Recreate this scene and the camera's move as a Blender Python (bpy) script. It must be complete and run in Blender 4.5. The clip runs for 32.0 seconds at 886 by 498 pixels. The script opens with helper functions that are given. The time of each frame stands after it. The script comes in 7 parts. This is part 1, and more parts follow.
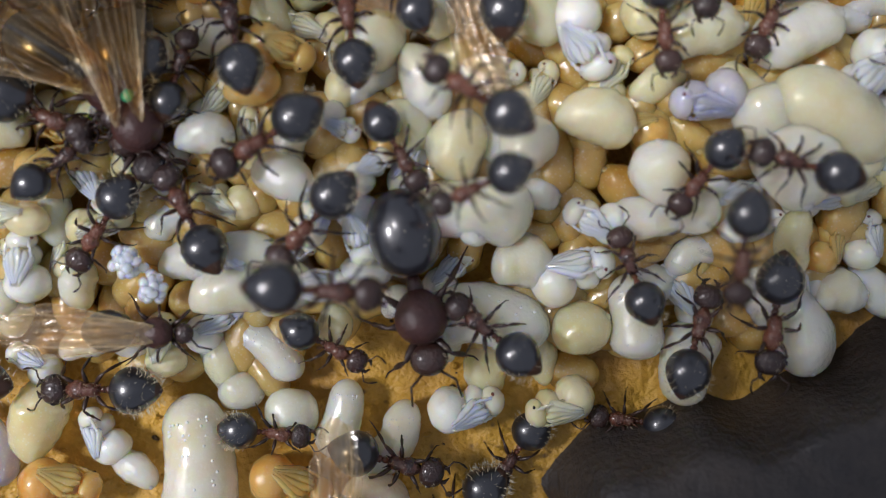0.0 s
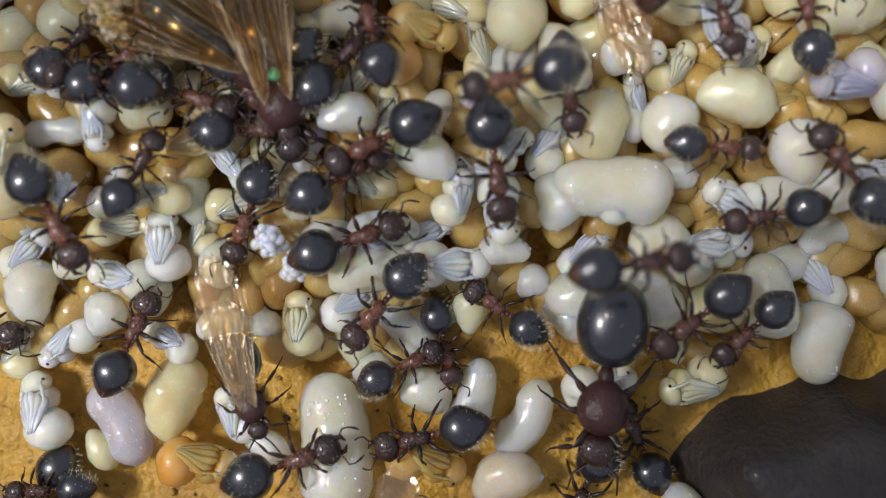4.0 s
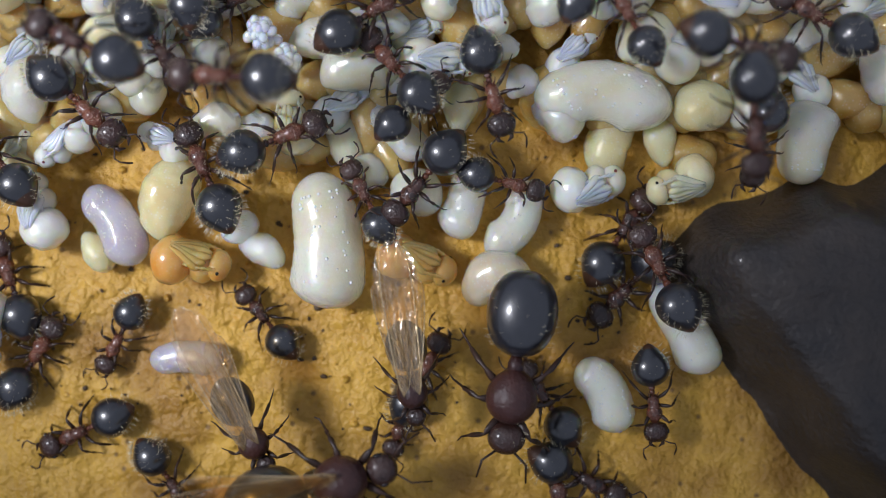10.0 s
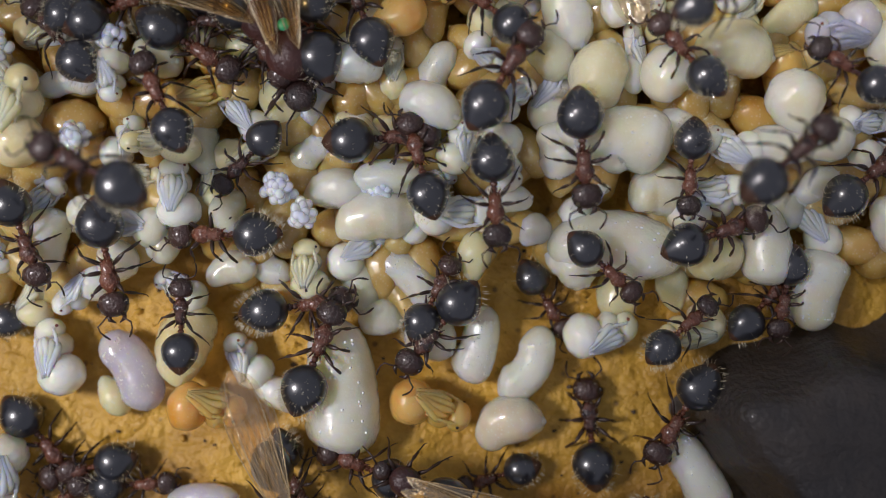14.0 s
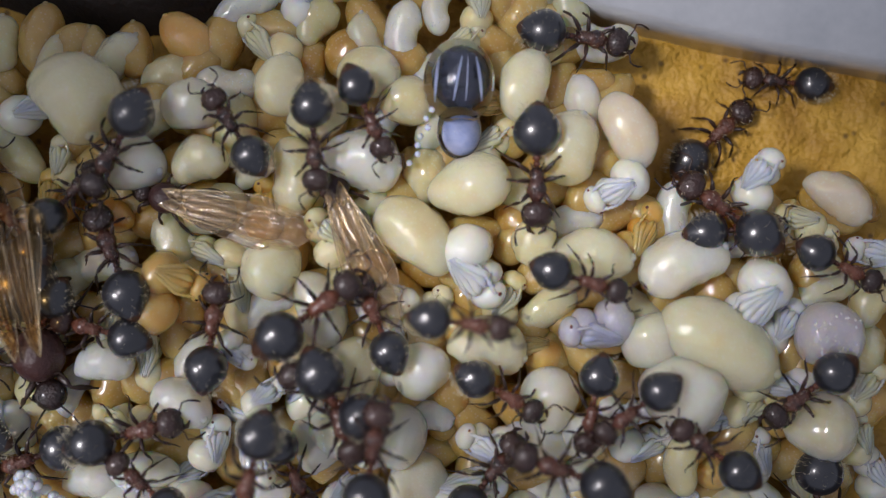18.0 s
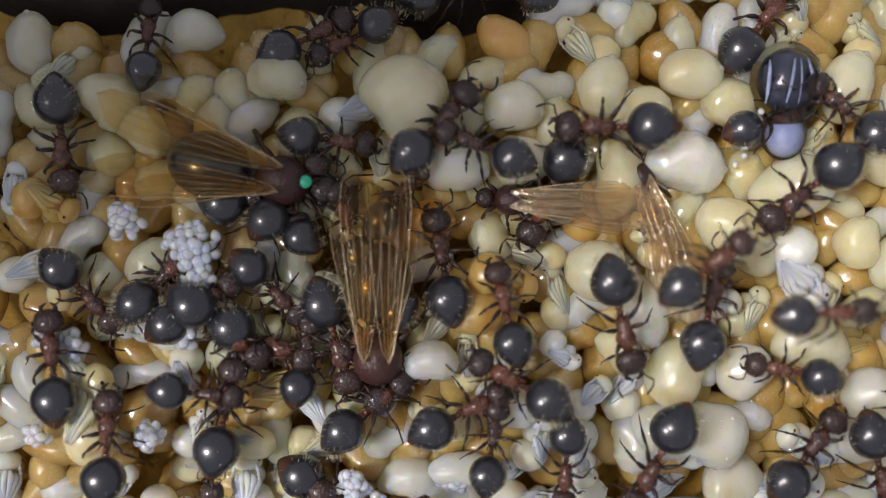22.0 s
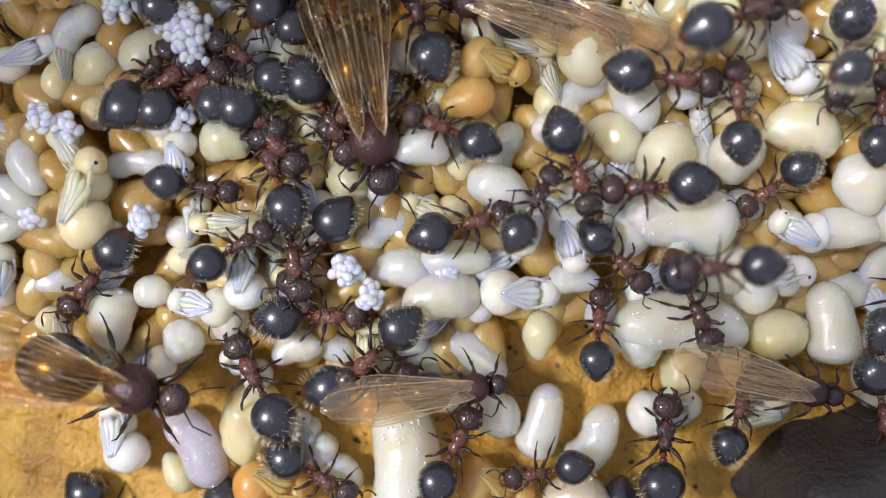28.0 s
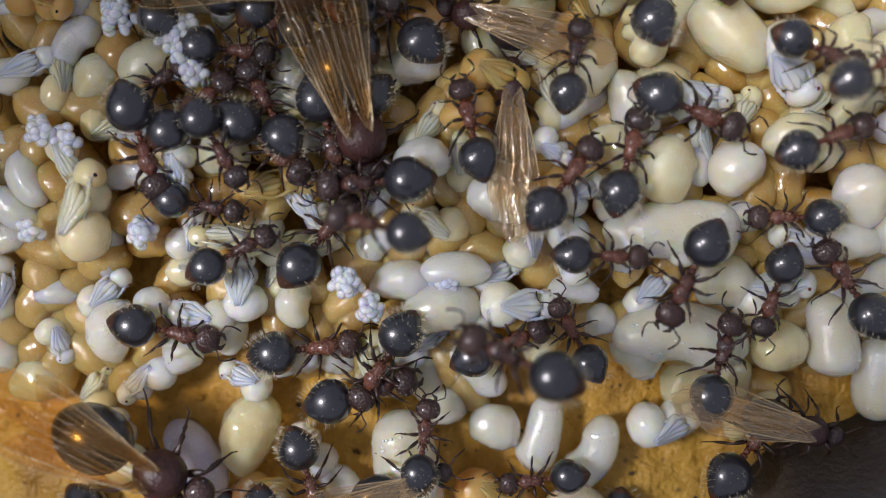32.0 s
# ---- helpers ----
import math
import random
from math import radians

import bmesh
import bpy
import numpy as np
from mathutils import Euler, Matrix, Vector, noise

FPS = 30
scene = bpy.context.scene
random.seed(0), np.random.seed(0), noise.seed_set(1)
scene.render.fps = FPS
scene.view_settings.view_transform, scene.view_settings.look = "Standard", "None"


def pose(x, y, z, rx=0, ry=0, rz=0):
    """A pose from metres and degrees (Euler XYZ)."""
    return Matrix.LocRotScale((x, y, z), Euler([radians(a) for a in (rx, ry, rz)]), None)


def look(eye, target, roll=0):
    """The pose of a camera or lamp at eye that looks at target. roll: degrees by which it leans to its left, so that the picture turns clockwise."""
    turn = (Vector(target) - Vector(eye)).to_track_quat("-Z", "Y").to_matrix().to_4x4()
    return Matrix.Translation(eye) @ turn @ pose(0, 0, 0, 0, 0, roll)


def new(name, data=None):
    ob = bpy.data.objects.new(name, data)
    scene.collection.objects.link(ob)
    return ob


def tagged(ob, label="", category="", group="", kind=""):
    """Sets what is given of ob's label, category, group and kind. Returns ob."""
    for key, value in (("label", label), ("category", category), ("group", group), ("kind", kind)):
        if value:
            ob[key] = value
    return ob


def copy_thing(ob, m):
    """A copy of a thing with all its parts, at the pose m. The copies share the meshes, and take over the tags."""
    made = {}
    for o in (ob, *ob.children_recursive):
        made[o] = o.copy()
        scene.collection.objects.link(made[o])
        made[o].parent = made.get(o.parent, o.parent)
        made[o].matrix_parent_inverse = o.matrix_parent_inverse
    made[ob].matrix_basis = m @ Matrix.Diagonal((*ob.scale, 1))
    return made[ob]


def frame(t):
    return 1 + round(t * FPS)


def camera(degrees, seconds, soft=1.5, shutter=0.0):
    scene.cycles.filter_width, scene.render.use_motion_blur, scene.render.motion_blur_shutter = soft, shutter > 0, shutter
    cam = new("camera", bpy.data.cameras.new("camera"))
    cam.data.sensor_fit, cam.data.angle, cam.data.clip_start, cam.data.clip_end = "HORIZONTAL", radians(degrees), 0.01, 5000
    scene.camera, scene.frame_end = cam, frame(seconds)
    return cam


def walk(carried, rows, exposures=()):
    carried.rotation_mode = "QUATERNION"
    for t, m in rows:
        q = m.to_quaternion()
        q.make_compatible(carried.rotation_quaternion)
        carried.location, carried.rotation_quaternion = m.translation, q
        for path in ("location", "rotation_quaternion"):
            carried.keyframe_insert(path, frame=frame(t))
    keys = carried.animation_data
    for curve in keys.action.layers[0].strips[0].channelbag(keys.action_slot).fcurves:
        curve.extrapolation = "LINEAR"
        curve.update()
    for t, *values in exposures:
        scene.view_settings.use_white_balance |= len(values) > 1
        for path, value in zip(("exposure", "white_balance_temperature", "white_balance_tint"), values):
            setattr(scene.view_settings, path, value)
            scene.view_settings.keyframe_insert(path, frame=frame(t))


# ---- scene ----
# ---- camera ----
cam = camera(50.0, 32.0, soft=1.0)
cam.data.dof.use_dof = True
cam.data.dof.focus_distance, cam.data.dof.aperture_fstop = 0.0353, 25.0

PATH = [
    (0, pose(0.005608, 0.002883, 0.036392, 0, 0, 0)),
    (0.5, pose(0.005201, 0.002221, 0.036409, 0, 0, 0)),
    (1, pose(0.004685, 0.001494, 0.036409, 0, 0, 0)),
    (1.5, pose(0.004092, 0.001281, 0.036409, 0, 0, 0)),
    (2, pose(0.003210, 0.001081, 0.036425, 0, 0, 0)),
    (2.5, pose(0.002211, 0.001084, 0.036439, 0, 0, 0)),
    (3, pose(0.001042, 0.001533, 0.036457, 0, 0, 0)),
    (3.5, pose(0.000523, 0.002154, 0.036475, 0, 0, 0)),
    (5.5, pose(0.001974, -0.000097, 0.036995, 0, 0, 0)),
    (6, pose(0.002839, -0.001847, 0.036965, 0, 0, 0)),
    (6.5, pose(0.003101, -0.002784, 0.036948, 0, 0, 0)),
    (7, pose(0.002764, -0.004165, 0.036936, 0, 0, 0)),
    (7.5, pose(0.002456, -0.004868, 0.036939, 0, 0, 0)),
    (8, pose(0.002039, -0.005005, 0.036950, 0, 0, 0)),
    (8.5, pose(0.001439, -0.005011, 0.036973, 0, 0, 0)),
    (9, pose(0.000995, -0.005276, 0.037012, 0, 0, 0)),
    (9.5, pose(0.001026, -0.005322, 0.037052, 0, 0, 0)),
    (10, pose(0.000947, -0.005409, 0.037089, 0, 0, 0)),
    (10.5, pose(0.000361, -0.005245, 0.037111, 0, 0, 0)),
    (11, pose(-0.000602, -0.002996, 0.037119, 0, 0, 0)),
    (11.5, pose(-0.001145, -0.000872, 0.037089, 0, 0, 0)),
    (12, pose(-0.000958, -0.000218, 0.037102, 0, 0, 0)),
    (12.5, pose(-0.000369, -0.000040, 0.037177, 0, 0, 0)),
    (13, pose(-0.000000, 0.000000, 0.037264, 0, 0, 0)),
    (13.5, pose(-0.000007, -0.000168, 0.037335, 0, 0, 0)),
    (14, pose(0.000415, 0.000192, 0.037418, 0, 0, 0)),
    (14.5, pose(0.002112, 0.001536, 0.037462, 0, 0, 0)),
    (15, pose(0.005328, 0.003246, 0.037447, 0, 0, 0)),
    (15.5, pose(0.008035, 0.004340, 0.037426, 0, 0, 0)),
    (17.5, pose(0.009474, 0.009797, 0.037132, 0, 0, 0)),
    (18, pose(0.009420, 0.011021, 0.037145, 0, 0, 0)),
    (18.5, pose(0.008717, 0.011057, 0.037173, 0, 0, 0)),
    (19, pose(0.007177, 0.010848, 0.037220, 0, 0, 0)),
    (19.5, pose(0.005846, 0.010866, 0.037241, 0, 0, 0)),
    (20, pose(0.004404, 0.010956, 0.037263, 0, 0, 0)),
    (20.5, pose(0.002931, 0.011003, 0.037281, 0, 0, 0)),
    (21, pose(0.000911, 0.011008, 0.037291, 0, 0, 0)),
    (21.5, pose(-0.000901, 0.011085, 0.037322, 0, 0, 0)),
    (22, pose(-0.002336, 0.011060, 0.037373, 0, 0, 0)),
    (22.5, pose(-0.002562, 0.011811, 0.037420, 0, 0, 0)),
    (23, pose(-0.002168, 0.012471, 0.037457, 0, 0, 0)),
    (23.5, pose(-0.001729, 0.011273, 0.037492, 0, 0, 0)),
    (24, pose(-0.001975, 0.009023, 0.037506, 0, 0, 0)),
    (24.5, pose(-0.002301, 0.008181, 0.037498, 0, 0, 0)),
    (26.5, pose(-0.002410, 0.005933, 0.037454, 0, 0, 0)),
    (27, pose(-0.002210, 0.005021, 0.037465, 0, 0, 0)),
    (27.5, pose(-0.002044, 0.004008, 0.037464, 0, 0, 0)),
    (28, pose(-0.002068, 0.003198, 0.037481, 0, 0, 0)),
    (28.5, pose(-0.002311, 0.002940, 0.037472, 0, 0, 0)),
    (29, pose(-0.002165, 0.003147, 0.037444, 0, 0, 0)),
    (29.5, pose(-0.001837, 0.003410, 0.037417, 0, 0, 0)),
    (30, pose(-0.002069, 0.003371, 0.037408, 0, 0, 0)),
    (30.5, pose(-0.002317, 0.003306, 0.037406, 0, 0, 0)),
    (31, pose(-0.002222, 0.003349, 0.037416, 0, 0, 0)),
    (31.5, pose(-0.001984, 0.003463, 0.037428, 0, 0, 0)),
    (32, pose(-0.002057, 0.003638, 0.037442, 0, 0, 0)),
]
walk(cam, PATH, [(0, -0.1, 6250, 15), (3, -0.05, 6300, 15), (6, -0.2, 6450, 15), (8, -0.1, 6000, 14), (10, 0.0, 5950, 13), (13, -0.3, 6500, 17), (15, -0.25, 6400, 17), (18, -0.25, 6300, 18), (20, -0.3, 6300, 18), (22, -0.1, 6650, 17), (23, 0.2, 6950, 20), (24, 0.25, 6550, 18), (27, 0.35, 6350, 20), (29, 0.25, 6200, 19), (30, 0.1, 6200, 18), (32, -0.2, 6300, 19)])
# ---- world and light ----
MM = 0.001

world = bpy.data.worlds.new("world")
scene.world = world
world.use_nodes = True
wn = world.node_tree.nodes["Background"]
wn.inputs[0].default_value = (0.80, 0.85, 0.97, 1)
wn.inputs[1].default_value = 0.40


def spot(name, eye, target, watts, radius, cone, blend, colour):
    data = bpy.data.lights.new(name, "SPOT")
    data.energy, data.shadow_soft_size = watts, radius * MM
    data.spot_size, data.spot_blend, data.color = radians(cone), blend, colour
    ob = new(name, data)
    ob.matrix_world = look([v * MM for v in eye], [v * MM for v in target])
    return ob


spot("nest_spotlight", (-46, 1, 56), (-6, -3, 0), 0.200, 7.0, 34, 1.0, (1.0, 0.98, 0.965))
spot("nest_spotlight", (-20, 19, 62), (15, 12.5, 0), 0.215, 7.0, 24, 1.0, (1.0, 0.965, 0.93))


# ---- materials ----
def material(name, colour, second, rough=0.5, fine=6000.0, coarse=900.0, bump=0.15, metal=0.0, coat=0.0, sss=0.0, spec=0.5, vary=0.25):
    m = bpy.data.materials.new(name)
    m.use_nodes = True
    nt = m.node_tree
    b = nt.nodes["Principled BSDF"]
    tc = nt.nodes.new("ShaderNodeTexCoord")
    n1 = nt.nodes.new("ShaderNodeTexNoise")
    n1.inputs["Scale"].default_value, n1.inputs["Detail"].default_value = coarse, 5
    n2 = nt.nodes.new("ShaderNodeTexNoise")
    n2.inputs["Scale"].default_value, n2.inputs["Detail"].default_value = fine, 4
    info = nt.nodes.new("ShaderNodeObjectInfo")
    add = nt.nodes.new("ShaderNodeMath")
    add.operation = "MULTIPLY_ADD"
    add.inputs[1].default_value, add.inputs[2].default_value = vary * 2, -vary
    nt.links.new(info.outputs["Random"], add.inputs[0])
    mixf = nt.nodes.new("ShaderNodeMath")
    mixf.operation = "ADD"
    avg = nt.nodes.new("ShaderNodeMath")
    avg.operation = "MULTIPLY_ADD"
    avg.inputs[1].default_value = 0.45
    nt.links.new(n2.outputs["Fac"], avg.inputs[0])
    sc = nt.nodes.new("ShaderNodeMath")
    sc.operation = "MULTIPLY_ADD"
    sc.inputs[1].default_value, sc.inputs[2].default_value = 1.3, -0.40
    nt.links.new(n1.outputs["Fac"], sc.inputs[0])
    nt.links.new(sc.outputs[0], avg.inputs[2])
    nt.links.new(avg.outputs[0], mixf.inputs[0])
    nt.links.new(add.outputs[0], mixf.inputs[1])
    mixf.use_clamp = True
    mix = nt.nodes.new("ShaderNodeMix")
    mix.data_type = "RGBA"
    mix.inputs["A"].default_value, mix.inputs["B"].default_value = (*colour, 1), (*second, 1)
    nt.links.new(mixf.outputs[0], mix.inputs["Factor"])
    nt.links.new(mix.outputs["Result"], b.inputs["Base Color"])
    for n in (n1, n2):
        nt.links.new(tc.outputs["Object"], n.inputs["Vector"])
    rr = nt.nodes.new("ShaderNodeMapRange")
    rr.inputs["To Min"].default_value, rr.inputs["To Max"].default_value = max(0.02, rough - 0.1), min(1, rough + 0.12)
    nt.links.new(n1.outputs["Fac"], rr.inputs["Value"])
    nt.links.new(rr.outputs[0], b.inputs["Roughness"])
    bp = nt.nodes.new("ShaderNodeBump")
    bp.inputs["Strength"].default_value, bp.inputs["Distance"].default_value = bump, 0.00014
    nt.links.new(n2.outputs["Fac"], bp.inputs["Height"])
    nt.links.new(bp.outputs[0], b.inputs["Normal"])
    b.inputs["Metallic"].default_value = metal
    b.inputs["Specular IOR Level"].default_value = spec
    b.inputs["Coat Weight"].default_value, b.inputs["Coat Roughness"].default_value = coat, 0.13
    if sss:
        b.inputs["Subsurface Weight"].default_value = sss
        b.inputs["Subsurface Radius"].default_value = (1.0, 0.8, 0.5)
        b.inputs["Subsurface Scale"].default_value = 0.0004
    return m


GASTER = material("black_cuticle", (0.006, 0.007, 0.010), (0.016, 0.017, 0.024), 0.32, 14000, 2500, 0.06, coat=1.0, spec=0.7, vary=0.15)
GASTER_TIP = material("brown_cuticle", (0.03, 0.012, 0.006), (0.07, 0.03, 0.015), 0.35, 12000, 2500, 0.1)
THORAX = material("red_brown_cuticle", (0.014, 0.006, 0.006), (0.17, 0.052, 0.024), 0.27, 7000, 3000, 1.0, vary=0.35, coat=0.5)
HEAD = material("dark_brown_cuticle", (0.010, 0.006, 0.006), (0.050, 0.019, 0.013), 0.30, 10000, 2500, 0.6, vary=0.25, coat=0.4)
LEG = material("dark_leg_cuticle", (0.012, 0.007, 0.006), (0.05, 0.022, 0.014), 0.4, 9000, 2500, 0.2)
HAIR = material("golden_bristle", (0.62, 0.54, 0.34), (0.95, 0.90, 0.70), 0.25, 9000, 2500, 0.0, spec=0.8)
EYE = material("black_eye", (0.006, 0.005, 0.006), (0.02, 0.012, 0.012), 0.2, 9000, 2500, 0.0)
RED_EYE = material("red_pupal_eye", (0.10, 0.02, 0.015), (0.22, 0.06, 0.04), 0.3, 9000, 2500, 0.0)
SPOTS = material("fat_body_white", (0.80, 0.80, 0.76), (0.92, 0.92, 0.9), 0.3, 5000, 1100, 0.0, sss=0.3)
# Bark with the shadow lying over the ridge put into its near-black colour.
RIDGE = material("shade_dark_bark", (0.010, 0.010, 0.012), (0.060, 0.046, 0.036), 0.55, 3500, 500, 1.0, vary=0.0, coat=0.25)
# Dark brown for the sheet that stands in for shade, and for the plain walls.
SHADE_AND_WALL = material("shade_and_wall_brown", (0.014, 0.011, 0.010), (0.040, 0.028, 0.020), 0.7, 3500, 350, 0.9, vary=0.0)
RIM = material("clear_plastic_rim", (0.42, 0.45, 0.48), (0.62, 0.64, 0.66), 0.2, 3000, 400, 0.1, coat=0.5)
PAINT = material("green_paint", (0.01, 0.30, 0.16), (0.04, 0.50, 0.30), 0.3, 9000, 2500, 0.1)
DARKEARTH = material("dark_damp_debris", (0.020, 0.014, 0.010), (0.10, 0.06, 0.03), 0.6, 4500, 600, 0.9)


def skin_material(name, deep, pale, fat=0.45, clear_skin=0.9, see_through=0.12, depth=0.0015, bead=1.0):
    """Wet translucent brood skin: cloudy below, with pale fat showing through and fine wrinkles."""
    m = bpy.data.materials.new(name)
    m.use_nodes = True
    nt = m.node_tree
    b = nt.nodes["Principled BSDF"]
    info = nt.nodes.new("ShaderNodeObjectInfo")
    shift = nt.nodes.new("ShaderNodeVectorMath")
    shift.operation = "ADD"
    nt.links.new(nt.nodes.new("ShaderNodeNewGeometry").outputs["Position"], shift.inputs[0])
    nt.links.new(info.outputs["Random"], shift.inputs[1])
    cloud, wrinkle = nt.nodes.new("ShaderNodeTexNoise"), nt.nodes.new("ShaderNodeTexNoise")
    cloud.inputs["Scale"].default_value, cloud.inputs["Detail"].default_value = 1300, 3
    wrinkle.inputs["Scale"].default_value, wrinkle.inputs["Detail"].default_value = 4200, 4
    cells = nt.nodes.new("ShaderNodeTexVoronoi")
    cells.inputs["Scale"].default_value = 6500
    for n in (cloud, wrinkle, cells):
        nt.links.new(shift.outputs[0], n.inputs["Vector"])
    tone = nt.nodes.new("ShaderNodeMath")
    tone.operation, tone.use_clamp = "MULTIPLY_ADD", True
    tone.inputs[1].default_value = 0.42
    ramp = nt.nodes.new("ShaderNodeMapRange")
    ramp.inputs["From Min"].default_value, ramp.inputs["From Max"].default_value = 0.32, 0.68
    body = nt.nodes.new("ShaderNodeTexNoise")
    body.inputs["Scale"].default_value, body.inputs["Detail"].default_value = 420, 3
    nt.links.new(shift.outputs[0], body.inputs["Vector"])
    nt.links.new(body.outputs["Fac"], ramp.inputs["Value"])
    nt.links.new(info.outputs["Random"], tone.inputs[0])
    half = nt.nodes.new("ShaderNodeMath")
    half.operation, half.inputs[1].default_value = "MULTIPLY", 0.95
    nt.links.new(ramp.outputs[0], half.inputs[0])
    mottle = nt.nodes.new("ShaderNodeMath")
    mottle.operation, mottle.inputs[1].default_value = "MULTIPLY_ADD", 0.9
    nt.links.new(cloud.outputs["Fac"], mottle.inputs[0])
    soft_half = nt.nodes.new("ShaderNodeMath")
    soft_half.operation, soft_half.inputs[1].default_value = "SUBTRACT", 0.35
    nt.links.new(half.outputs[0], soft_half.inputs[0])
    nt.links.new(soft_half.outputs[0], mottle.inputs[2])
    nt.links.new(mottle.outputs[0], tone.inputs[2])
    mix = nt.nodes.new("ShaderNodeMix")
    mix.data_type = "RGBA"
    mix.inputs["A"].default_value, mix.inputs["B"].default_value = (*deep, 1), (*pale, 1)
    nt.links.new(tone.outputs[0], mix.inputs["Factor"])
    spots = nt.nodes.new("ShaderNodeMapRange")
    spots.inputs["From Min"].default_value, spots.inputs["From Max"].default_value = 0.34, 0.12
    spots.inputs["To Max"].default_value = fat
    nt.links.new(cells.outputs["Distance"], spots.inputs["Value"])
    mix2 = nt.nodes.new("ShaderNodeMix")
    mix2.data_type = "RGBA"
    mix2.inputs["B"].default_value = (0.96, 0.95, 0.90, 1)
    nt.links.new(spots.outputs[0], mix2.inputs["Factor"])
    nt.links.new(mix.outputs["Result"], mix2.inputs["A"])
    nt.links.new(mix2.outputs["Result"], b.inputs["Base Color"])
    bp, bp2 = nt.nodes.new("ShaderNodeBump"), nt.nodes.new("ShaderNodeBump")
    bp.inputs["Strength"].default_value, bp.inputs["Distance"].default_value = 0.45, 0.00004
    bp2.inputs["Strength"].default_value, bp2.inputs["Distance"].default_value = 0.25, 0.00010
    nt.links.new(wrinkle.outputs["Fac"], bp.inputs["Height"])
    nt.links.new(cloud.outputs["Fac"], bp2.inputs["Height"])
    nt.links.new(bp.outputs[0], bp2.inputs["Normal"])
    nt.links.new(bp2.outputs[0], b.inputs["Normal"])
    film = nt.nodes.new("ShaderNodeBump")
    film.inputs["Strength"].default_value, film.inputs["Distance"].default_value = 0.5, 0.00012
    nt.links.new(cloud.outputs["Fac"], film.inputs["Height"])
    beads = nt.nodes.new("ShaderNodeBump")
    beads.inputs["Distance"].default_value = 0.00011
    nt.links.new(wrinkle.outputs["Fac"], beads.inputs["Height"])
    damp = nt.nodes.new("ShaderNodeMapRange")
    damp.inputs["From Min"].default_value, damp.inputs["From Max"].default_value = 0.46, 0.60
    damp.inputs["To Min"].default_value, damp.inputs["To Max"].default_value = 0.08, bead
    nt.links.new(body.outputs["Fac"], damp.inputs["Value"])
    nt.links.new(damp.outputs[0], beads.inputs["Strength"])
    nt.links.new(film.outputs[0], beads.inputs["Normal"])
    nt.links.new(beads.outputs[0], b.inputs["Coat Normal"])
    b.inputs["Roughness"].default_value = 0.32
    b.inputs["IOR"].default_value, b.inputs["Transmission Weight"].default_value = 1.36, see_through
    b.inputs["Coat Weight"].default_value, b.inputs["Coat Roughness"].default_value, b.inputs["Coat IOR"].default_value = 1.0, 0.05, 1.6
    b.inputs["Subsurface Weight"].default_value = clear_skin
    b.inputs["Subsurface Radius"].default_value = (1.0, 0.74, 0.34)
    b.inputs["Subsurface Scale"].default_value = depth
    return m


IVORY = skin_material("ivory_skin", (0.78, 0.63, 0.28), (0.91, 0.85, 0.58), see_through=0.36)
WHITE = skin_material("waxy_white_skin", (0.81, 0.74, 0.48), (0.93, 0.90, 0.77), see_through=0.36)
CREAM = skin_material("cream_skin", (0.80, 0.61, 0.24), (0.91, 0.81, 0.48), see_through=0.36)
ORANGE = skin_material("orange_skin", (0.84, 0.36, 0.04), (0.94, 0.58, 0.17), 0.12, see_through=0.42, depth=0.0008)
PINK = skin_material("pinkish_skin", (0.80, 0.62, 0.42), (0.90, 0.80, 0.64), see_through=0.36)
GREY = skin_material("bluish_clear_skin", (0.62, 0.58, 0.64), (0.82, 0.79, 0.88), 0.5, see_through=0.5)
EGG = skin_material("pearly_egg", (0.84, 0.88, 0.91), (0.94, 0.95, 0.97), 0.0, see_through=0.34, depth=0.0005, bead=0.1)
PUPAL = skin_material("waxy_pupal_skin", (0.83, 0.77, 0.53), (0.93, 0.92, 0.82), 0.2, see_through=0.22, depth=0.0008)
PUPAL_CREAM = skin_material("cream_pupal_skin", (0.80, 0.61, 0.26), (0.91, 0.81, 0.50), 0.2, see_through=0.24, depth=0.0008)
# Amber that carries the glow and brown shade of the gaps between brood.
PILE = skin_material("amber_gap_skin", (0.50, 0.26, 0.035), (0.74, 0.49, 0.15), 0.2, see_through=0.35)


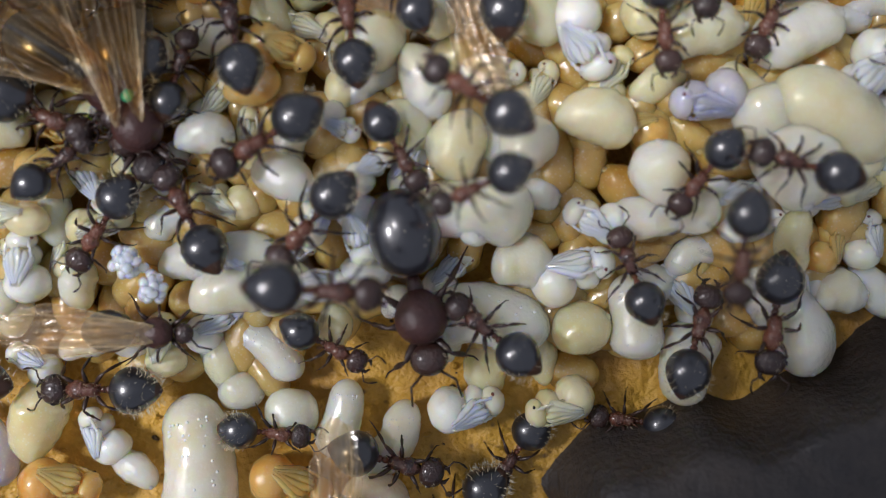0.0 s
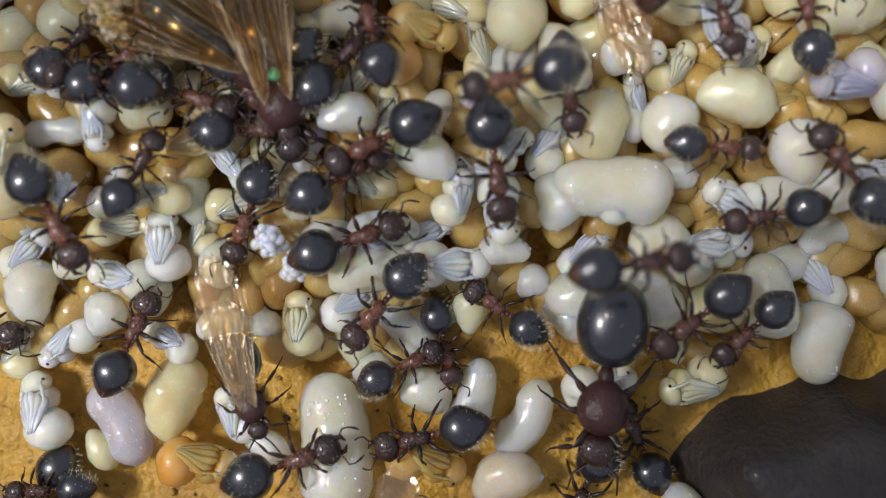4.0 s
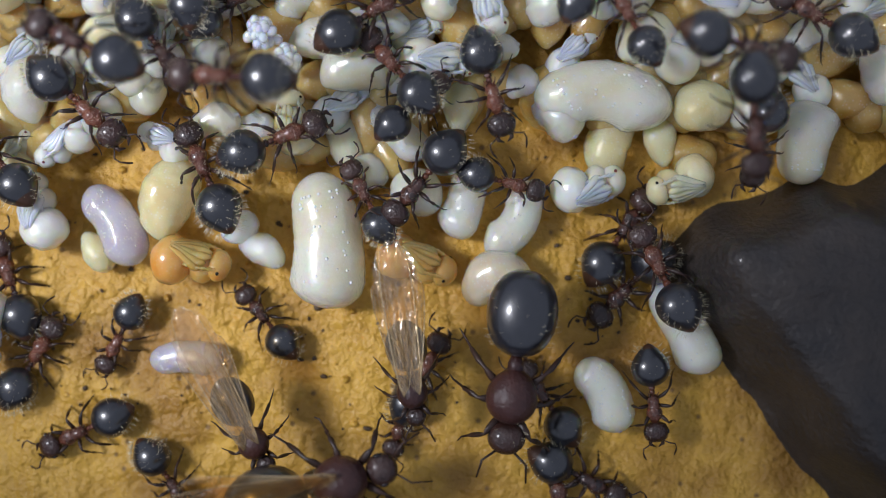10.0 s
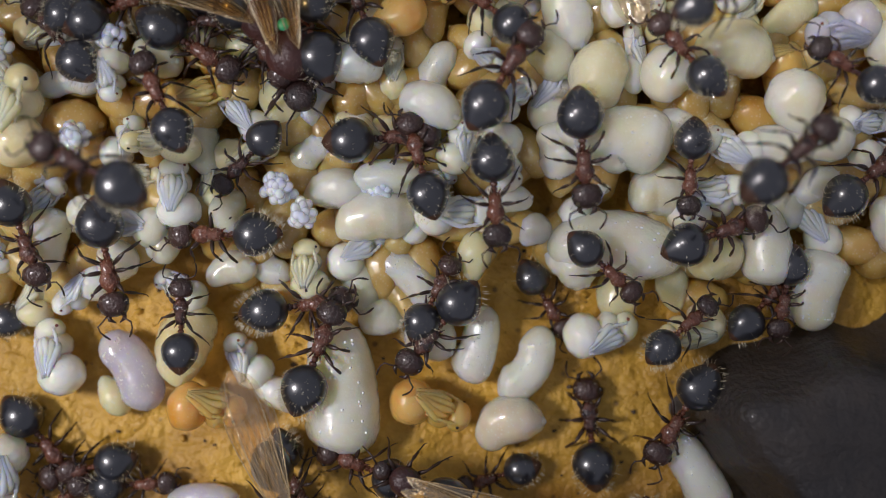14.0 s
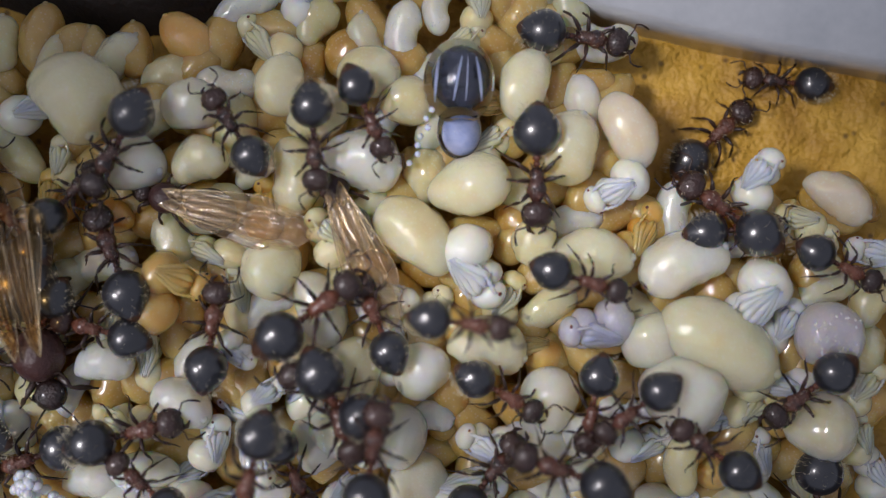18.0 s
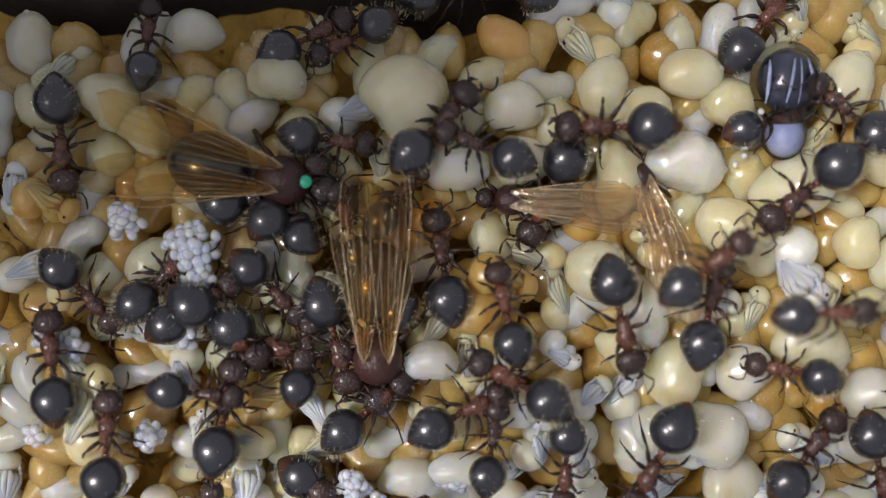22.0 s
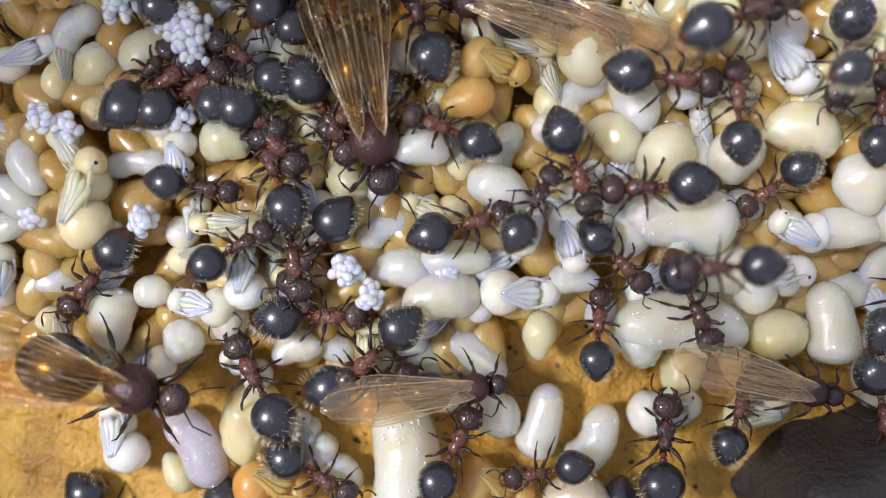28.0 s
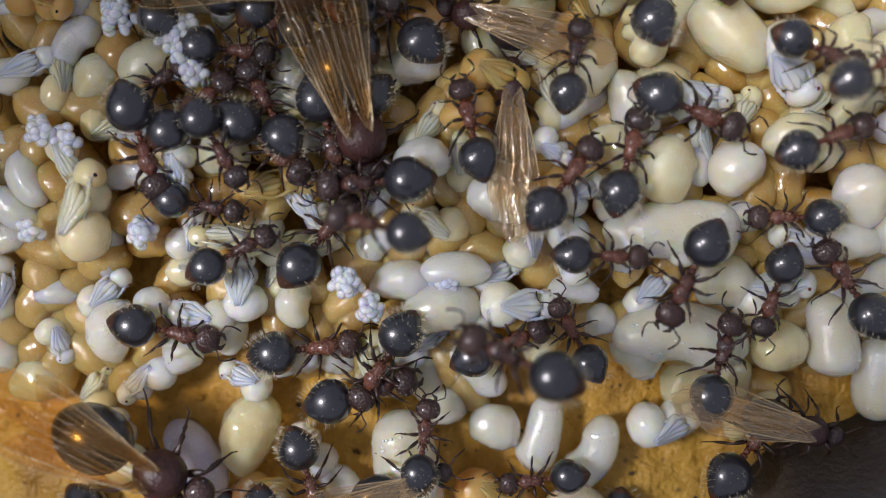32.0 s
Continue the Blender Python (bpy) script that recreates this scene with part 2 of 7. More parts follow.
def cork_material():
    m = material("orange_cork_floor", (0.40, 0.205, 0.018), (0.80, 0.49, 0.075), 0.36, 5200, 500, 1.0, vary=0.0)
    nt = m.node_tree
    b = nt.nodes["Principled BSDF"]
    old = b.inputs["Base Color"].links[0].from_socket
    tc = nt.nodes.new("ShaderNodeTexCoord")
    stain, speck = nt.nodes.new("ShaderNodeTexNoise"), nt.nodes.new("ShaderNodeTexVoronoi")
    stain.inputs["Scale"].default_value, stain.inputs["Detail"].default_value = 260, 8
    speck.inputs["Scale"].default_value = 1100
    r1, r2 = nt.nodes.new("ShaderNodeMapRange"), nt.nodes.new("ShaderNodeMapRange")
    r1.inputs["From Min"].default_value, r1.inputs["From Max"].default_value, r1.inputs["To Max"].default_value = 0.46, 0.68, 0.75
    r2.inputs["From Min"].default_value, r2.inputs["From Max"].default_value, r2.inputs["To Max"].default_value = 0.16, 0.08, 0.75
    nt.links.new(stain.outputs["Fac"], r1.inputs["Value"])
    nt.links.new(speck.outputs["Distance"], r2.inputs["Value"])
    for n in (stain, speck):
        nt.links.new(tc.outputs["Object"], n.inputs["Vector"])
    m1, m2 = nt.nodes.new("ShaderNodeMix"), nt.nodes.new("ShaderNodeMix")
    for mx, f, c in ((m1, r1, (0.22, 0.095, 0.012, 1)), (m2, r2, (0.10, 0.05, 0.02, 1))):
        mx.data_type = "RGBA"
        mx.inputs["B"].default_value = c
        nt.links.new(f.outputs[0], mx.inputs["Factor"])
    nt.links.new(old, m1.inputs["A"])
    nt.links.new(m1.outputs["Result"], m2.inputs["A"])
    nt.links.new(m2.outputs["Result"], b.inputs["Base Color"])
    grain, pits = nt.nodes.new("ShaderNodeTexNoise"), nt.nodes.new("ShaderNodeTexNoise")
    grain.inputs["Scale"].default_value, grain.inputs["Detail"].default_value = 3800, 6
    pits.inputs["Scale"].default_value, pits.inputs["Detail"].default_value = 900, 6
    first = nt.nodes["Bump"]
    second = nt.nodes.new("ShaderNodeBump")
    second.inputs["Strength"].default_value, second.inputs["Distance"].default_value = 0.9, 0.0005
    first.inputs["Distance"].default_value = 0.00016
    for n in (grain, pits):
        nt.links.new(tc.outputs["Object"], n.inputs["Vector"])
    nt.links.new(grain.outputs["Fac"], first.inputs["Height"])
    nt.links.new(pits.outputs["Fac"], second.inputs["Height"])
    nt.links.new(first.outputs[0], second.inputs["Normal"])
    nt.links.new(second.outputs[0], b.inputs["Normal"])
    return m


FLOOR = cork_material()


def clear(name, body, tint, strength, sheen):
    """A thin wing membrane: clear and stained, faintly cloudy, with a crinkled shiny face."""
    m = bpy.data.materials.new(name)
    m.use_nodes = True
    nt = m.node_tree
    b = nt.nodes["Principled BSDF"]
    b.inputs["Base Color"].default_value, b.inputs["Roughness"].default_value = (*body, 1), 0.3
    tr = nt.nodes.new("ShaderNodeBsdfTransparent")
    tr.inputs[0].default_value = (*tint, 1)
    gl = nt.nodes.new("ShaderNodeBsdfGlossy")
    gl.inputs["Color"].default_value, gl.inputs["Roughness"].default_value = (1.0, 0.96, 0.88, 1), 0.16
    n = nt.nodes.new("ShaderNodeTexNoise")
    n.inputs["Scale"].default_value, n.inputs["Detail"].default_value = 1100, 3
    creases = nt.nodes.new("ShaderNodeTexWave")
    creases.bands_direction = "Y"
    creases.inputs["Scale"].default_value, creases.inputs["Distortion"].default_value = 420, 5.0
    creases.inputs["Detail Scale"].default_value = 1.2
    tc = nt.nodes.new("ShaderNodeTexCoord")
    for node in (n, creases):
        nt.links.new(tc.outputs["Object"], node.inputs["Vector"])
    mr = nt.nodes.new("ShaderNodeMapRange")
    mr.inputs["To Min"].default_value, mr.inputs["To Max"].default_value = strength * 0.4, strength * 1.6
    nt.links.new(n.outputs["Fac"], mr.inputs["Value"])
    bp, bp2 = nt.nodes.new("ShaderNodeBump"), nt.nodes.new("ShaderNodeBump")
    bp.inputs["Strength"].default_value, bp.inputs["Distance"].default_value = 0.8, 0.00022
    bp2.inputs["Strength"].default_value, bp2.inputs["Distance"].default_value = 0.8, 0.00030
    nt.links.new(n.outputs["Fac"], bp.inputs["Height"])
    nt.links.new(creases.outputs["Fac"], bp2.inputs["Height"])
    nt.links.new(bp.outputs[0], bp2.inputs["Normal"])
    nt.links.new(bp2.outputs[0], gl.inputs["Normal"])
    cloudy, shiny = nt.nodes.new("ShaderNodeMixShader"), nt.nodes.new("ShaderNodeMixShader")
    nt.links.new(mr.outputs[0], cloudy.inputs[0])
    nt.links.new(tr.outputs[0], cloudy.inputs[1])
    nt.links.new(b.outputs[0], cloudy.inputs[2])
    shiny.inputs[0].default_value = sheen
    nt.links.new(cloudy.outputs[0], shiny.inputs[1])
    nt.links.new(gl.outputs[0], shiny.inputs[2])
    nt.links.new(shiny.outputs[0], nt.nodes["Material Output"].inputs["Surface"])
    return m


WING = clear("amber_wing_membrane", (0.40, 0.22, 0.06), (0.87, 0.72, 0.45), 0.020, 0.02)
PALE_WING = clear("pale_wing_membrane", (0.74, 0.60, 0.40), (0.94, 0.86, 0.72), 0.045, 0.10)
VEIN = material("wing_vein", (0.40, 0.24, 0.09), (0.95, 0.78, 0.48), 0.18, 9000, 2500, 0.4, metal=0.55, coat=1.0, spec=0.8)


def glass_material():
    m = bpy.data.materials.new("clear_bubble_glass")
    m.use_nodes = True
    b = m.node_tree.nodes["Principled BSDF"]
    b.inputs["Base Color"].default_value = (0.90, 0.93, 1.0, 1)
    b.inputs["Roughness"].default_value, b.inputs["IOR"].default_value = 0.03, 1.33
    b.inputs["Transmission Weight"].default_value = 1.0
    return m


QUEEN = material("maroon_cuticle", (0.022, 0.009, 0.010), (0.075, 0.028, 0.022), 0.35, 8000, 1500, 0.4)
CORE = material("dark_blue_core", (0.010, 0.012, 0.022), (0.05, 0.06, 0.10), 0.15, 3000, 1500, 0.9, coat=1.0)
# Pale blue for the bead's modelled reflections and the small drop's cloudy inside.
STREAK = material("pale_blue_reflection_and_film", (0.30, 0.38, 0.68), (0.70, 0.76, 0.92), 0.2, 3000, 1500, 0.4, coat=1.0)
GLASS = glass_material()


# ---- shape helpers (millimetres in, metres out) ----
def mesh_of(name, bm, mats):
    for v in bm.verts:
        v.co *= MM
    me = bpy.data.meshes.new(name)
    bmesh.ops.recalc_face_normals(bm, faces=bm.faces)
    bm.to_mesh(me)
    bm.free()
    for m in mats if isinstance(mats, (list, tuple)) else [mats]:
        me.materials.append(m)
    me.polygons.foreach_set("use_smooth", [True] * len(me.polygons))
    return me


def part(name, bm, mats, parent, label="", at=None):
    ob = new(name, bm if isinstance(bm, bpy.types.Mesh) else mesh_of(name, bm, mats))
    ob.parent = parent
    if at is not None:
        ob.matrix_basis = at
    if label:
        tagged(ob, label)
    return ob


def lathe(bm, stations, sides=14, mat=0, centre=None):
    """Rings along x: (x, half width, half height, y, z)."""
    rings, first = [], len(bm.faces)
    for x, w, h, y, z in stations:
        if w < 1e-4:
            rings.append([bm.verts.new((x, y, z))])
        else:
            rings.append([bm.verts.new((x, y + w * math.cos(a), z + h * math.sin(a))) for a in (2 * math.pi * k / sides for k in range(sides))])
    for p, q in zip(rings, rings[1:]):
        for k in range(sides):
            j = (k + 1) % sides
            if len(p) == 1 and len(q) == 1:
                continue
            if len(p) == 1:
                f = bm.faces.new((p[0], q[k], q[j]))
            elif len(q) == 1:
                f = bm.faces.new((p[k], q[0], p[j]))
            else:
                f = bm.faces.new((p[k], q[k], q[j], p[j]))
            f.material_index = mat
    return bm


def egg_stations(x0, x1, w, h, fat=0.5, n=12, z=0.0, y=0.0, power=0.5):
    out = []
    for i in range(n + 1):
        s = 0.5 - 0.5 * math.cos(math.pi * i / n)
        g = s ** (math.log(0.5) / math.log(fat))
        r = max(0.0, 4 * g * (1 - g)) ** power
        out.append((x0 + (x1 - x0) * s, w * r if 0 < i < n else 0, h * r, y, z))
    return out


def tube(bm, points, radii, sides=6, mat=0):
    rings = []
    for i, p in enumerate(points):
        p = Vector(p)
        d = Vector(points[min(i + 1, len(points) - 1)]) - Vector(points[max(i - 1, 0)])
        d.normalize()
        up = Vector((0, 0, 1)) if abs(d.z) < 0.9 else Vector((1, 0, 0))
        a = d.cross(up).normalized()
        b = a.cross(d)
        rings.append([bm.verts.new(p + radii[i] * (a * math.cos(k) + b * math.sin(k))) for k in (2 * math.pi * j / sides for j in range(sides))])
    for p, q in zip(rings, rings[1:]):
        for k in range(sides):
            bm.faces.new((p[k], p[(k + 1) % sides], q[(k + 1) % sides], q[k])).material_index = mat
    bm.faces.new(rings[0][::-1]).material_index = mat
    bm.faces.new(rings[-1]).material_index = mat
    return bm


def ball(bm, x, y, z, rx, ry, rz, rings=7, sides=10, mat=0):
    st = [(x - rx * math.cos(math.pi * i / rings), ry * math.sin(math.pi * i / rings) if 0 < i < rings else 0, rz * math.sin(math.pi * i / rings), y, z) for i in range(rings + 1)]
    return lathe(bm, st, sides, mat)
# ---- the nest floor, the ridge and the rim ----
def grid_sheet(name, x0, x1, y0, y1, step, height, mat):
    nx, ny = int((x1 - x0) / step), int((y1 - y0) / step)
    verts = [((x0 + i * step) * MM, (y0 + j * step) * MM, height(x0 + i * step, y0 + j * step) * MM) for j in range(ny + 1) for i in range(nx + 1)]
    faces = [(j * (nx + 1) + i, j * (nx + 1) + i + 1, (j + 1) * (nx + 1) + i + 1, (j + 1) * (nx + 1) + i) for j in range(ny) for i in range(nx)]
    me = bpy.data.meshes.new(name)
    me.from_pydata(verts, [], faces)
    me.materials.append(mat)
    me.polygons.foreach_set("use_smooth", [True] * len(faces))
    return new(name, me)


def lump(x, y, size, seed=0.0):
    return noise.noise(Vector((x / size, y / size, seed)))


def floor_height(x, y):
    return 0.34 * lump(x, y, 4.5) + 0.13 * lump(x, y, 1.3, 5) + 0.07 * lump(x, y, 0.45, 9) - 0.35


ground = tagged(grid_sheet("ground", -34, 40, -28, 36, 0.2, floor_height, FLOOR), "grainy orange cork floor of the nest chamber", "floor", kind="structure")


def ridge_line(x):
    """The crest's edge: y against x, in mm."""
    return -5.6 + (x - 7.0) * 0.36 + 0.5 * math.sin(x * 0.6) + 0.25 * math.sin(x * 1.7 + 1)


def ridge_height(x, y):
    d = ridge_line(x) - y
    end = min(1.0, max(0.0, (x - 7.6 - 0.8 * max(0.0, -5.2 - y) + 0.5 * lump(x, y, 2.0, 1)) / 3.2))
    s = min(1.0, max(0.0, (d + 0.3) / 2.6)) * end
    s = s * s * (3 - 2 * s)
    return -0.8 + 4.6 * s + 0.35 * s * lump(x, y, 1.8, 3) + 0.12 * s * lump(x, y, 0.5, 7)


tagged(grid_sheet("bark_ridge", 5.5, 40, -28, 7.5, 0.25, ridge_height, RIDGE), "rough bark ledge rising out of the cork floor, its shadow put in as near-black colour", "bark", kind="structure")


# Added dark bank: shade at the back and left, put in as a surface.
def shade_bank_height(x, y):
    d = max(y - 19.4 - 0.5 * math.sin(x * 0.5) - 0.6 * max(0.0, x - 1.5), -20.6 - x - 0.4 * math.sin(y * 0.7) - 6 * max(0.0, 6 - y) / 6)
    s = min(1.0, max(0.0, (d + 0.2) / 2.2))
    s = s * s * (3 - 2 * s)
    return -0.9 + 2.1 * s + 0.4 * s * lump(x, y, 1.8, 13) + 0.15 * s * lump(x, y, 0.5, 17)


tagged(grid_sheet("wood_ledge", -34, 14, -28, 36, 0.3, shade_bank_height, SHADE_AND_WALL), "dark brown bank standing in for shade at the back and left of the nest chamber", "wood", kind="structure")


def wall(name, rows, z, thick, mat, label):
    bm = bmesh.new()
    ring = []
    for (x, y), (nx, ny) in rows:
        ring.append([bm.verts.new(c) for c in ((x, y, -1), (x, y, z), (x + nx * thick, y + ny * thick, z), (x + nx * thick, y + ny * thick, -1))])
    for p, q in zip(ring, ring[1:]):
        for k in range(4):
            bm.faces.new((p[k], p[(k + 1) % 4], q[(k + 1) % 4], q[k]))
    bm.faces.new(ring[0])
    bm.faces.new(ring[-1][::-1])
    return tagged(new(name, mesh_of(name, bm, mat)), label, "wall", kind="structure")


wall("wall_north", [((-34 + 74 * i / 24, 20.8 - 0.21 * max(-9.0, -34 + 74 * i / 24 - 11) + 0.15 * math.sin(i)), (0, 1)) for i in range(13, 25)], 3.0, 6, RIM, "pale clear plastic rim round the nest chamber")


wall("wall_south", [((-34, -28), (0, -1)), ((40, -28), (0, -1))], 8.0, 3, SHADE_AND_WALL, "plain dark wall closing the nest chamber")
wall("wall_west", [((-34, -28), (-1, 0)), ((-34, 36), (-1, 0))], 8.0, 3, SHADE_AND_WALL, "plain dark wall closing the nest chamber")
wall("wall_east", [((40, -28), (1, 0)), ((40, 36), (1, 0))], 8.0, 3, SHADE_AND_WALL, "plain dark wall closing the nest chamber")


# ---- ants ----
def gaster_bm(striped):
    bm = bmesh.new()
    st = []
    n = 22
    for i in range(n + 1):
        s = 0.5 - 0.5 * math.cos(math.pi * i / n)
        x = -0.62 - 1.78 * s
        r = math.sin(math.pi * min(1.0, s * 1.02) ** 0.80) ** 0.62 if 0 < s < 0.98 else 0
        if s > 0.55:
            r *= 1 - 0.16 * ((s - 0.55) / 0.45) ** 1.5
        groove = 0.965 if any(abs(s - g) < 0.018 for g in (0.60, 0.76, 0.88)) else 1.0
        st.append((x, 0.77 * r * groove if 0 < i < n else 0, 0.66 * r * groove, 0, 0.12 + 0.10 * s))
    lathe(bm, st, 20)
    for f in bm.faces:
        c = f.calc_center_median()
        if c.x < (-2.20 if not striped else -1.95):
            f.material_index = 1
    return bm


def bristle_bm(count, seed):
    """Fine curved hairs: a fringe round the abdomen, some on its back, and on thorax and head."""
    bm = bmesh.new()
    rnd = random.Random(seed)

    def hair(p, n, length):
        bend = Vector((-0.25, rnd.uniform(-0.2, 0.2), rnd.uniform(-0.1, 0.25)))
        mid = p + n * length * 0.55
        tube(bm, [p, mid, mid + (n + bend).normalized() * length * 0.45], [0.0065, 0.0055, 0.002], 3)

    for i in range(count):
        u = 1 - rnd.random() ** 1.3 * 0.9
        a = rnd.gauss(0.2, 0.35) if i % 3 else rnd.uniform(0.3, 1.57)
        a = math.pi - a if rnd.random() < 0.5 else a
        x = -0.75 - 1.63 * u
        r = 0.735 * math.sin(math.pi * (0.08 + 0.86 * u)) ** 0.6
        n = Vector((-(u - 0.4) * 1.2 + rnd.uniform(-0.25, 0.25), math.cos(a), 0.9 * math.sin(a))).normalized()
        p = Vector((x, r * math.cos(a), 0.15 + 0.88 * r * math.sin(a))) - n * 0.04
        hair(p, n, rnd.uniform(0.12, 0.28))
    for i in range(count // 2):
        x = rnd.uniform(-0.3, 1.5)
        wide = 0.42 if x > 0.85 else 0.26
        y = rnd.uniform(-wide, wide)
        up = Vector((rnd.uniform(-0.4, 0.4), y * 2.2, 1)).normalized()
        hair(Vector((x, y, 0.22 - 0.3 * y * y)), up, rnd.uniform(0.08, 0.18))
    return bm


LEGS = [("front", 0.48, 0.85, 0.46, 1.05, 0.86), ("middle", 0.14, 0.12, 0.66, -0.10, 1.16), ("hind", -0.10, -0.50, 0.60, -1.05, 1.08)]


def leg_bm(row, side):
    """A leg about its root joint."""
    _, x0, kx, ky, fx, fy = row
    s = side
    pts = [(x0, 0.16 * s, -0.12), (x0 + 0.35 * (kx - x0), s * (0.16 + 0.40 * (ky - 0.16)), 0.10), (x0 + 0.7 * (kx - x0), s * (0.16 + 0.75 * (ky - 0.16)), 0.20), (kx, s * ky, 0.24),
           (kx + 0.22 * (fx - kx), s * (ky + 0.28 * (fy - ky)), 0.02), (kx + 0.5 * (fx - kx), s * (ky + 0.55 * (fy - ky)), -0.28), (kx + 0.60 * (fx - kx), s * (ky + 0.64 * (fy - ky)), -0.40),
           (kx + 0.85 * (fx - kx), s * (ky + 0.86 * (fy - ky)), -0.62), (fx, s * fy, -0.72), (fx + 0.09 * (1 if fx > 0 else -1), s * (fy + 0.07), -0.73)]
    pts = [(p[0] - x0, p[1] - 0.16 * s, p[2] + 0.12) for p in pts]
    return tube(bmesh.new(), pts, [0.060, 0.082, 0.070, 0.034, 0.058, 0.050, 0.026, 0.022, 0.018, 0.010], 6)


def leg_root(row, side, k=1.0):
    return pose(row[1] * k * MM, 0.16 * side * k * MM, -0.12 * MM)


def antenna_bm(side):
    s = side
    pts = [(0, 0, 0), (0.16, 0.20 * s, 0.12), (0.26, 0.40 * s, 0.14), (0.44, 0.42 * s, 0.04), (0.62, 0.36 * s, -0.10), (0.76, 0.28 * s, -0.20)]
    return tube(bmesh.new(), pts, [0.024, 0.028, 0.030, 0.026, 0.040, 0.026], 6)


def thorax_bm(wide=1.0):
    bm = bmesh.new()
    lathe(bm, [(-0.32, 0, 0, 0, 0.0), (-0.29, 0.14, 0.13, 0, 0.0), (-0.15, 0.23, 0.22, 0, 0.02), (0.02, 0.24, 0.25, 0, 0.05), (0.12, 0.21, 0.22, 0, 0.05), (0.22, 0.26, 0.26, 0, 0.06),
               (0.40, 0.33, 0.29, 0, 0.05), (0.58, 0.31, 0.26, 0, 0.02), (0.72, 0.20, 0.19, 0, 0.0), (0.84, 0.11, 0.11, 0, 0.0), (0.90, 0, 0, 0, 0.0)], 14)
    for s in (-1, 1):
        tube(bm, [(-0.22, 0.12 * s, 0.12), (-0.42, 0.22 * s, 0.26)], [0.05, 0.008], 5)
    return bm


def petiole_bm():
    bm = bmesh.new()
    ball(bm, -0.40, 0, 0.0, 0.13, 0.12, 0.11, 6, 8)
    ball(bm, -0.58, 0, 0.04, 0.11, 0.14, 0.12, 6, 8)
    return bm


def head_bm():
    bm = bmesh.new()
    lathe(bm, [(0.80, 0, 0, 0, 0), (0.82, 0.24, 0.20, 0, 0), (0.90, 0.41, 0.31, 0, 0.0), (1.08, 0.50, 0.36, 0, 0.0), (1.28, 0.50, 0.35, 0, 0.0), (1.46, 0.43, 0.29, 0, -0.02), (1.58, 0.30, 0.20, 0, -0.05), (1.63, 0, 0, 0, -0.06)], 14)
    return bm


def mandible_bm(side):
    return tube(bmesh.new(), [(1.52, 0.24 * side, -0.08), (1.70, 0.24 * side, -0.10), (1.82, 0.06 * side, -0.12)], [0.10, 0.075, 0.02], 6)


def worker(name, bristles, striped, label):
    ob = new(name)
    part("gaster", gaster_bm(striped), [GASTER, GASTER_TIP], ob, "glossy black pointed abdomen")
    part("petiole", petiole_bm(), THORAX, ob)
    part("thorax", thorax_bm(), THORAX, ob, "rough red-brown thorax with two spines")
    h = part("head", head_bm(), HEAD, ob, "dark brown head")
    for s in (-1, 1):
        part("antenna", antenna_bm(s), LEG, ob, "", pose(1.52 * MM, 0.2 * s * MM, 0.1 * MM))
        part("mandible", mandible_bm(s), LEG, h)
        part("eye", ball(bmesh.new(), 1.18, 0.45 * s, 0.12, 0.10, 0.06, 0.08, 5, 8), EYE, h)
        for row in LEGS:
            part("leg", leg_bm(row, s), LEG, ob, "", leg_root(row, s))
    if bristles:
        tagged(part("bristles", bristle_bm(bristles, 3), HAIR, ob, "fine golden bristles"), kind="stuff")
    return tagged(ob, label, "ant", "worker ants of the colony")


def wing_bm(length, width, lift, skew):
    """Membrane and veins of a wing that lies back along -x, with its root at the origin."""
    bm, n = bmesh.new(), 16
    top = []
    for i in range(n + 1):
        s = i / n
        w = width * 1.25 * (s + 0.012) ** 0.62 * (1 - s ** 7) ** 0.6 + (0.03 if width > 0 else -0.03)
        x, z = -length * s, lift * s + 0.10 * math.sin(5 * s)
        top.append([(x, skew * s * length + w * 0.30, z), (x, skew * s * length - w * 0.25, z + 0.05 * math.sin(9 * s)), (x, skew * s * length - w * 0.70, z - 0.04)])
    for dz in (0.0,):
        rows = [[bm.verts.new((p[0], p[1], p[2] + dz)) for p in r] for r in top]
        for p, q in zip(rows, rows[1:]):
            for k in range(2):
                bm.faces.new((p[k], p[k + 1], q[k + 1], q[k]))
    veins = bmesh.new()
    for k, (a, b) in enumerate(((1.0, 0), (0.80, 0.2), (0.55, 0.4), (0.25, 0.7), (-0.1, 0.9), (-0.5, 1.4))):
        pts = []
        for i in range(0, n + 1 - (0 if k < 2 else 2)):
            s = i / n
            e = top[i]
            f = (1 - a) / 1.7 if i else 0.3
            pts.append(tuple(e[0][j] + (e[2][j] - e[0][j]) * min(1, max(0, f)) + (0.02 if j == 2 else 0) for j in range(3)))
        tube(veins, pts, [(0.026 if k == 0 else 0.010) * (1 - 0.6 * i / len(pts)) for i in range(len(pts))], 4)
    return bm, veins


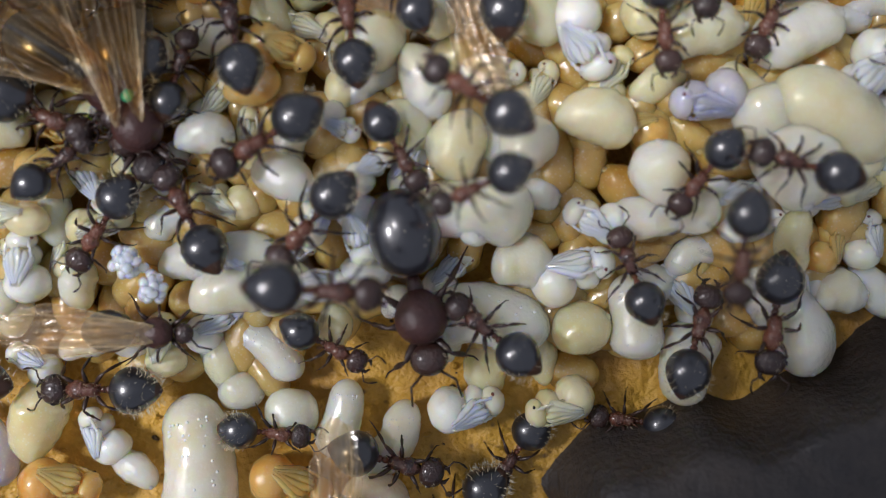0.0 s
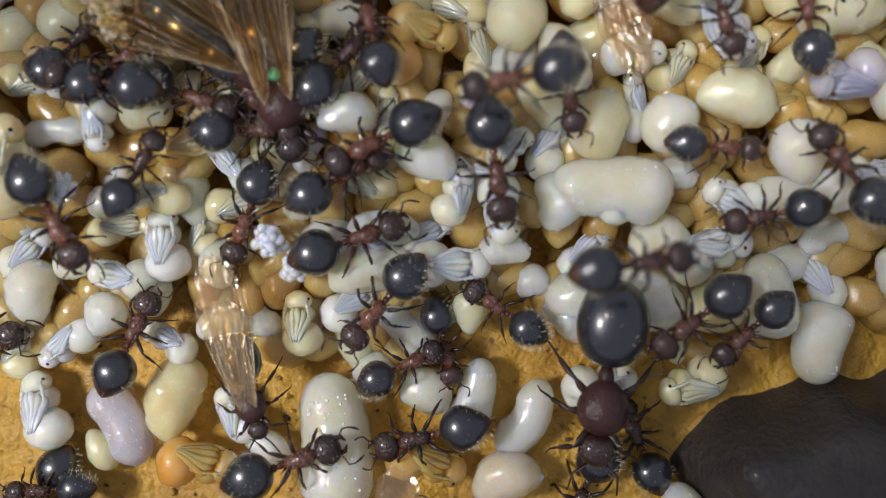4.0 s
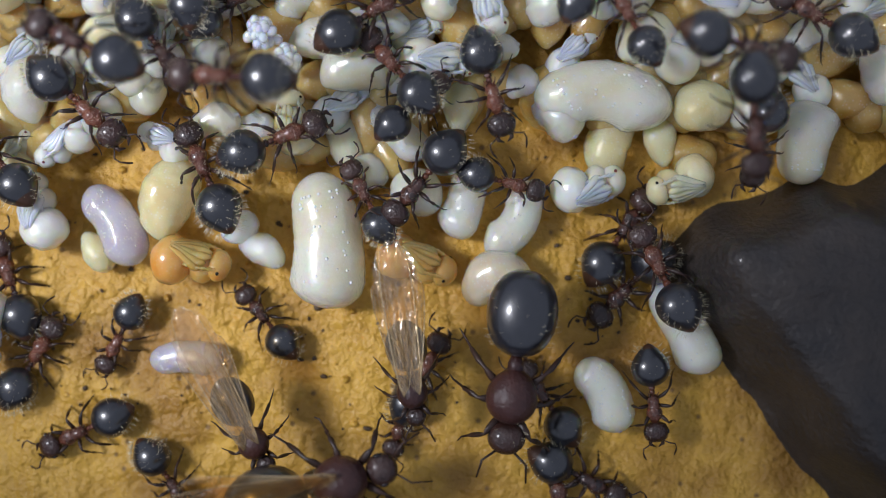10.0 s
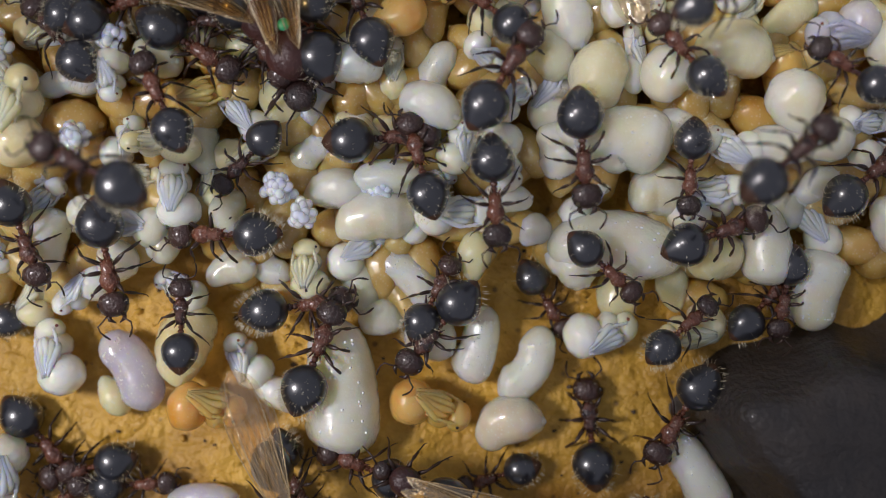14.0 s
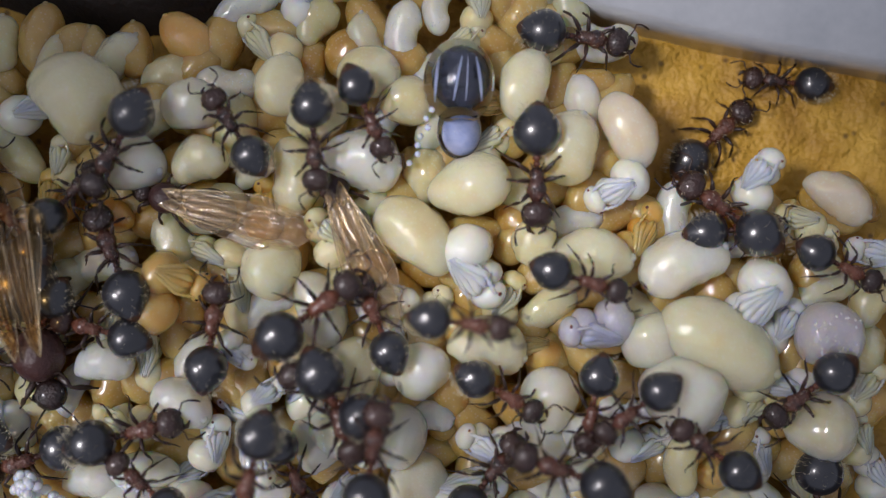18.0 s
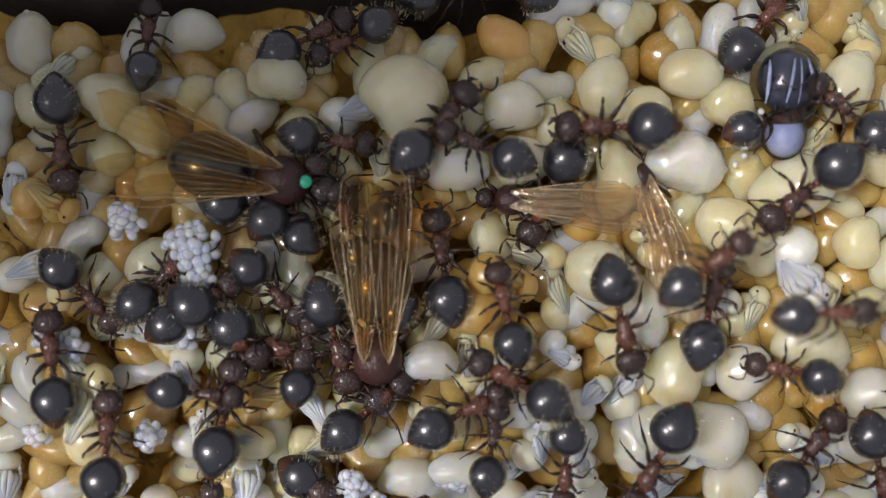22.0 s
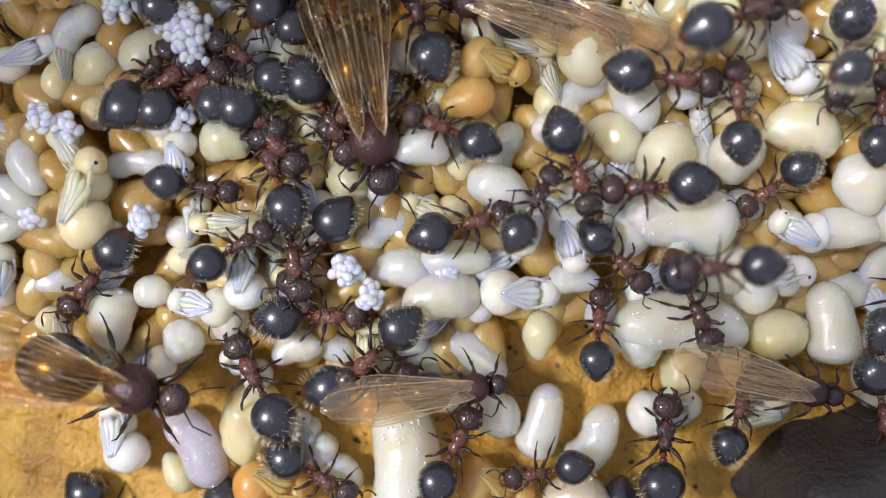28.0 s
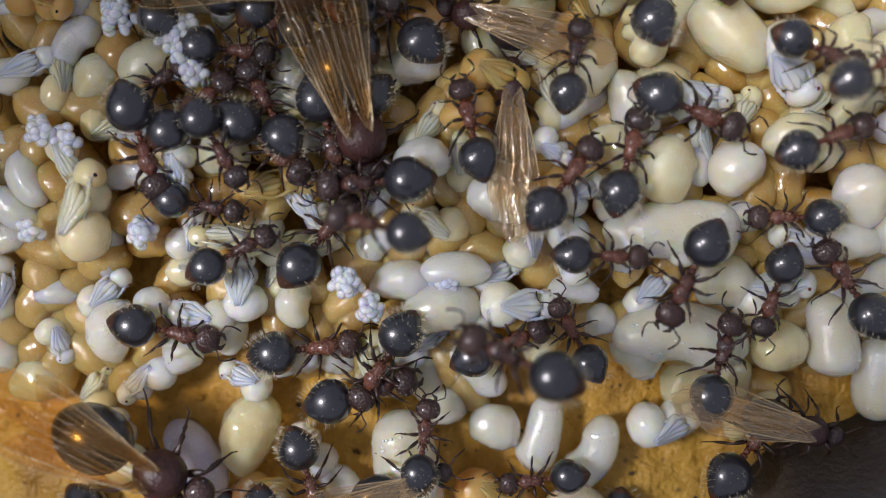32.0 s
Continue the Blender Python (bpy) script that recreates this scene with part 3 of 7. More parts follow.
def winged(name, big, label, spread=0.06, mark=False):
    """A winged ant: sturdy thorax, small head, four amber wings swept back."""
    ob = new(name)
    k = 1.0 if big else 0.62
    bm = bmesh.new()
    lathe(bm, egg_stations(-0.95 * k, 1.05 * k, 0.92 * k, 0.80 * k, 0.52, 12, 0.3), 16)
    part("thorax", bm, QUEEN, ob, "bulky dark maroon flight thorax")
    bm = lathe(bmesh.new(), egg_stations(1.0 * k, 2.15 * k, 0.60 * k, 0.42 * k, 0.5, 9, 0.1), 14)
    h = part("head", bm, HEAD, ob)
    bm = lathe(bmesh.new(), egg_stations(-4.2 * k, -1.15 * k, 1.25 * k, 1.05 * k, 0.52, 14, 0.25), 18)
    part("gaster", bm, GASTER, ob, "large glossy black abdomen")
    part("petiole", ball(bmesh.new(), -1.05 * k, 0, 0.1, 0.22 * k, 0.22 * k, 0.22 * k), HEAD, ob)
    for s in (-1, 1):
        part("eye", ball(bmesh.new(), 1.55 * k, 0.52 * k * s, 0.22 * k, 0.16 * k, 0.10 * k, 0.14 * k), EYE, h)
        pts = [(2.0 * k, 0.25 * k * s, 0.15), (2.5 * k, 0.7 * k * s, 0.3), (3.2 * k, 0.9 * k * s, 0.0)]
        part("antenna", tube(bmesh.new(), pts, [0.04, 0.035, 0.03], 6), LEG, ob)
        for row in LEGS:
            m = leg_bm(row, s)
            for v in m.verts:
                v.co.x, v.co.y = v.co.x * 1.9 * k, v.co.y * 1.9 * k
            part("leg", m, LEG, ob, "", leg_root(row, s, 1.6 * k))
        long, wide, skin = (6.8, 1.6, WING) if big else (5.6, 1.35, PALE_WING)
        for length, width, lift, skew, x in ((long, wide, 0.45, spread, 0.15), (long * 0.7, wide * 0.75, 0.32, spread + 0.14, -0.35)):
            mem, veins = wing_bm(length, width * s, lift, skew * s)
            w = part("wing", mem, skin, ob, "clear amber wing" if big else "pale glassy wing", pose(x * k * MM, 0.45 * k * s * MM, 1.25 * k * MM))
            part("vein", veins, VEIN, w)
    if mark:
        part("paint_mark", ball(bmesh.new(), 1.0, 0.1, 1.0, 0.22, 0.24, 0.08), PAINT, ob, "round dot of green paint")
    return tagged(ob, label, "ant", "winged ants of the colony")


def queen(name, label):
    ob = new(name)
    part("thorax", lathe(bmesh.new(), egg_stations(-1.05, 1.0, 0.95, 0.85, 0.55, 12, 0.3), 16), QUEEN, ob, "bulky dark maroon thorax")
    h = part("head", lathe(bmesh.new(), egg_stations(0.95, 2.15, 0.70, 0.5, 0.48, 9, 0.1), 14), HEAD, ob)
    part("petiole", lathe(bmesh.new(), [(-1.5, 0, 0, 0, .2), (-1.45, .2, .2, 0, .2), (-1.2, .28, .28, 0, .2), (-0.9, .3, .3, 0, .25), (-.85, 0, 0, 0, .25)], 10), QUEEN, ob)
    part("gaster", lathe(bmesh.new(), egg_stations(-4.6, -1.45, 1.30, 1.15, 0.5, 16, 0.35, 0, 0.42), 20), GASTER, ob, "very large glossy black abdomen")
    bm = bristle_bm(60, 8)
    for v in bm.verts:
        v.co = Vector((v.co.x * 1.65 - 0.35, v.co.y * 1.62, v.co.z * 1.6 + 0.1))
    tagged(part("bristles", bm, HAIR, ob), kind="stuff")
    for s in (-1, 1):
        part("eye", ball(bmesh.new(), 1.5, 0.6 * s, 0.2, 0.16, 0.08, 0.12), EYE, h)
        part("antenna", tube(bmesh.new(), [(2.0, 0.3 * s, 0.15), (2.4, 0.8 * s, 0.3), (3.1, 0.9 * s, 0.0)], [0.05, 0.045, 0.035], 6), LEG, ob)
        for row in LEGS:
            m = leg_bm(row, s)
            for v in m.verts:
                v.co.x, v.co.y = v.co.x * 1.9, v.co.y * 1.9
            part("leg", m, LEG, ob, "", leg_root(row, s, 1.6))
    return tagged(ob, label, "ant")


# ---- brood ----
ASPECT = 2.1


def bent(x, y, z, bend):
    """Wrap a straight unit body round an arc; ends stay round. bend 0.45 is a strong curl."""
    turn = 2.1 * bend
    if turn < 0.02:
        return x, y, z
    r = ASPECT / turn
    a, rr = x * turn, r + y
    reach, sag = math.sin(turn), (1 - math.cos(turn)) * r * 0.5
    return rr * math.sin(a) / (r * reach + 0.35 * turn), rr * math.cos(a) - r + sag, z


def smooth_pupa_bm(kind):
    """Unit brood body along x, half length 1, half width 1, half height 1: bean-shaped, faintly ringed, dented."""
    bm = bmesh.new()
    st = egg_stations(-1, 1, 1, 1, (0.5, 0.57, 0.45)[kind % 3], 26, 0, 0, 0.46)
    lathe(bm, st, 22)
    curl = (0.06, 0.24, 0.14, 0.32, 0.02, 0.19)[kind % 6]
    for v in bm.verts:
        p = Vector((v.co.x * 1.3 + kind * 7.3, v.co.y * 1.3, v.co.z * 1.3))
        ring = 0.045 * max(0.0, math.cos(v.co.x * 15 + kind)) ** 4 * (1 if abs(v.co.x) < 0.9 else 0) * (0.35 + 0.65 * (kind % 2))
        fold = 0.06 * max(0.0, 1 - abs(v.co.z - 0.25 + 0.2 * v.co.x) / 0.18) if kind in (2, 3) and v.co.y > 0 else 0.0
        k = 1 - ring - fold + 0.15 * noise.noise(p) + 0.06 * noise.noise(p * 2.7)
        v.co = Vector(bent(v.co.x, v.co.y * k, v.co.z * k, curl))
    return bm


def larva_bm(bend, pear):
    bm = bmesh.new()
    n, st = 34, []
    for i in range(n + 1):
        s = i / n
        e = 0.5 - 0.5 * math.cos(math.pi * s)
        x = -1 + 2 * e
        end = max(0.0, ASPECT * abs(x) - ASPECT + 1.0)
        r = math.sqrt(max(0.0, 1 - end * end)) * (1 + pear * (e - 0.5))
        r *= 1 - 0.025 * (1 + math.cos(26 * math.pi * e)) * 0.5
        st.append((x, r if 0 < i < n else 0, r, 0, 0))
    lathe(bm, st, 20)
    for v in bm.verts:
        k = 1 + 0.07 * noise.noise(Vector((v.co.x * 1.6 + bend * 30, v.co.y, v.co.z)) * 1.2)
        v.co = Vector(bent(v.co.x, v.co.y * k, v.co.z * k, bend))
    return bm


MESHES = {}


def shared(key, build, mats):
    if key not in MESHES:
        MESHES[key] = mesh_of(key[0], build(), mats)
    return MESHES[key]


SKIN = {"white": WHITE, "ivory": IVORY, "cream": CREAM, "orange": ORANGE, "pink": PINK, "grey": GREY}
WORDS = {"white": "milky white", "ivory": "ivory yellow", "cream": "pale cream", "orange": "amber orange", "pink": "pinkish cream", "grey": "bluish see-through"}
LITTER = random.Random(11)


def place(x, y, z, length, width, turn, tilt=0.0):
    """Pose of a unit body: length and width in mm; the mesh is in thousandths."""
    m = pose(x * MM, y * MM, z * MM, LITTER.uniform(-40, 40), tilt, turn)
    return m @ Matrix.Diagonal((length / 2, width / 2, width / 2 * 0.92, 1))


def set_matrix(ob, m):
    ob.matrix_basis = m
    return ob


def pupa(x, y, z, length, width, turn, shade="white"):
    k = LITTER.randrange(6)
    ob = new("pupa", shared(("pupa", k, shade), lambda: smooth_pupa_bm(k), SKIN[shade]))
    set_matrix(ob, place(x, y, z, length, width, turn, LITTER.uniform(-10, 10)))
    part("head", shared(("larval_head", shade), lambda: ball(bmesh.new(), 0.80, 0.0, 0.36, 0.16, 0.2, 0.2, 6, 10), SKIN[shade]), SKIN[shade], ob)
    return tagged(ob, f"smooth {WORDS[shade]} ant pupa lying in the brood pile", "pupa", "ant brood")


def larva(x, y, z, length, width, turn, shade="white", bend=0.12):
    ob = new("larva", shared(("larva", bend, shade), lambda: larva_bm(bend, 0.35 if bend < 0.3 else 0.1), SKIN[shade]))
    set_matrix(ob, pose(x * MM, y * MM, z * MM, 0, LITTER.uniform(-6, 6), turn) @ Matrix.Diagonal((length / 2, width / 2, width / 2 * 0.92, 1)))
    bm = bmesh.new()
    key = ("stippling", bend)
    if key not in MESHES:
        rnd = random.Random(5)
        for i in range(34):
            u, a = -0.65 + 1.3 * rnd.random() ** 1.7, rnd.uniform(0.8, 2.3)
            r = 0.97 * (1 + (0.35 if bend < 0.3 else 0.1) * u * 0.5)
            bx, by, bz = bent(u, math.cos(a) * r, math.sin(a) * r, bend)
            ball(bm, bx, by, bz, 0.022, 0.048, 0.045, 4, 6)
        MESHES[key] = mesh_of("stippling", bm, SPOTS)
    else:
        bm.free()
    tagged(part("stippling", MESHES[key], SPOTS, ob, "tiny white spots under the skin"), kind="stuff")
    part("head", shared(("larval_head", shade), lambda: ball(bmesh.new(), 0.80, 0.0, 0.36, 0.16, 0.2, 0.2, 6, 10), SKIN[shade]), SKIN[shade], ob)
    curl = "curved" if bend > 0.3 else "plump"
    return tagged(ob, f"{curl} glossy {WORDS[shade]} ant larva", "larva", "ant brood")


def naked_pupa(x, y, z, length, width, turn, shade="white", eyes=RED_EYE):
    """A pupa with folded legs, head, thorax and round rear."""
    ob = new("naked_pupa")
    ob.matrix_basis = pose(x * MM, y * MM, z * MM, LITTER.uniform(-50, 50), LITTER.uniform(-8, 8), turn)
    skin = {"orange": ORANGE, "grey": GREY, "cream": PUPAL_CREAM, "ivory": PUPAL_CREAM}.get(shade, PUPAL)
    fat = min(1.3, max(0.8, width / length / 0.55))
    ob.matrix_basis = ob.matrix_basis @ Matrix.Diagonal((length / 3.0, length / 3.0 * fat, length / 3.0 * fat, 1))

    def rear():
        bm = lathe(bmesh.new(), egg_stations(-1.55, 0.14, 0.76, 0.74, 0.5, 18), 20)
        for v in bm.verts:
            k = 1 - 0.035 * max(0.0, math.cos(v.co.x * 14)) ** 6
            v.co.y, v.co.z = v.co.y * k, v.co.z * k
            v.co += 0.05 * noise.noise_vector(v.co * 2.5)
        return bm

    def front():
        """Thorax: a hump behind the head, flattened at the sides."""
        bm = lathe(bmesh.new(), egg_stations(-0.22, 0.98, 0.50, 0.56, 0.55, 14), 16)
        for v in bm.verts:
            v.co.z -= 0.10 * max(0.0, math.cos((v.co.x - 0.5) * 2.6))
            v.co += 0.06 * noise.noise_vector(v.co * 4)
        return bm

    def skull():
        bm = lathe(bmesh.new(), egg_stations(0.66, 1.56, 0.52, 0.44, 0.42, 11, 0.10), 16)
        for v in bm.verts:
            v.co += 0.03 * noise.noise_vector(v.co * 5)
        return bm

    def limb(s, k):
        """Folded limb laid along the belly, side by side with the others, closing towards a free tip."""
        pts, radii = [], []
        for i in range(10):
            u = i / 9
            x = 0.80 - 0.17 * k - (1.55 - 0.16 * k) * u
            y = (0.06 + 0.165 * k) * (1 - 0.70 * u * u) + 0.05 * math.sin(4.2 * u + k)
            r = 0.58 + 0.15 * min(1.0, max(0.0, 0.3 - x))
            pts.append((x, s * y, math.sqrt(max(0.02, r * r - y * y)) - 0.05 + 0.10 * u * u))
            radii.append((0.05, 0.12, 0.145, 0.14, 0.12, 0.125, 0.11, 0.085, 0.06, 0.02)[i])
        return tube(bmesh.new(), pts, radii, 7)

    def feeler(s):
        """Beaded feeler sheath down the side."""
        pts, radii = [], []
        for i in range(26):
            u = i / 25
            pts.append((1.22 - 1.75 * u, s * (0.30 + 0.24 * math.sin(min(1.0, u * 1.4) * 1.57) - 0.26 * u * u), 0.30 + 0.12 * math.sin(3.0 * u)))
            radii.append((0.070 + 0.022 * math.cos(i * 2.09)) * (1 - 0.35 * u))
        return tube(bmesh.new(), pts, radii, 6)

    part("abdomen", shared(("abdomen", shade), rear, skin), skin, ob)
    part("thorax", shared(("pupal_thorax", shade), front, skin), skin, ob)
    h = part("head", shared(("pupal_head", shade), skull, skin), skin, ob)
    for s in (-1, 1):
        part("eye", shared(("pupal_eye", s, eyes.name), lambda: ball(bmesh.new(), 1.12, 0.43 * s, 0.26, 0.075, 0.06, 0.075, 6, 10), eyes), eyes, h)
        part("antenna", shared(("pupal_feeler", s, shade), lambda: feeler(s), skin), skin, ob)
        for k in range(3):
            part("leg", shared(("pupal_leg", s, k, shade), lambda: limb(s, k), skin), skin, ob)
    return tagged(ob, f"crumpled {WORDS[shade]} pupa with folded legs and dark eyes", "pupa", "ant brood")


def egg_cluster(x, y, z, count=26, spread=0.74):
    """A wet, tightly packed, uneven heap of oval eggs that sink into one another."""
    ob = new("egg_cluster")
    ob.matrix_basis = pose(x * MM, y * MM, z * MM, 0, 0, LITTER.uniform(0, 360))
    me = shared(("egg",), lambda: ball(bmesh.new(), 0, 0, 0, 0.25, 0.205, 0.205, 10, 14), EGG)
    wide, deep = LITTER.uniform(0.6, 1.0), LITTER.uniform(0.7, 1.0)
    for i in range(int(count * 1.4)):
        r, a = spread * math.sqrt((i + 0.5) / (count * 1.4)) * LITTER.uniform(0.75, 1.15), i * 2.4 + LITTER.uniform(-0.4, 0.4)
        part("egg", me, EGG, ob, "", pose(r * math.cos(a) * MM * wide, r * math.sin(a) * MM * deep, (0.40 * (1 - (r / spread) ** 2) + LITTER.uniform(-0.14, 0.10)) * MM, LITTER.uniform(0, 180), LITTER.uniform(-70, 70), LITTER.uniform(0, 360)))
    return tagged(ob, "clump of small pearly bluish-white ant eggs", "eggs", "ant brood")


def water_bubble(x, y, z, r):
    ob = new("water_bubble")
    ob.matrix_basis = pose(x * MM, y * MM, z * MM)
    part("drop", ball(bmesh.new(), 0, 0, 0, r * 1.12, r * 1.35, r, 16, 24), GLASS, ob, "clear round drop")
    part("core", ball(bmesh.new(), 0.05, 0.1, -0.1, r * 0.72, r * 0.86, r * 0.6, 12, 18), CORE, ob, "dark bluish core")
    # Reflections on the bead, modelled as pale tubes inside the drop.
    for u, lean, w in ((-0.66, 0.10, 0.06), (-0.05, 0.16, 0.045), (0.22, 0.04, 0.02), (0.58, -0.12, 0.055)):
        pts = [(r * (u + lean * v - 0.12 * u * v * v), r * v * 0.85, 0.62 * r * math.sqrt(max(0.05, 1 - 0.7 * v * v - u * u))) for v in (-0.75, -0.4, 0.0, 0.4, 0.75)]
        part("streak", tube(bmesh.new(), pts, [w * 0.4, w, w * 1.1, w, w * 0.4], 8), STREAK, ob, "pale blue streak standing in for a reflection in the drop")
    small = part("drop", ball(bmesh.new(), 0.0, -r * 1.5, -0.25, r * 0.7, r * 0.9, r * 0.7, 14, 20), GLASS, ob)
    part("film", ball(bmesh.new(), 0.05, -r * 1.55, -0.35, r * 0.45, r * 0.6, r * 0.4, 10, 14), STREAK, small, "cloudy blue inside")
    for k in range(7):
        part("air_bubble", ball(bmesh.new(), -r * 0.85 - 0.12 * k + 0.1 * math.sin(4 * k), -r * (0.9 + 0.27 * k), 0.25 - 0.06 * k, 0.12, 0.12, 0.12, 8, 10), EGG, ob, "tiny bright bubble")
    return tagged(ob, "clear shiny bead with a dark core and modelled reflection streaks on the brood", "bead")


water_bubble(10.0, 17.0, 3.2, 1.15)


def cork_crumbs(count):
    """Loose grains scattered on the bare floor in front of the brood."""
    rnd, bm = random.Random(77), bmesh.new()
    for _ in range(count):
        x, y = rnd.uniform(-16, 8), rnd.uniform(-13, 1.0)
        size = 0.05 + 0.13 * rnd.random() ** 3
        first = len(bm.verts)
        ball(bm, x, y, floor_height(x, y) + size * 0.4, size, size * rnd.uniform(0.6, 1.0), size * 0.7, 4, 6, rnd.choice((0, 0, 1)))
        bm.verts.ensure_lookup_table()
        for v in bm.verts[first:]:
            v.co += size * 0.5 * noise.noise_vector(v.co * 5 / size * 0.1)
    return tagged(new("cork_crumbs", mesh_of("cork_crumbs", bm, [FLOOR, DARKEARTH])), "loose orange and dark crumbs on the cork floor", "crumbs", kind="stuff")


cork_crumbs(420)

# ---- brood, piece by piece ----
larva(-3.59, -5.08, 1.06, 5.36, 2.69, -85)
larva(1.72, -3.49, 0.53, 3.15, 1.51, -105)
larva(3.53, -4.23, 0.53, 3.36, 1.51, -120, "white", 0.45)
pupa(3.00, -6.68, 0.75, 2.94, 2.00, 20, "pink")
naked_pupa(-0.09, -5.93, 0.75, 3.15, 2.00, -20, "orange", EYE)
larva(-11.78, -4.55, 0.61, 3.57, 1.68, -60, "grey", 0.3)
pupa(-12.42, -5.51, 0.37, 1.79, 1.16, -60, "cream")
larva(-0.95, -1.00, 0.75, 3.10, 1.40, -40, "white", 0.3)
pupa(-2.00, -2.53, 0.51, 1.79, 1.47, -0, "white")
pupa(-6.04, -5.51, 0.42, 2.10, 1.26, -30, "white")
pupa(4.59, 3.85, 2.09, 2.31, 1.89, -80, "white")
pupa(5.23, -0.40, 1.08, 2.31, 1.89, -40, "white")
naked_pupa(10.34, 1.94, 1.73, 3.15, 2.10, 20)
pupa(4.17, 7.25, 2.51, 2.31, 1.68, -40, "ivory")
larva(6.60, 4.20, 2.40, 4.60, 2.30, -3)
larva(6.94, -0.01, 1.36, 5.25, 2.31, -5, "white", 0.45)
larva(7.00, -11.05, 0.62, 3.20, 1.70, -62, "white", 0.3)
larva(-8.95, -9.75, 0.42, 2.94, 1.26, -0, "grey", 0.3)
naked_pupa(-16.58, -8.48, 0.80, 3.05, 2.10, -90)
larva(10.12, -8.48, 0.61, 3.99, 1.68, -60)
pupa(17.88, 5.67, 2.99, 3.15, 2.94, -60, "white")
pupa(19.35, 7.54, 2.98, 4.94, 2.73, -30, "ivory")
pupa(4.82, 8.83, 2.60, 3.15, 1.89, -70, "white")
pupa(18.82, -0.15, 1.33, 3.47, 2.31, -80, "white")
pupa(19.35, -5.50, 0.70, 2.52, 1.89, -0, "white")
larva(23.38, 7.70, 2.74, 2.42, 2.21, -0, "grey", 0.3)
pupa(0.28, 16.18, 2.60, 2.31, 1.89, -0, "white")
pupa(-1.84, 14.06, 2.69, 2.52, 2.10, -0, "white")
pupa(3.88, 13.63, 2.60, 3.15, 1.89, -90, "ivory")
pupa(6.42, 14.06, 2.79, 3.15, 2.31, -10, "white")
pupa(8.12, 16.39, 2.60, 2.10, 1.89, -0, "ivory")
pupa(8.54, 2.19, 1.79, 2.52, 2.10, -0, "white")
pupa(17.44, 1.13, 1.49, 2.52, 2.00, -60, "white")
pupa(20.20, 1.13, 1.35, 2.21, 1.68, -0, "white")
pupa(23.16, 4.52, 2.49, 2.62, 2.42, -0, "white")
pupa(-3.86, 16.35, 3.07, 3.47, 2.94, -60, "ivory")
pupa(-2.79, 12.09, 2.34, 2.00, 1.30, -0, "orange")
pupa(-8.43, 17.20, 2.60, 2.42, 1.89, -0, "ivory")
egg_cluster(-13.86, 12.09, 2.90, 17)
pupa(9.02, 4.75, 2.02, 1.79, 1.26, -0, "white")
pupa(-3.64, 2.30, 1.63, 2.62, 1.68, -0, "white")
pupa(17.00, 7.62, 2.69, 2.31, 2.10, -0, "white")
egg_cluster(-1.94, 2.51, 2.07, 17)
pupa(-14.66, 16.34, 2.65, 2.62, 2.00, -40, "ivory")
pupa(-13.37, 15.27, 2.51, 2.31, 1.68, -40, "ivory")
naked_pupa(-16.80, 12.71, 2.74, 2.42, 2.21, -20, "orange", EYE)
pupa(6.73, 17.41, 2.60, 2.42, 1.89, -0, "ivory")
naked_pupa(7.37, 9.07, 2.60, 2.31, 1.89, -0)
pupa(-10.07, 7.07, 2.51, 2.00, 1.68, -0, "ivory")
naked_pupa(-16.81, 0.12, 1.11, 1.89, 1.68, -60)
pupa(-16.81, 1.94, 1.26, 1.79, 1.05, -0, "white")
pupa(3.96, 0.81, 1.09, 1.47, 1.26, -0, "white")
naked_pupa(-9.49, 2.27, 2.00, 2.66, 1.84, 95, "white")
pupa(-7.49, 1.55, 1.80, 1.90, 1.36, 85, "white")
naked_pupa(-11.14, 1.10, 1.68, 2.59, 1.70, 170, "white")
pupa(-11.97, -0.33, 1.30, 1.76, 1.59, 60, "white")
naked_pupa(-13.38, -1.44, 1.00, 2.53, 1.52, -145, "white")
pupa(-14.42, 0.51, 1.52, 2.60, 1.87, 80, "white")
pupa(-12.95, 1.55, 1.80, 1.48, 1.28, 0, "white")
naked_pupa(-14.43, -3.96, 0.78, 2.97, 1.95, 105, "white")
pupa(-9.40, -3.52, 0.91, 3.49, 2.22, 72, "cream")
naked_pupa(-8.63, -5.93, 1.01, 2.95, 2.42, -10, "orange", EYE)
naked_pupa(-7.14, -4.09, 0.65, 2.34, 1.70, 120, "white")
naked_pupa(-4.70, -0.65, 1.21, 2.41, 1.89, 95, "cream", EYE)
naked_pupa(0.96, 3.98, 2.46, 2.12, 1.86, 70, "white")
naked_pupa(2.69, 3.58, 2.35, 2.54, 1.79, -80, "white")
pupa(2.81, 2.01, 1.93, 2.05, 1.19, 0, "white")
pupa(-2.85, 6.81, 2.75, 2.31, 1.56, 5, "white")
pupa(-0.04, 5.36, 2.75, 2.51, 1.68, -25, "white")
pupa(6.21, 6.57, 2.75, 2.71, 2.17, 80, "ivory")
pupa(10.99, 7.37, 2.75, 3.11, 2.11, -12, "ivory")
pupa(8.68, 6.57, 2.75, 2.25, 1.92, 40, "white")
pupa(13.29, 5.56, 2.75, 2.45, 2.08, 95, "white")
naked_pupa(11.07, 3.98, 2.46, 2.39, 1.94, 160, "white")
larva(14.77, -1.40, 1.01, 3.27, 2.02, 80, "white", 0.12)
naked_pupa(9.93, -2.84, 0.94, 2.64, 2.28, -160, "cream", EYE)
naked_pupa(-11.67, 6.57, 2.75, 2.00, 1.68, -90, "white")
pupa(-2.14, 1.26, 1.72, 3.29, 2.17, 12, "white")
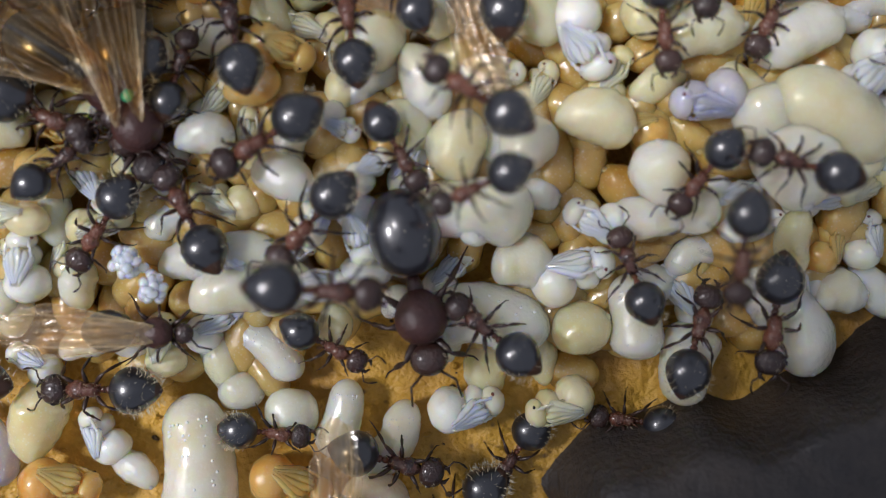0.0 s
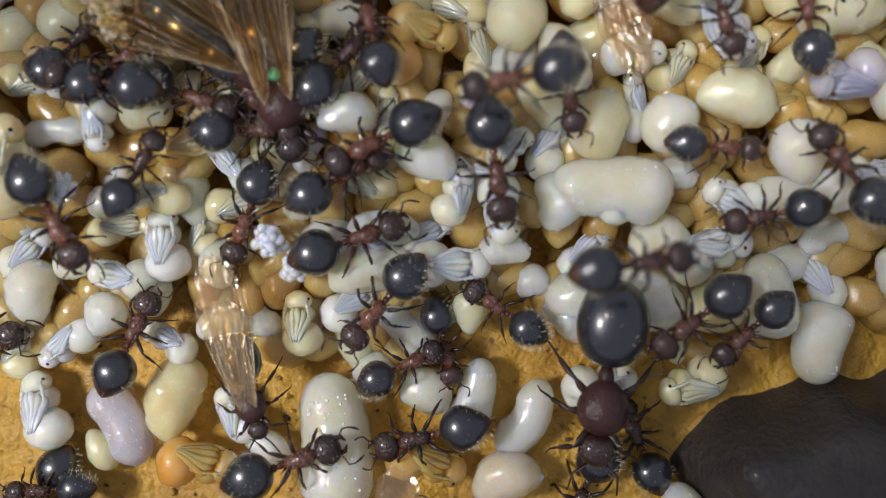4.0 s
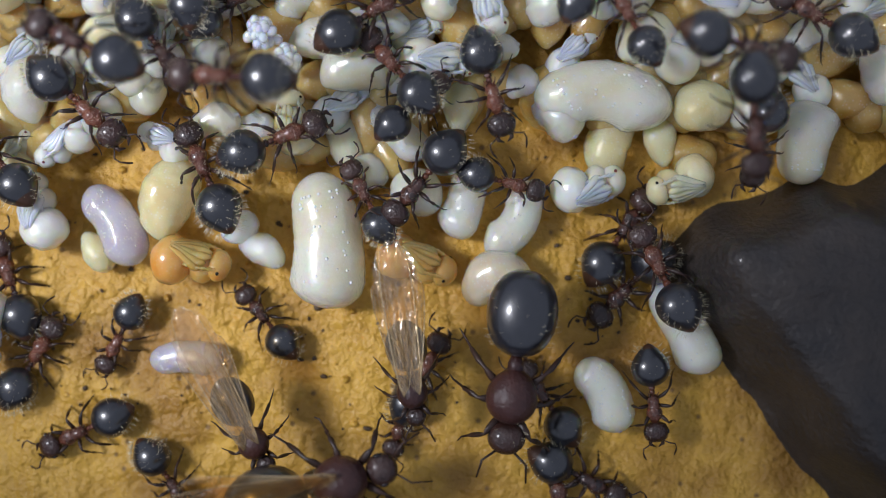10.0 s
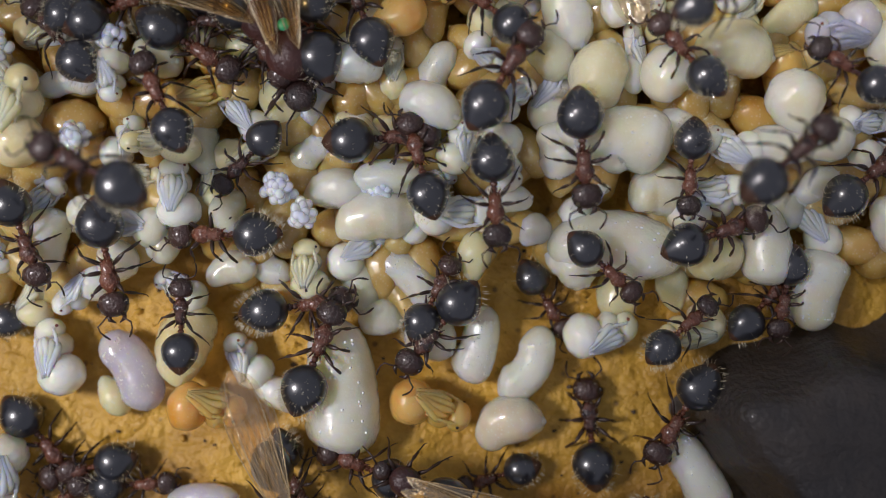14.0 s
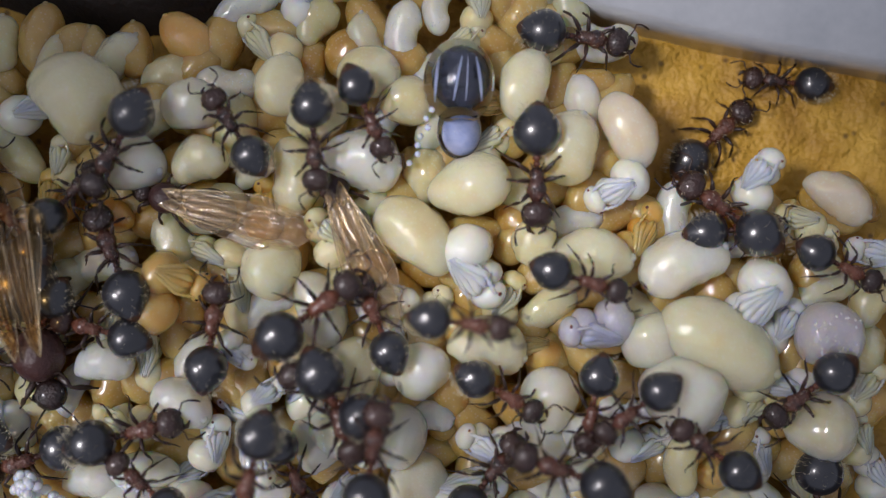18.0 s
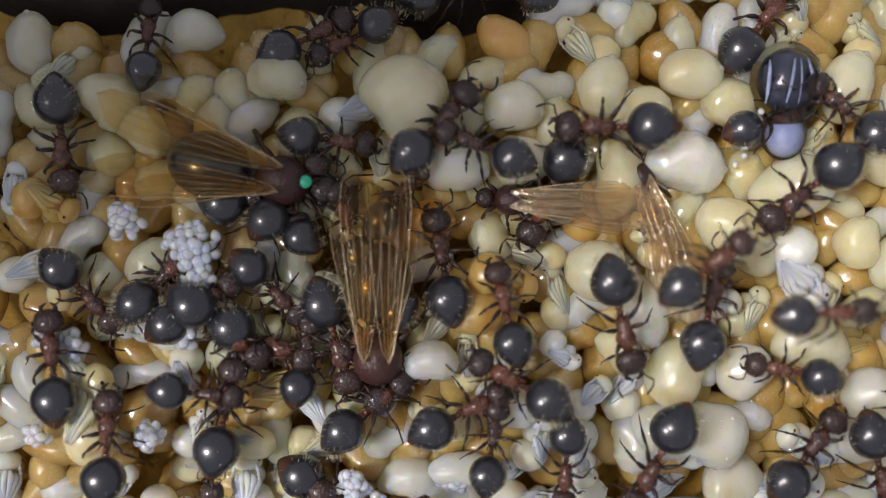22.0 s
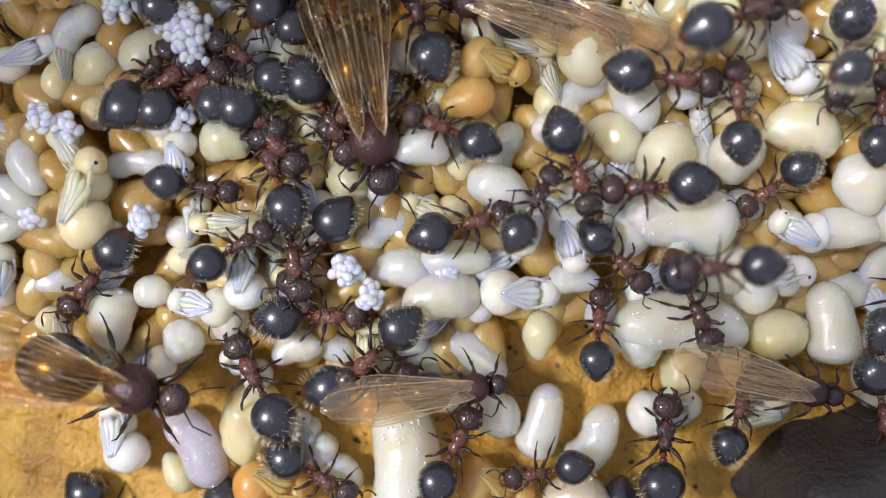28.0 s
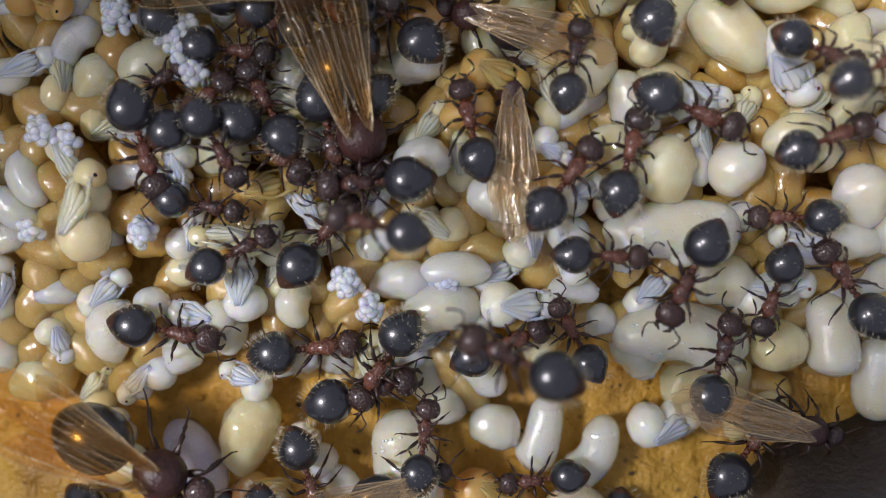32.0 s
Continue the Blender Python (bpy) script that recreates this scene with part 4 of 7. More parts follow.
pupa(-1.58, 2.83, 2.15, 2.73, 1.30, 0, "white")
naked_pupa(0.82, 1.58, 1.81, 2.97, 1.95, 0, "white")
pupa(1.61, -0.09, 1.36, 1.97, 1.29, 85, "cream")
pupa(10.73, -0.09, 1.36, 2.32, 1.97, 20, "cream")
larva(12.55, 0.39, 1.49, 3.31, 1.84, -80, "white", 0.12)
naked_pupa(-9.94, 4.00, 2.46, 2.91, 1.37, 175, "cream", EYE)
naked_pupa(-15.04, 5.03, 2.74, 3.71, 2.15, 80, "cream", EYE)
naked_pupa(-15.70, 6.84, 2.75, 2.68, 1.32, -60, "cream", EYE)
pupa(-0.07, -3.28, 0.70, 2.14, 1.79, -30, "white")
naked_pupa(6.46, -2.98, 0.80, 2.83, 2.00, 15, "white")
naked_pupa(-0.18, 9.94, 2.75, 2.58, 2.17, -20, "orange", EYE)
pupa(-1.17, 8.70, 2.75, 2.15, 1.65, 20, "orange")
pupa(12.74, 3.90, 2.44, 2.81, 1.67, 0, "white")
naked_pupa(7.11, 4.00, 2.46, 2.29, 1.91, 40, "white")
naked_pupa(5.18, 11.42, 2.75, 2.27, 2.06, 120, "ivory")
pupa(3.32, 10.29, 2.75, 2.37, 2.15, 60, "ivory")
naked_pupa(-9.62, -1.38, 1.01, 2.17, 1.43, 150, "white")
pupa(-7.64, -0.71, 1.19, 2.16, 1.34, 15, "white")
pupa(8.42, 11.45, 2.75, 3.68, 2.29, -42, "ivory")
naked_pupa(10.61, 10.39, 2.75, 3.17, 2.50, -60, "white")
pupa(10.36, 13.29, 2.75, 3.17, 2.29, 12, "ivory")
pupa(12.92, 11.29, 2.75, 2.05, 1.68, 88, "cream")
pupa(14.76, 10.43, 2.75, 3.38, 2.13, 12, "ivory")
naked_pupa(15.68, 13.25, 2.75, 2.45, 1.96, -150, "white")
pupa(18.18, 10.39, 2.75, 3.52, 2.21, 22, "white")
naked_pupa(20.59, 9.16, 2.75, 3.17, 2.41, -130, "white")
naked_pupa(20.90, 13.50, 2.75, 2.41, 2.29, 60, "white")
pupa(23.66, 12.84, 2.75, 2.86, 1.55, -35, "pink")
naked_pupa(14.96, 8.28, 2.75, 2.76, 2.21, -170, "grey")
pupa(0.64, 14.07, 2.75, 2.29, 1.72, 20, "ivory")
pupa(3.61, 16.97, 2.75, 2.41, 1.84, 80, "ivory")
pupa(4.84, 15.91, 2.75, 2.45, 1.88, 30, "ivory")
pupa(12.45, 16.97, 2.75, 2.86, 1.84, 70, "ivory")
pupa(14.04, 14.68, 2.75, 2.86, 2.29, 75, "ivory")
pupa(16.09, 15.30, 2.75, 3.07, 1.84, -65, "pink")
naked_pupa(3.00, 5.68, 2.75, 1.88, 1.47, 40, "white")
naked_pupa(1.97, 7.36, 2.75, 1.72, 1.31, -40, "white")
pupa(14.49, 4.20, 2.52, 2.06, 1.73, 20, "white")
pupa(18.37, 3.15, 2.24, 2.66, 1.33, 85, "cream")
egg_cluster(-5.61, 2.45, 2.55, 16, 0.62)
egg_cluster(-4.74, 1.49, 2.45, 10, 0.62)
egg_cluster(-16.63, 7.90, 2.90, 12, 0.62)
egg_cluster(-15.71, 7.55, 2.90, 8, 0.62)
egg_cluster(-11.40, 11.10, 3.00, 32, 1.05)
egg_cluster(-11.12, 10.10, 2.90, 10, 0.62)
egg_cluster(-11.59, 7.86, 2.90, 9, 0.62)
egg_cluster(-13.06, 4.29, 2.73, 16, 0.62)
egg_cluster(-17.04, 4.29, 2.73, 6, 0.62)
pupa(-10.10, 0.45, 1.40, 1.75, 1.35, 80, "white")


# ---- underlying brood pile ----
FILL = random.Random(21)
TAKEN = [o.matrix_basis.translation.xy / MM for o in scene.objects if o.get("category") in ("pupa", "larva", "eggs")]


def heaped(x, y):
    """Whether brood is heaped here: not on the bare floor in front, the bark ledge, the dark bank at the back or the
    far corner.
    """
    return not (y < -1.0 + 1.2 * math.sin(x * 0.5) or y > min(21.2, 19.1 + 0.5 * math.sin(x * 0.5) + 0.6 * max(0.0, x - 1.5)) or x < -20.2 or (x > 16 and y > 13) or (x > 6 and ridge_line(x) + 1.0 > y))


def low(y):
    return 1.9 * min(1.0, max(0.0, (y + 2.0) / 8.0))


for j in range(27):
    for i in range(32):
        x, y = -20.5 + 1.45 * i + FILL.uniform(-0.5, 0.5) + 0.7 * (j % 2), -4.5 + 1.05 * j + FILL.uniform(-0.4, 0.4)
        if not heaped(x, y):
            continue
        length, width, turn = FILL.uniform(2.0, 2.9), FILL.uniform(1.3, 1.8), FILL.uniform(0, 180)
        free = min(((Vector((x, y)) - p).length for p in TAKEN), default=9)
        if free > 1.3:
            kind = FILL.random()
            TAKEN.append(Vector((x, y)))
            shade = FILL.choice(("ivory", "ivory" if y > 5 else "white", "cream" if y > 8 else "white", "cream", "ivory" if y > 8 else "pink", "orange" if FILL.random() < 0.4 else "white"))
            if kind < 0.22 + 0.30 * (y > 9):
                pupa(x, y, low(y) * 0.8 + 0.35, length, width, turn, shade)
            elif kind < 0.80:
                naked_pupa(x, y, low(y) * 0.8 + 0.4, length, width, turn, shade)
            else:
                larva(x, y, low(y) * 0.8 + 0.35, length, width * 0.75, turn, "white", 0.45)
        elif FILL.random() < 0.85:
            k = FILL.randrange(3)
            # Filler body in the gaps; its amber stands in for bounced light and shade.
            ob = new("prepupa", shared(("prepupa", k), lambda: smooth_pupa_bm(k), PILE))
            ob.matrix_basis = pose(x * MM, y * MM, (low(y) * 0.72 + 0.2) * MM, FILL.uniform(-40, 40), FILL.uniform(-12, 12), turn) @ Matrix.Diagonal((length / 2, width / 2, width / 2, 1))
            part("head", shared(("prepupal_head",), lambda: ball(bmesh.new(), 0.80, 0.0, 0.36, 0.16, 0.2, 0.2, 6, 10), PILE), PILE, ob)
            tagged(ob, "amber prepupa filling the brood pile, its colour standing in for glow and shade in the gaps", "prepupa", "ant brood")

# ---- the moving ants ----
LABEL = "red-brown worker ant with a glossy black heart-shaped abdomen"
CASTE = [worker("worker_ant", 230, False, "worker ant with a bristly black abdomen and reddish thorax"), worker("worker_ant", 70, False, LABEL),
         worker("worker_ant", 80, True, LABEL), worker("worker_ant", 150, False, "worker ant with a bristly black abdomen and reddish thorax")]
ANTS = CASTE + [copy_thing(CASTE[i % 4], Matrix()) for i in range(4, 88)]

for i, ob in enumerate(ANTS):
    k = 1.0 + 0.13 * math.sin(i * 2.3)
    ob.scale = (k, k, k)


def carry(ob, rows):
    walk(ob, [(t, pose(x * MM, y * MM, z * MM, 0, 0, turn)) for t, x, y, z, turn in rows])


def fidget(ob, seed):
    """Legs step and feelers wave all the while."""
    rnd = random.Random(seed)
    for k, c in enumerate(o for o in ob.children if o.name.startswith(("leg", "antenna"))):
        swing = 12 if c.name.startswith("leg") else 18
        rest, rows, t = c.matrix_basis.copy(), [], 0.0
        while t < 32:
            rows.append((round(t, 2), rest @ pose(0, 0, 0, 0, rnd.uniform(-5, 5), rnd.uniform(-swing, swing))))
            t += rnd.uniform(0.6, 1.2)
        rows.append((32, rest))
        walk(c, rows)


def stroll(i, rows):
    """One worker along its way: seconds, place in mm, heading in degrees."""
    carry(ANTS[i], rows)
    fidget(ANTS[i], i)


def motions():
    stroll(0, [(0, -6.07, 10.68, 3.04, 59), (1, -6.80, 6.13, 3.03, 33), (2, -5.75, 6.38, 3.04, 4), (3, -6.10, 6.17, 3.04, 3), (3.5, -6.06, 6.30, 3.04, 2), (6, -6.29, 6.25, 3.04, 0), (7, -7.04, 2.89, 2.96, 63), (8, -8.54, 0.01, 1.81, 88), (9, -9.21, 1.41, 3.13, 88), (9.5, -9.16, 1.54, 3.15, 17), (10, -9.08, 1.63, 3.27, -53), (11, -10.10, 4.14, 3.51, 16), (12, -11.50, 5.27, 3.36, 55), (12.5, -12.90, 5.21, 3.06, 102), (13, -13.87, 4.97, 3.93, 149), (14, -13.63, 8.05, 3.05, 129), (21, -14.91, 10.20, 3.04, 139), (21.33, -14.99, 9.91, 3.04, 197), (21.67, -15.07, 9.62, 3.04, 255), (22, -15.15, 9.32, 3.04, 313), (23, -15.43, 9.29, 3.04, 299), (24.5, -15.62, 10.33, 3.04, 348), (26.5, -15.55, 11.00, 3.04, 373), (27.25, -14.49, 11.93, 3.04, 438), (28, -13.43, 12.85, 3.04, 503), (32, -13.43, 12.85, 3.04, 503)])
    stroll(1, [(0, -11.17, 8.66, 3.04, 169), (1, -11.64, 8.65, 3.06, 162), (2, -11.24, 9.16, 3.04, 129), (3, -11.31, 8.62, 3.05, 160), (3.5, -11.54, 8.25, 3.06, 176), (4, -11.62, 8.03, 3.50, 170), (6, -12.38, 7.36, 4.10, 145), (7, -12.50, 4.47, 3.52, 166), (11, -10.86, 1.38, 6.30, 153), (12, -12.33, 2.65, 6.30, 155), (13, -11.57, 2.68, 6.30, 152), (14, -11.49, 2.96, 6.30, 153), (21, -10.55, 4.32, 3.44, 90), (22, -10.04, 5.46, 3.67, 79), (23, -9.37, 5.70, 3.67, 62), (24, -9.30, 6.07, 3.36, 96), (24.5, -9.06, 5.67, 3.47, 113), (25.5, -8.08, 4.41, 2.94, 170), (26.5, -7.08, 3.17, 2.59, 227), (28, -6.91, 3.01, 2.57, 234), (29, -4.49, 5.56, 2.97, 190), (30, -4.65, 5.65, 3.45, 194), (31, -4.82, 5.98, 3.63, 184), (32, -4.82, 5.99, 3.63, 184)])
    stroll(2, [(0, -3.66, 9.25, 3.04, 74), (1, -3.52, 9.90, 3.04, 69), (2, -4.51, 9.98, 3.04, 112), (3.5, -7.71, 9.63, 3.04, 135), (12, -8.47, 8.48, 3.10, 56), (13, -7.85, 8.15, 3.04, 15), (14, -8.26, 8.42, 3.04, 9), (15, -8.39, 8.91, 3.04, 33), (19, -7.55, 7.33, 3.04, 86), (20, -7.92, 6.82, 3.03, 87), (21, -7.97, 6.66, 3.03, 84), (22, -7.34, 7.29, 3.04, 79), (23, -7.53, 7.38, 3.04, 96), (24, -7.14, 7.65, 3.04, 85), (24.5, -7.10, 7.57, 3.04, 79), (25.5, -7.31, 8.03, 3.04, 12), (26.5, -7.52, 8.49, 3.04, -54), (27.25, -7.52, 11.57, 3.04, 18), (28, -7.52, 14.64, 3.04, 90), (32, -7.52, 14.64, 3.04, 90)])
    stroll(3, [(0, -1.63, 10.58, 3.83, 103), (1, -1.36, 10.46, 3.94, 95), (2, 1.13, 9.06, 3.06, 41), (3, -0.30, 9.64, 4.19, 42), (3.5, -2.80, 9.30, 3.04, 43), (6, -2.90, 8.43, 3.98, 77), (7.75, -3.07, 7.99, 4.08, 100), (12, -3.60, 7.29, 3.99, 157), (13, -3.15, 7.89, 3.97, 131), (14, -2.65, 9.13, 3.04, 110), (15, -2.36, 10.30, 3.94, 124), (16.25, -2.38, 12.56, 3.52, 181), (17, -2.20, 13.77, 4.02, 215), (17.5, -2.20, 14.63, 3.99, 238), (18, -2.13, 14.40, 4.01, 240), (19, -2.16, 14.31, 4.06, 244), (20, -2.47, 14.15, 3.97, 253), (21, -3.27, 13.66, 4.15, 249), (21.5, -2.81, 14.53, 4.76, 328), (22, -2.39, 15.58, 3.90, 407), (23, -2.39, 15.58, 3.90, 407), (24, -3.55, 15.47, 4.68, 441), (24.5, -4.14, 15.48, 4.74, 458), (32, -4.14, 15.48, 4.74, 458)])
    stroll(4, [(0, 6.45, 7.92, 6.30, 148), (1, 6.71, 8.08, 6.30, 147), (2, 6.43, 7.82, 6.30, 140), (3, 4.44, 7.74, 6.30, 165), (3.5, 3.21, 8.09, 6.30, 177), (6, 2.28, 2.64, 3.71, 243), (7, 1.53, 2.37, 3.72, 236), (8, 1.45, 2.22, 3.59, 262), (9, 2.24, 1.76, 3.33, 282), (10, 2.71, 0.25, 2.95, 286), (11, 2.59, 3.28, 3.76, 297), (12, 2.67, 2.84, 3.55, 306), (13, 1.96, 2.31, 3.47, 279), (14, 2.26, 1.91, 3.63, 274), (15, 2.55, 1.96, 3.73, 274), (17.5, 3.05, 3.32, 6.30, 266), (18, 2.99, 3.43, 5.59, 255), (19, 1.16, 4.52, 4.18, 233), (20, 4.37, 6.13, 6.30, 261), (21, 4.74, 8.06, 6.30, 188), (22, 0.07, 6.50, 4.25, 151), (23, -0.04, 4.91, 3.91, 207), (23.75, 0.67, 5.26, 4.00, 131), (24.5, 1.37, 5.61, 4.09, 56), (26.5, 2.44, 8.00, 3.91, 69), (27.25, 2.55, 6.97, 3.94, 0), (28, 2.66, 5.94, 3.97, -70), (29, 3.17, 6.35, 3.81, -58), (30, 4.01, 6.92, 3.76, 20), (31, 4.61, 6.79, 3.90, 37), (32, 4.58, 7.06, 3.72, 75)])
    stroll(5, [(0, 4.18, 12.08, 4.12, 114), (1, 2.79, 6.61, 3.96, 67), (1.5, 3.38, 6.30, 3.63, 3), (2, 3.97, 5.96, 3.49, -61), (3.5, 4.91, 7.58, 4.09, -82), (6, 4.86, 6.12, 3.71, -85), (6.33, 5.02, 5.83, 4.34, -141), (6.67, 5.24, 5.81, 3.89, -196), (7, 5.42, 5.64, 4.03, -252), (10, 6.14, 4.10, 4.42, -301), (10.5, 5.55, 3.10, 3.66, -377), (11, 4.87, 2.01, 3.41, -452), (12, 5.65, 0.29, 2.78, -448), (13, 6.11, -0.38, 2.73, -419), (14, 6.49, -0.65, 2.89, -403), (15, 6.14, -2.45, 2.00, -437), (16, 5.93, -2.15, 2.35, -427), (19.75, 5.04, -1.40, 1.93, -390), (24.5, 3.90, -0.26, 2.34, -344), (26.5, 4.61, 0.62, 2.04, -315), (27, 4.14, 0.90, 2.05, -301), (28, 3.75, 0.34, 2.06, -274), (29, 3.65, 0.29, 2.02, -270), (30, 2.85, -0.30, 1.88, -223), (30.33, 2.96, -0.21, 1.46, -280), (30.67, 2.87, 0.02, 2.43, -336), (31, 3.03, 0.09, 1.71, -393), (31.5, 2.84, 0.35, 2.38, -317), (32, 2.74, 0.55, 2.45, -241)])
    stroll(6, [(0, 7.65, 12.53, 4.06, 91), (15, 6.41, 11.18, 6.30, 30), (17.5, 5.08, 9.12, 3.88, 11), (18.25, 5.07, 8.90, 5.09, 58), (19, 5.05, 8.69, 6.30, 105), (19.5, 3.84, 9.40, 6.30, 148), (20, 2.63, 10.12, 6.30, 191), (21, 2.02, 12.95, 3.63, 156), (21.5, 1.68, 12.87, 3.80, 201), (22, 1.41, 12.84, 3.05, 245), (23, 2.52, 13.01, 3.46, 302), (24, 0.88, 13.10, 3.92, 272), (24.5, 0.48, 13.39, 3.88, 257), (25.5, 0.39, 14.02, 3.90, 189), (26.5, 0.30, 14.66, 3.92, 121), (32, 0.30, 14.66, 3.92, 121)])
    stroll(7, [(0, 13.14, 10.43, 4.02, -83), (0.5, 12.24, 10.28, 4.18, -158), (1, 11.27, 10.05, 4.69, -234), (3, 13.39, 10.44, 3.87, -261), (3.5, 13.33, 10.65, 3.67, -268), (6, 12.75, 5.40, 4.04, -217), (7, 13.25, 2.92, 3.48, -239), (8, 12.31, 0.64, 2.73, -273), (8.5, 10.90, 0.82, 2.77, -315), (9, 9.48, 1.01, 2.81, -358), (9.5, 9.48, 3.52, 3.33, -314), (10, 9.48, 6.04, 3.84, -270), (11, 10.45, 6.35, 3.91, -255), (12, 9.50, 7.10, 3.58, -233), (13, 9.58, 7.03, 3.64, -232), (14, 8.85, 7.29, 3.79, -229), (15, 8.40, 8.23, 4.11, -246), (17.5, 6.94, 8.64, 3.76, -244), (19, 7.43, 9.05, 3.94, -268), (20, 7.53, 9.81, 3.92, -294), (21, 4.94, 8.34, 6.30, -304), (22, 6.51, 10.60, 6.30, -324), (23, 6.04, 11.76, 6.30, -285), (24.5, 7.25, 10.57, 6.30, -325), (26.5, 9.15, 9.25, 4.15, -302), (27, 8.82, 8.62, 3.90, -290), (28, 8.30, 8.31, 4.12, -267), (29, 8.66, 8.33, 4.11, -278), (30, 8.92, 9.15, 3.73, -267), (31, 9.42, 8.02, 4.19, -303), (32, 11.53, 7.55, 4.32, -339)])
    stroll(8, [(0, 17.00, 10.93, 3.45, -116), (7.5, 16.46, 11.06, 3.89, -60), (15, 16.27, 11.63, 3.58, -4), (17.5, 17.62, 11.73, 3.04, 7), (19, 25.97, 11.73, 3.04, 0), (32, 25.97, 11.73, 3.04, 0)])
    stroll(9, [(0, -0.68, 6.50, 4.10, -148), (1, -1.24, 6.62, 4.09, -170), (2, -1.92, 6.54, 3.76, -180), (3, -2.03, 6.25, 3.79, -161), (3.5, -1.79, 5.90, 3.80, -152), (6, -2.52, 5.57, 3.83, -184), (8.5, -2.85, 5.63, 3.68, -249), (11, -3.18, 5.68, 3.64, -315), (12, -3.75, 6.43, 3.56, -288), (13, -3.70, 6.38, 3.55, -288), (14, -4.66, 8.60, 3.04, -247), (15, -4.58, 5.55, 6.30, -273), (16.25, -6.95, 5.55, 4.63, -226), (17.5, -9.32, 5.55, 2.95, -180), (18.75, -9.28, 6.67, 3.38, -106), (20, -9.51, 7.72, 3.29, -32), (21, -9.98, 8.01, 3.42, -39), (22, -10.03, 8.07, 3.38, -39), (23, -10.50, 8.29, 3.04, -28), (24, -10.98, 8.41, 3.53, -50), (24.5, -11.64, 7.96, 3.53, -61), (25.5, -12.14, 8.86, 3.19, -7), (26.5, -12.60, 9.76, 3.04, 47), (27, -12.51, 9.82, 3.04, 43), (28, -12.23, 9.20, 3.04, 34), (29, -11.98, 9.12, 3.04, 24), (30, -12.13, 8.99, 3.04, 18), (30.5, -12.44, 8.08, 3.21, -27), (31, -12.76, 7.17, 3.38, -72), (32, -12.76, 7.17, 3.38, -72)])
    stroll(10, [(0, 4.15, 6.15, 3.69, -59), (1, 4.33, 6.19, 3.51, -45), (2, 6.17, 8.84, 3.51, -108), (3.5, 9.98, 9.92, 4.69, -81), (7.33, 9.98, 11.51, 4.41, -24), (11.17, 9.98, 13.10, 4.14, 33), (15, 9.91, 14.52, 4.38, 90), (16.25, 9.22, 15.09, 3.86, 10), (17.5, 8.46, 15.47, 4.05, -69), (18, 6.88, 15.55, 3.93, -67), (19, 7.08, 14.59, 4.09, -64), (20, 6.84, 14.64, 4.18, -69), (21, 7.82, 15.24, 3.11, -26), (22, 9.68, 15.73, 3.04, 17), (23, 9.38, 15.81, 3.85, 4), (24, 8.66, 15.06, 3.49, -15), (24.5, 8.68, 14.42, 3.68, -24), (25, 8.55, 14.10, 4.02, -19), (26.5, 8.46, 13.31, 4.12, -3), (28, 8.46, 11.37, 4.25, 13), (29, 10.15, 11.28, 4.34, 8), (30, 9.85, 10.24, 4.74, -58), (31, 9.10, 10.97, 4.49, -24), (32, 11.13, 10.44, 4.69, -20)])
    stroll(11, [(0, 2.35, 10.75, 3.58, 99), (0.5, 2.27, 9.82, 3.93, 38), (1, 2.14, 8.93, 4.03, -23), (2, -0.16, 8.39, 4.06, -8), (3.5, -2.61, 5.45, 3.63, 37), (6, -3.00, 4.00, 2.94, -38), (7, -2.75, 3.84, 3.01, -23), (8, -1.29, 1.42, 3.02, -34), (8.5, -2.00, 1.08, 4.61, -101), (9, -2.70, 0.72, 6.30, -168), (10, -0.89, 1.28, 2.77, -228), (11, -1.82, 0.54, 2.87, -174), (12, -1.69, 1.35, 3.08, -209), (13, -0.85, 2.43, 2.97, -244), (14, -0.48, 3.55, 3.05, -255), (15, -0.20, 4.91, 3.94, -264), (17, 0.82, 6.97, 3.88, -272), (17.5, 1.01, 7.47, 3.61, -274), (18, 1.26, 8.24, 3.54, -277), (19, 1.28, 8.56, 3.40, -282), (20, 3.23, 5.84, 3.85, -344), (21, -1.06, 4.92, 3.80, -346), (22, -1.43, 5.38, 3.79, -333), (23, -1.25, 5.14, 3.82, -347), (24, -1.47, 5.09, 3.80, -342), (24.5, -1.67, 4.80, 3.70, -340), (26.5, -1.26, 4.42, 3.62, -342), (27, -1.09, 4.16, 3.33, -343), (28, -1.08, 4.14, 3.28, -344), (29, -0.84, 4.13, 3.31, -347), (30, -0.60, 4.19, 3.51, -356), (31, 2.40, 6.20, 4.01, -307), (32, 2.40, 6.20, 4.01, -307)])
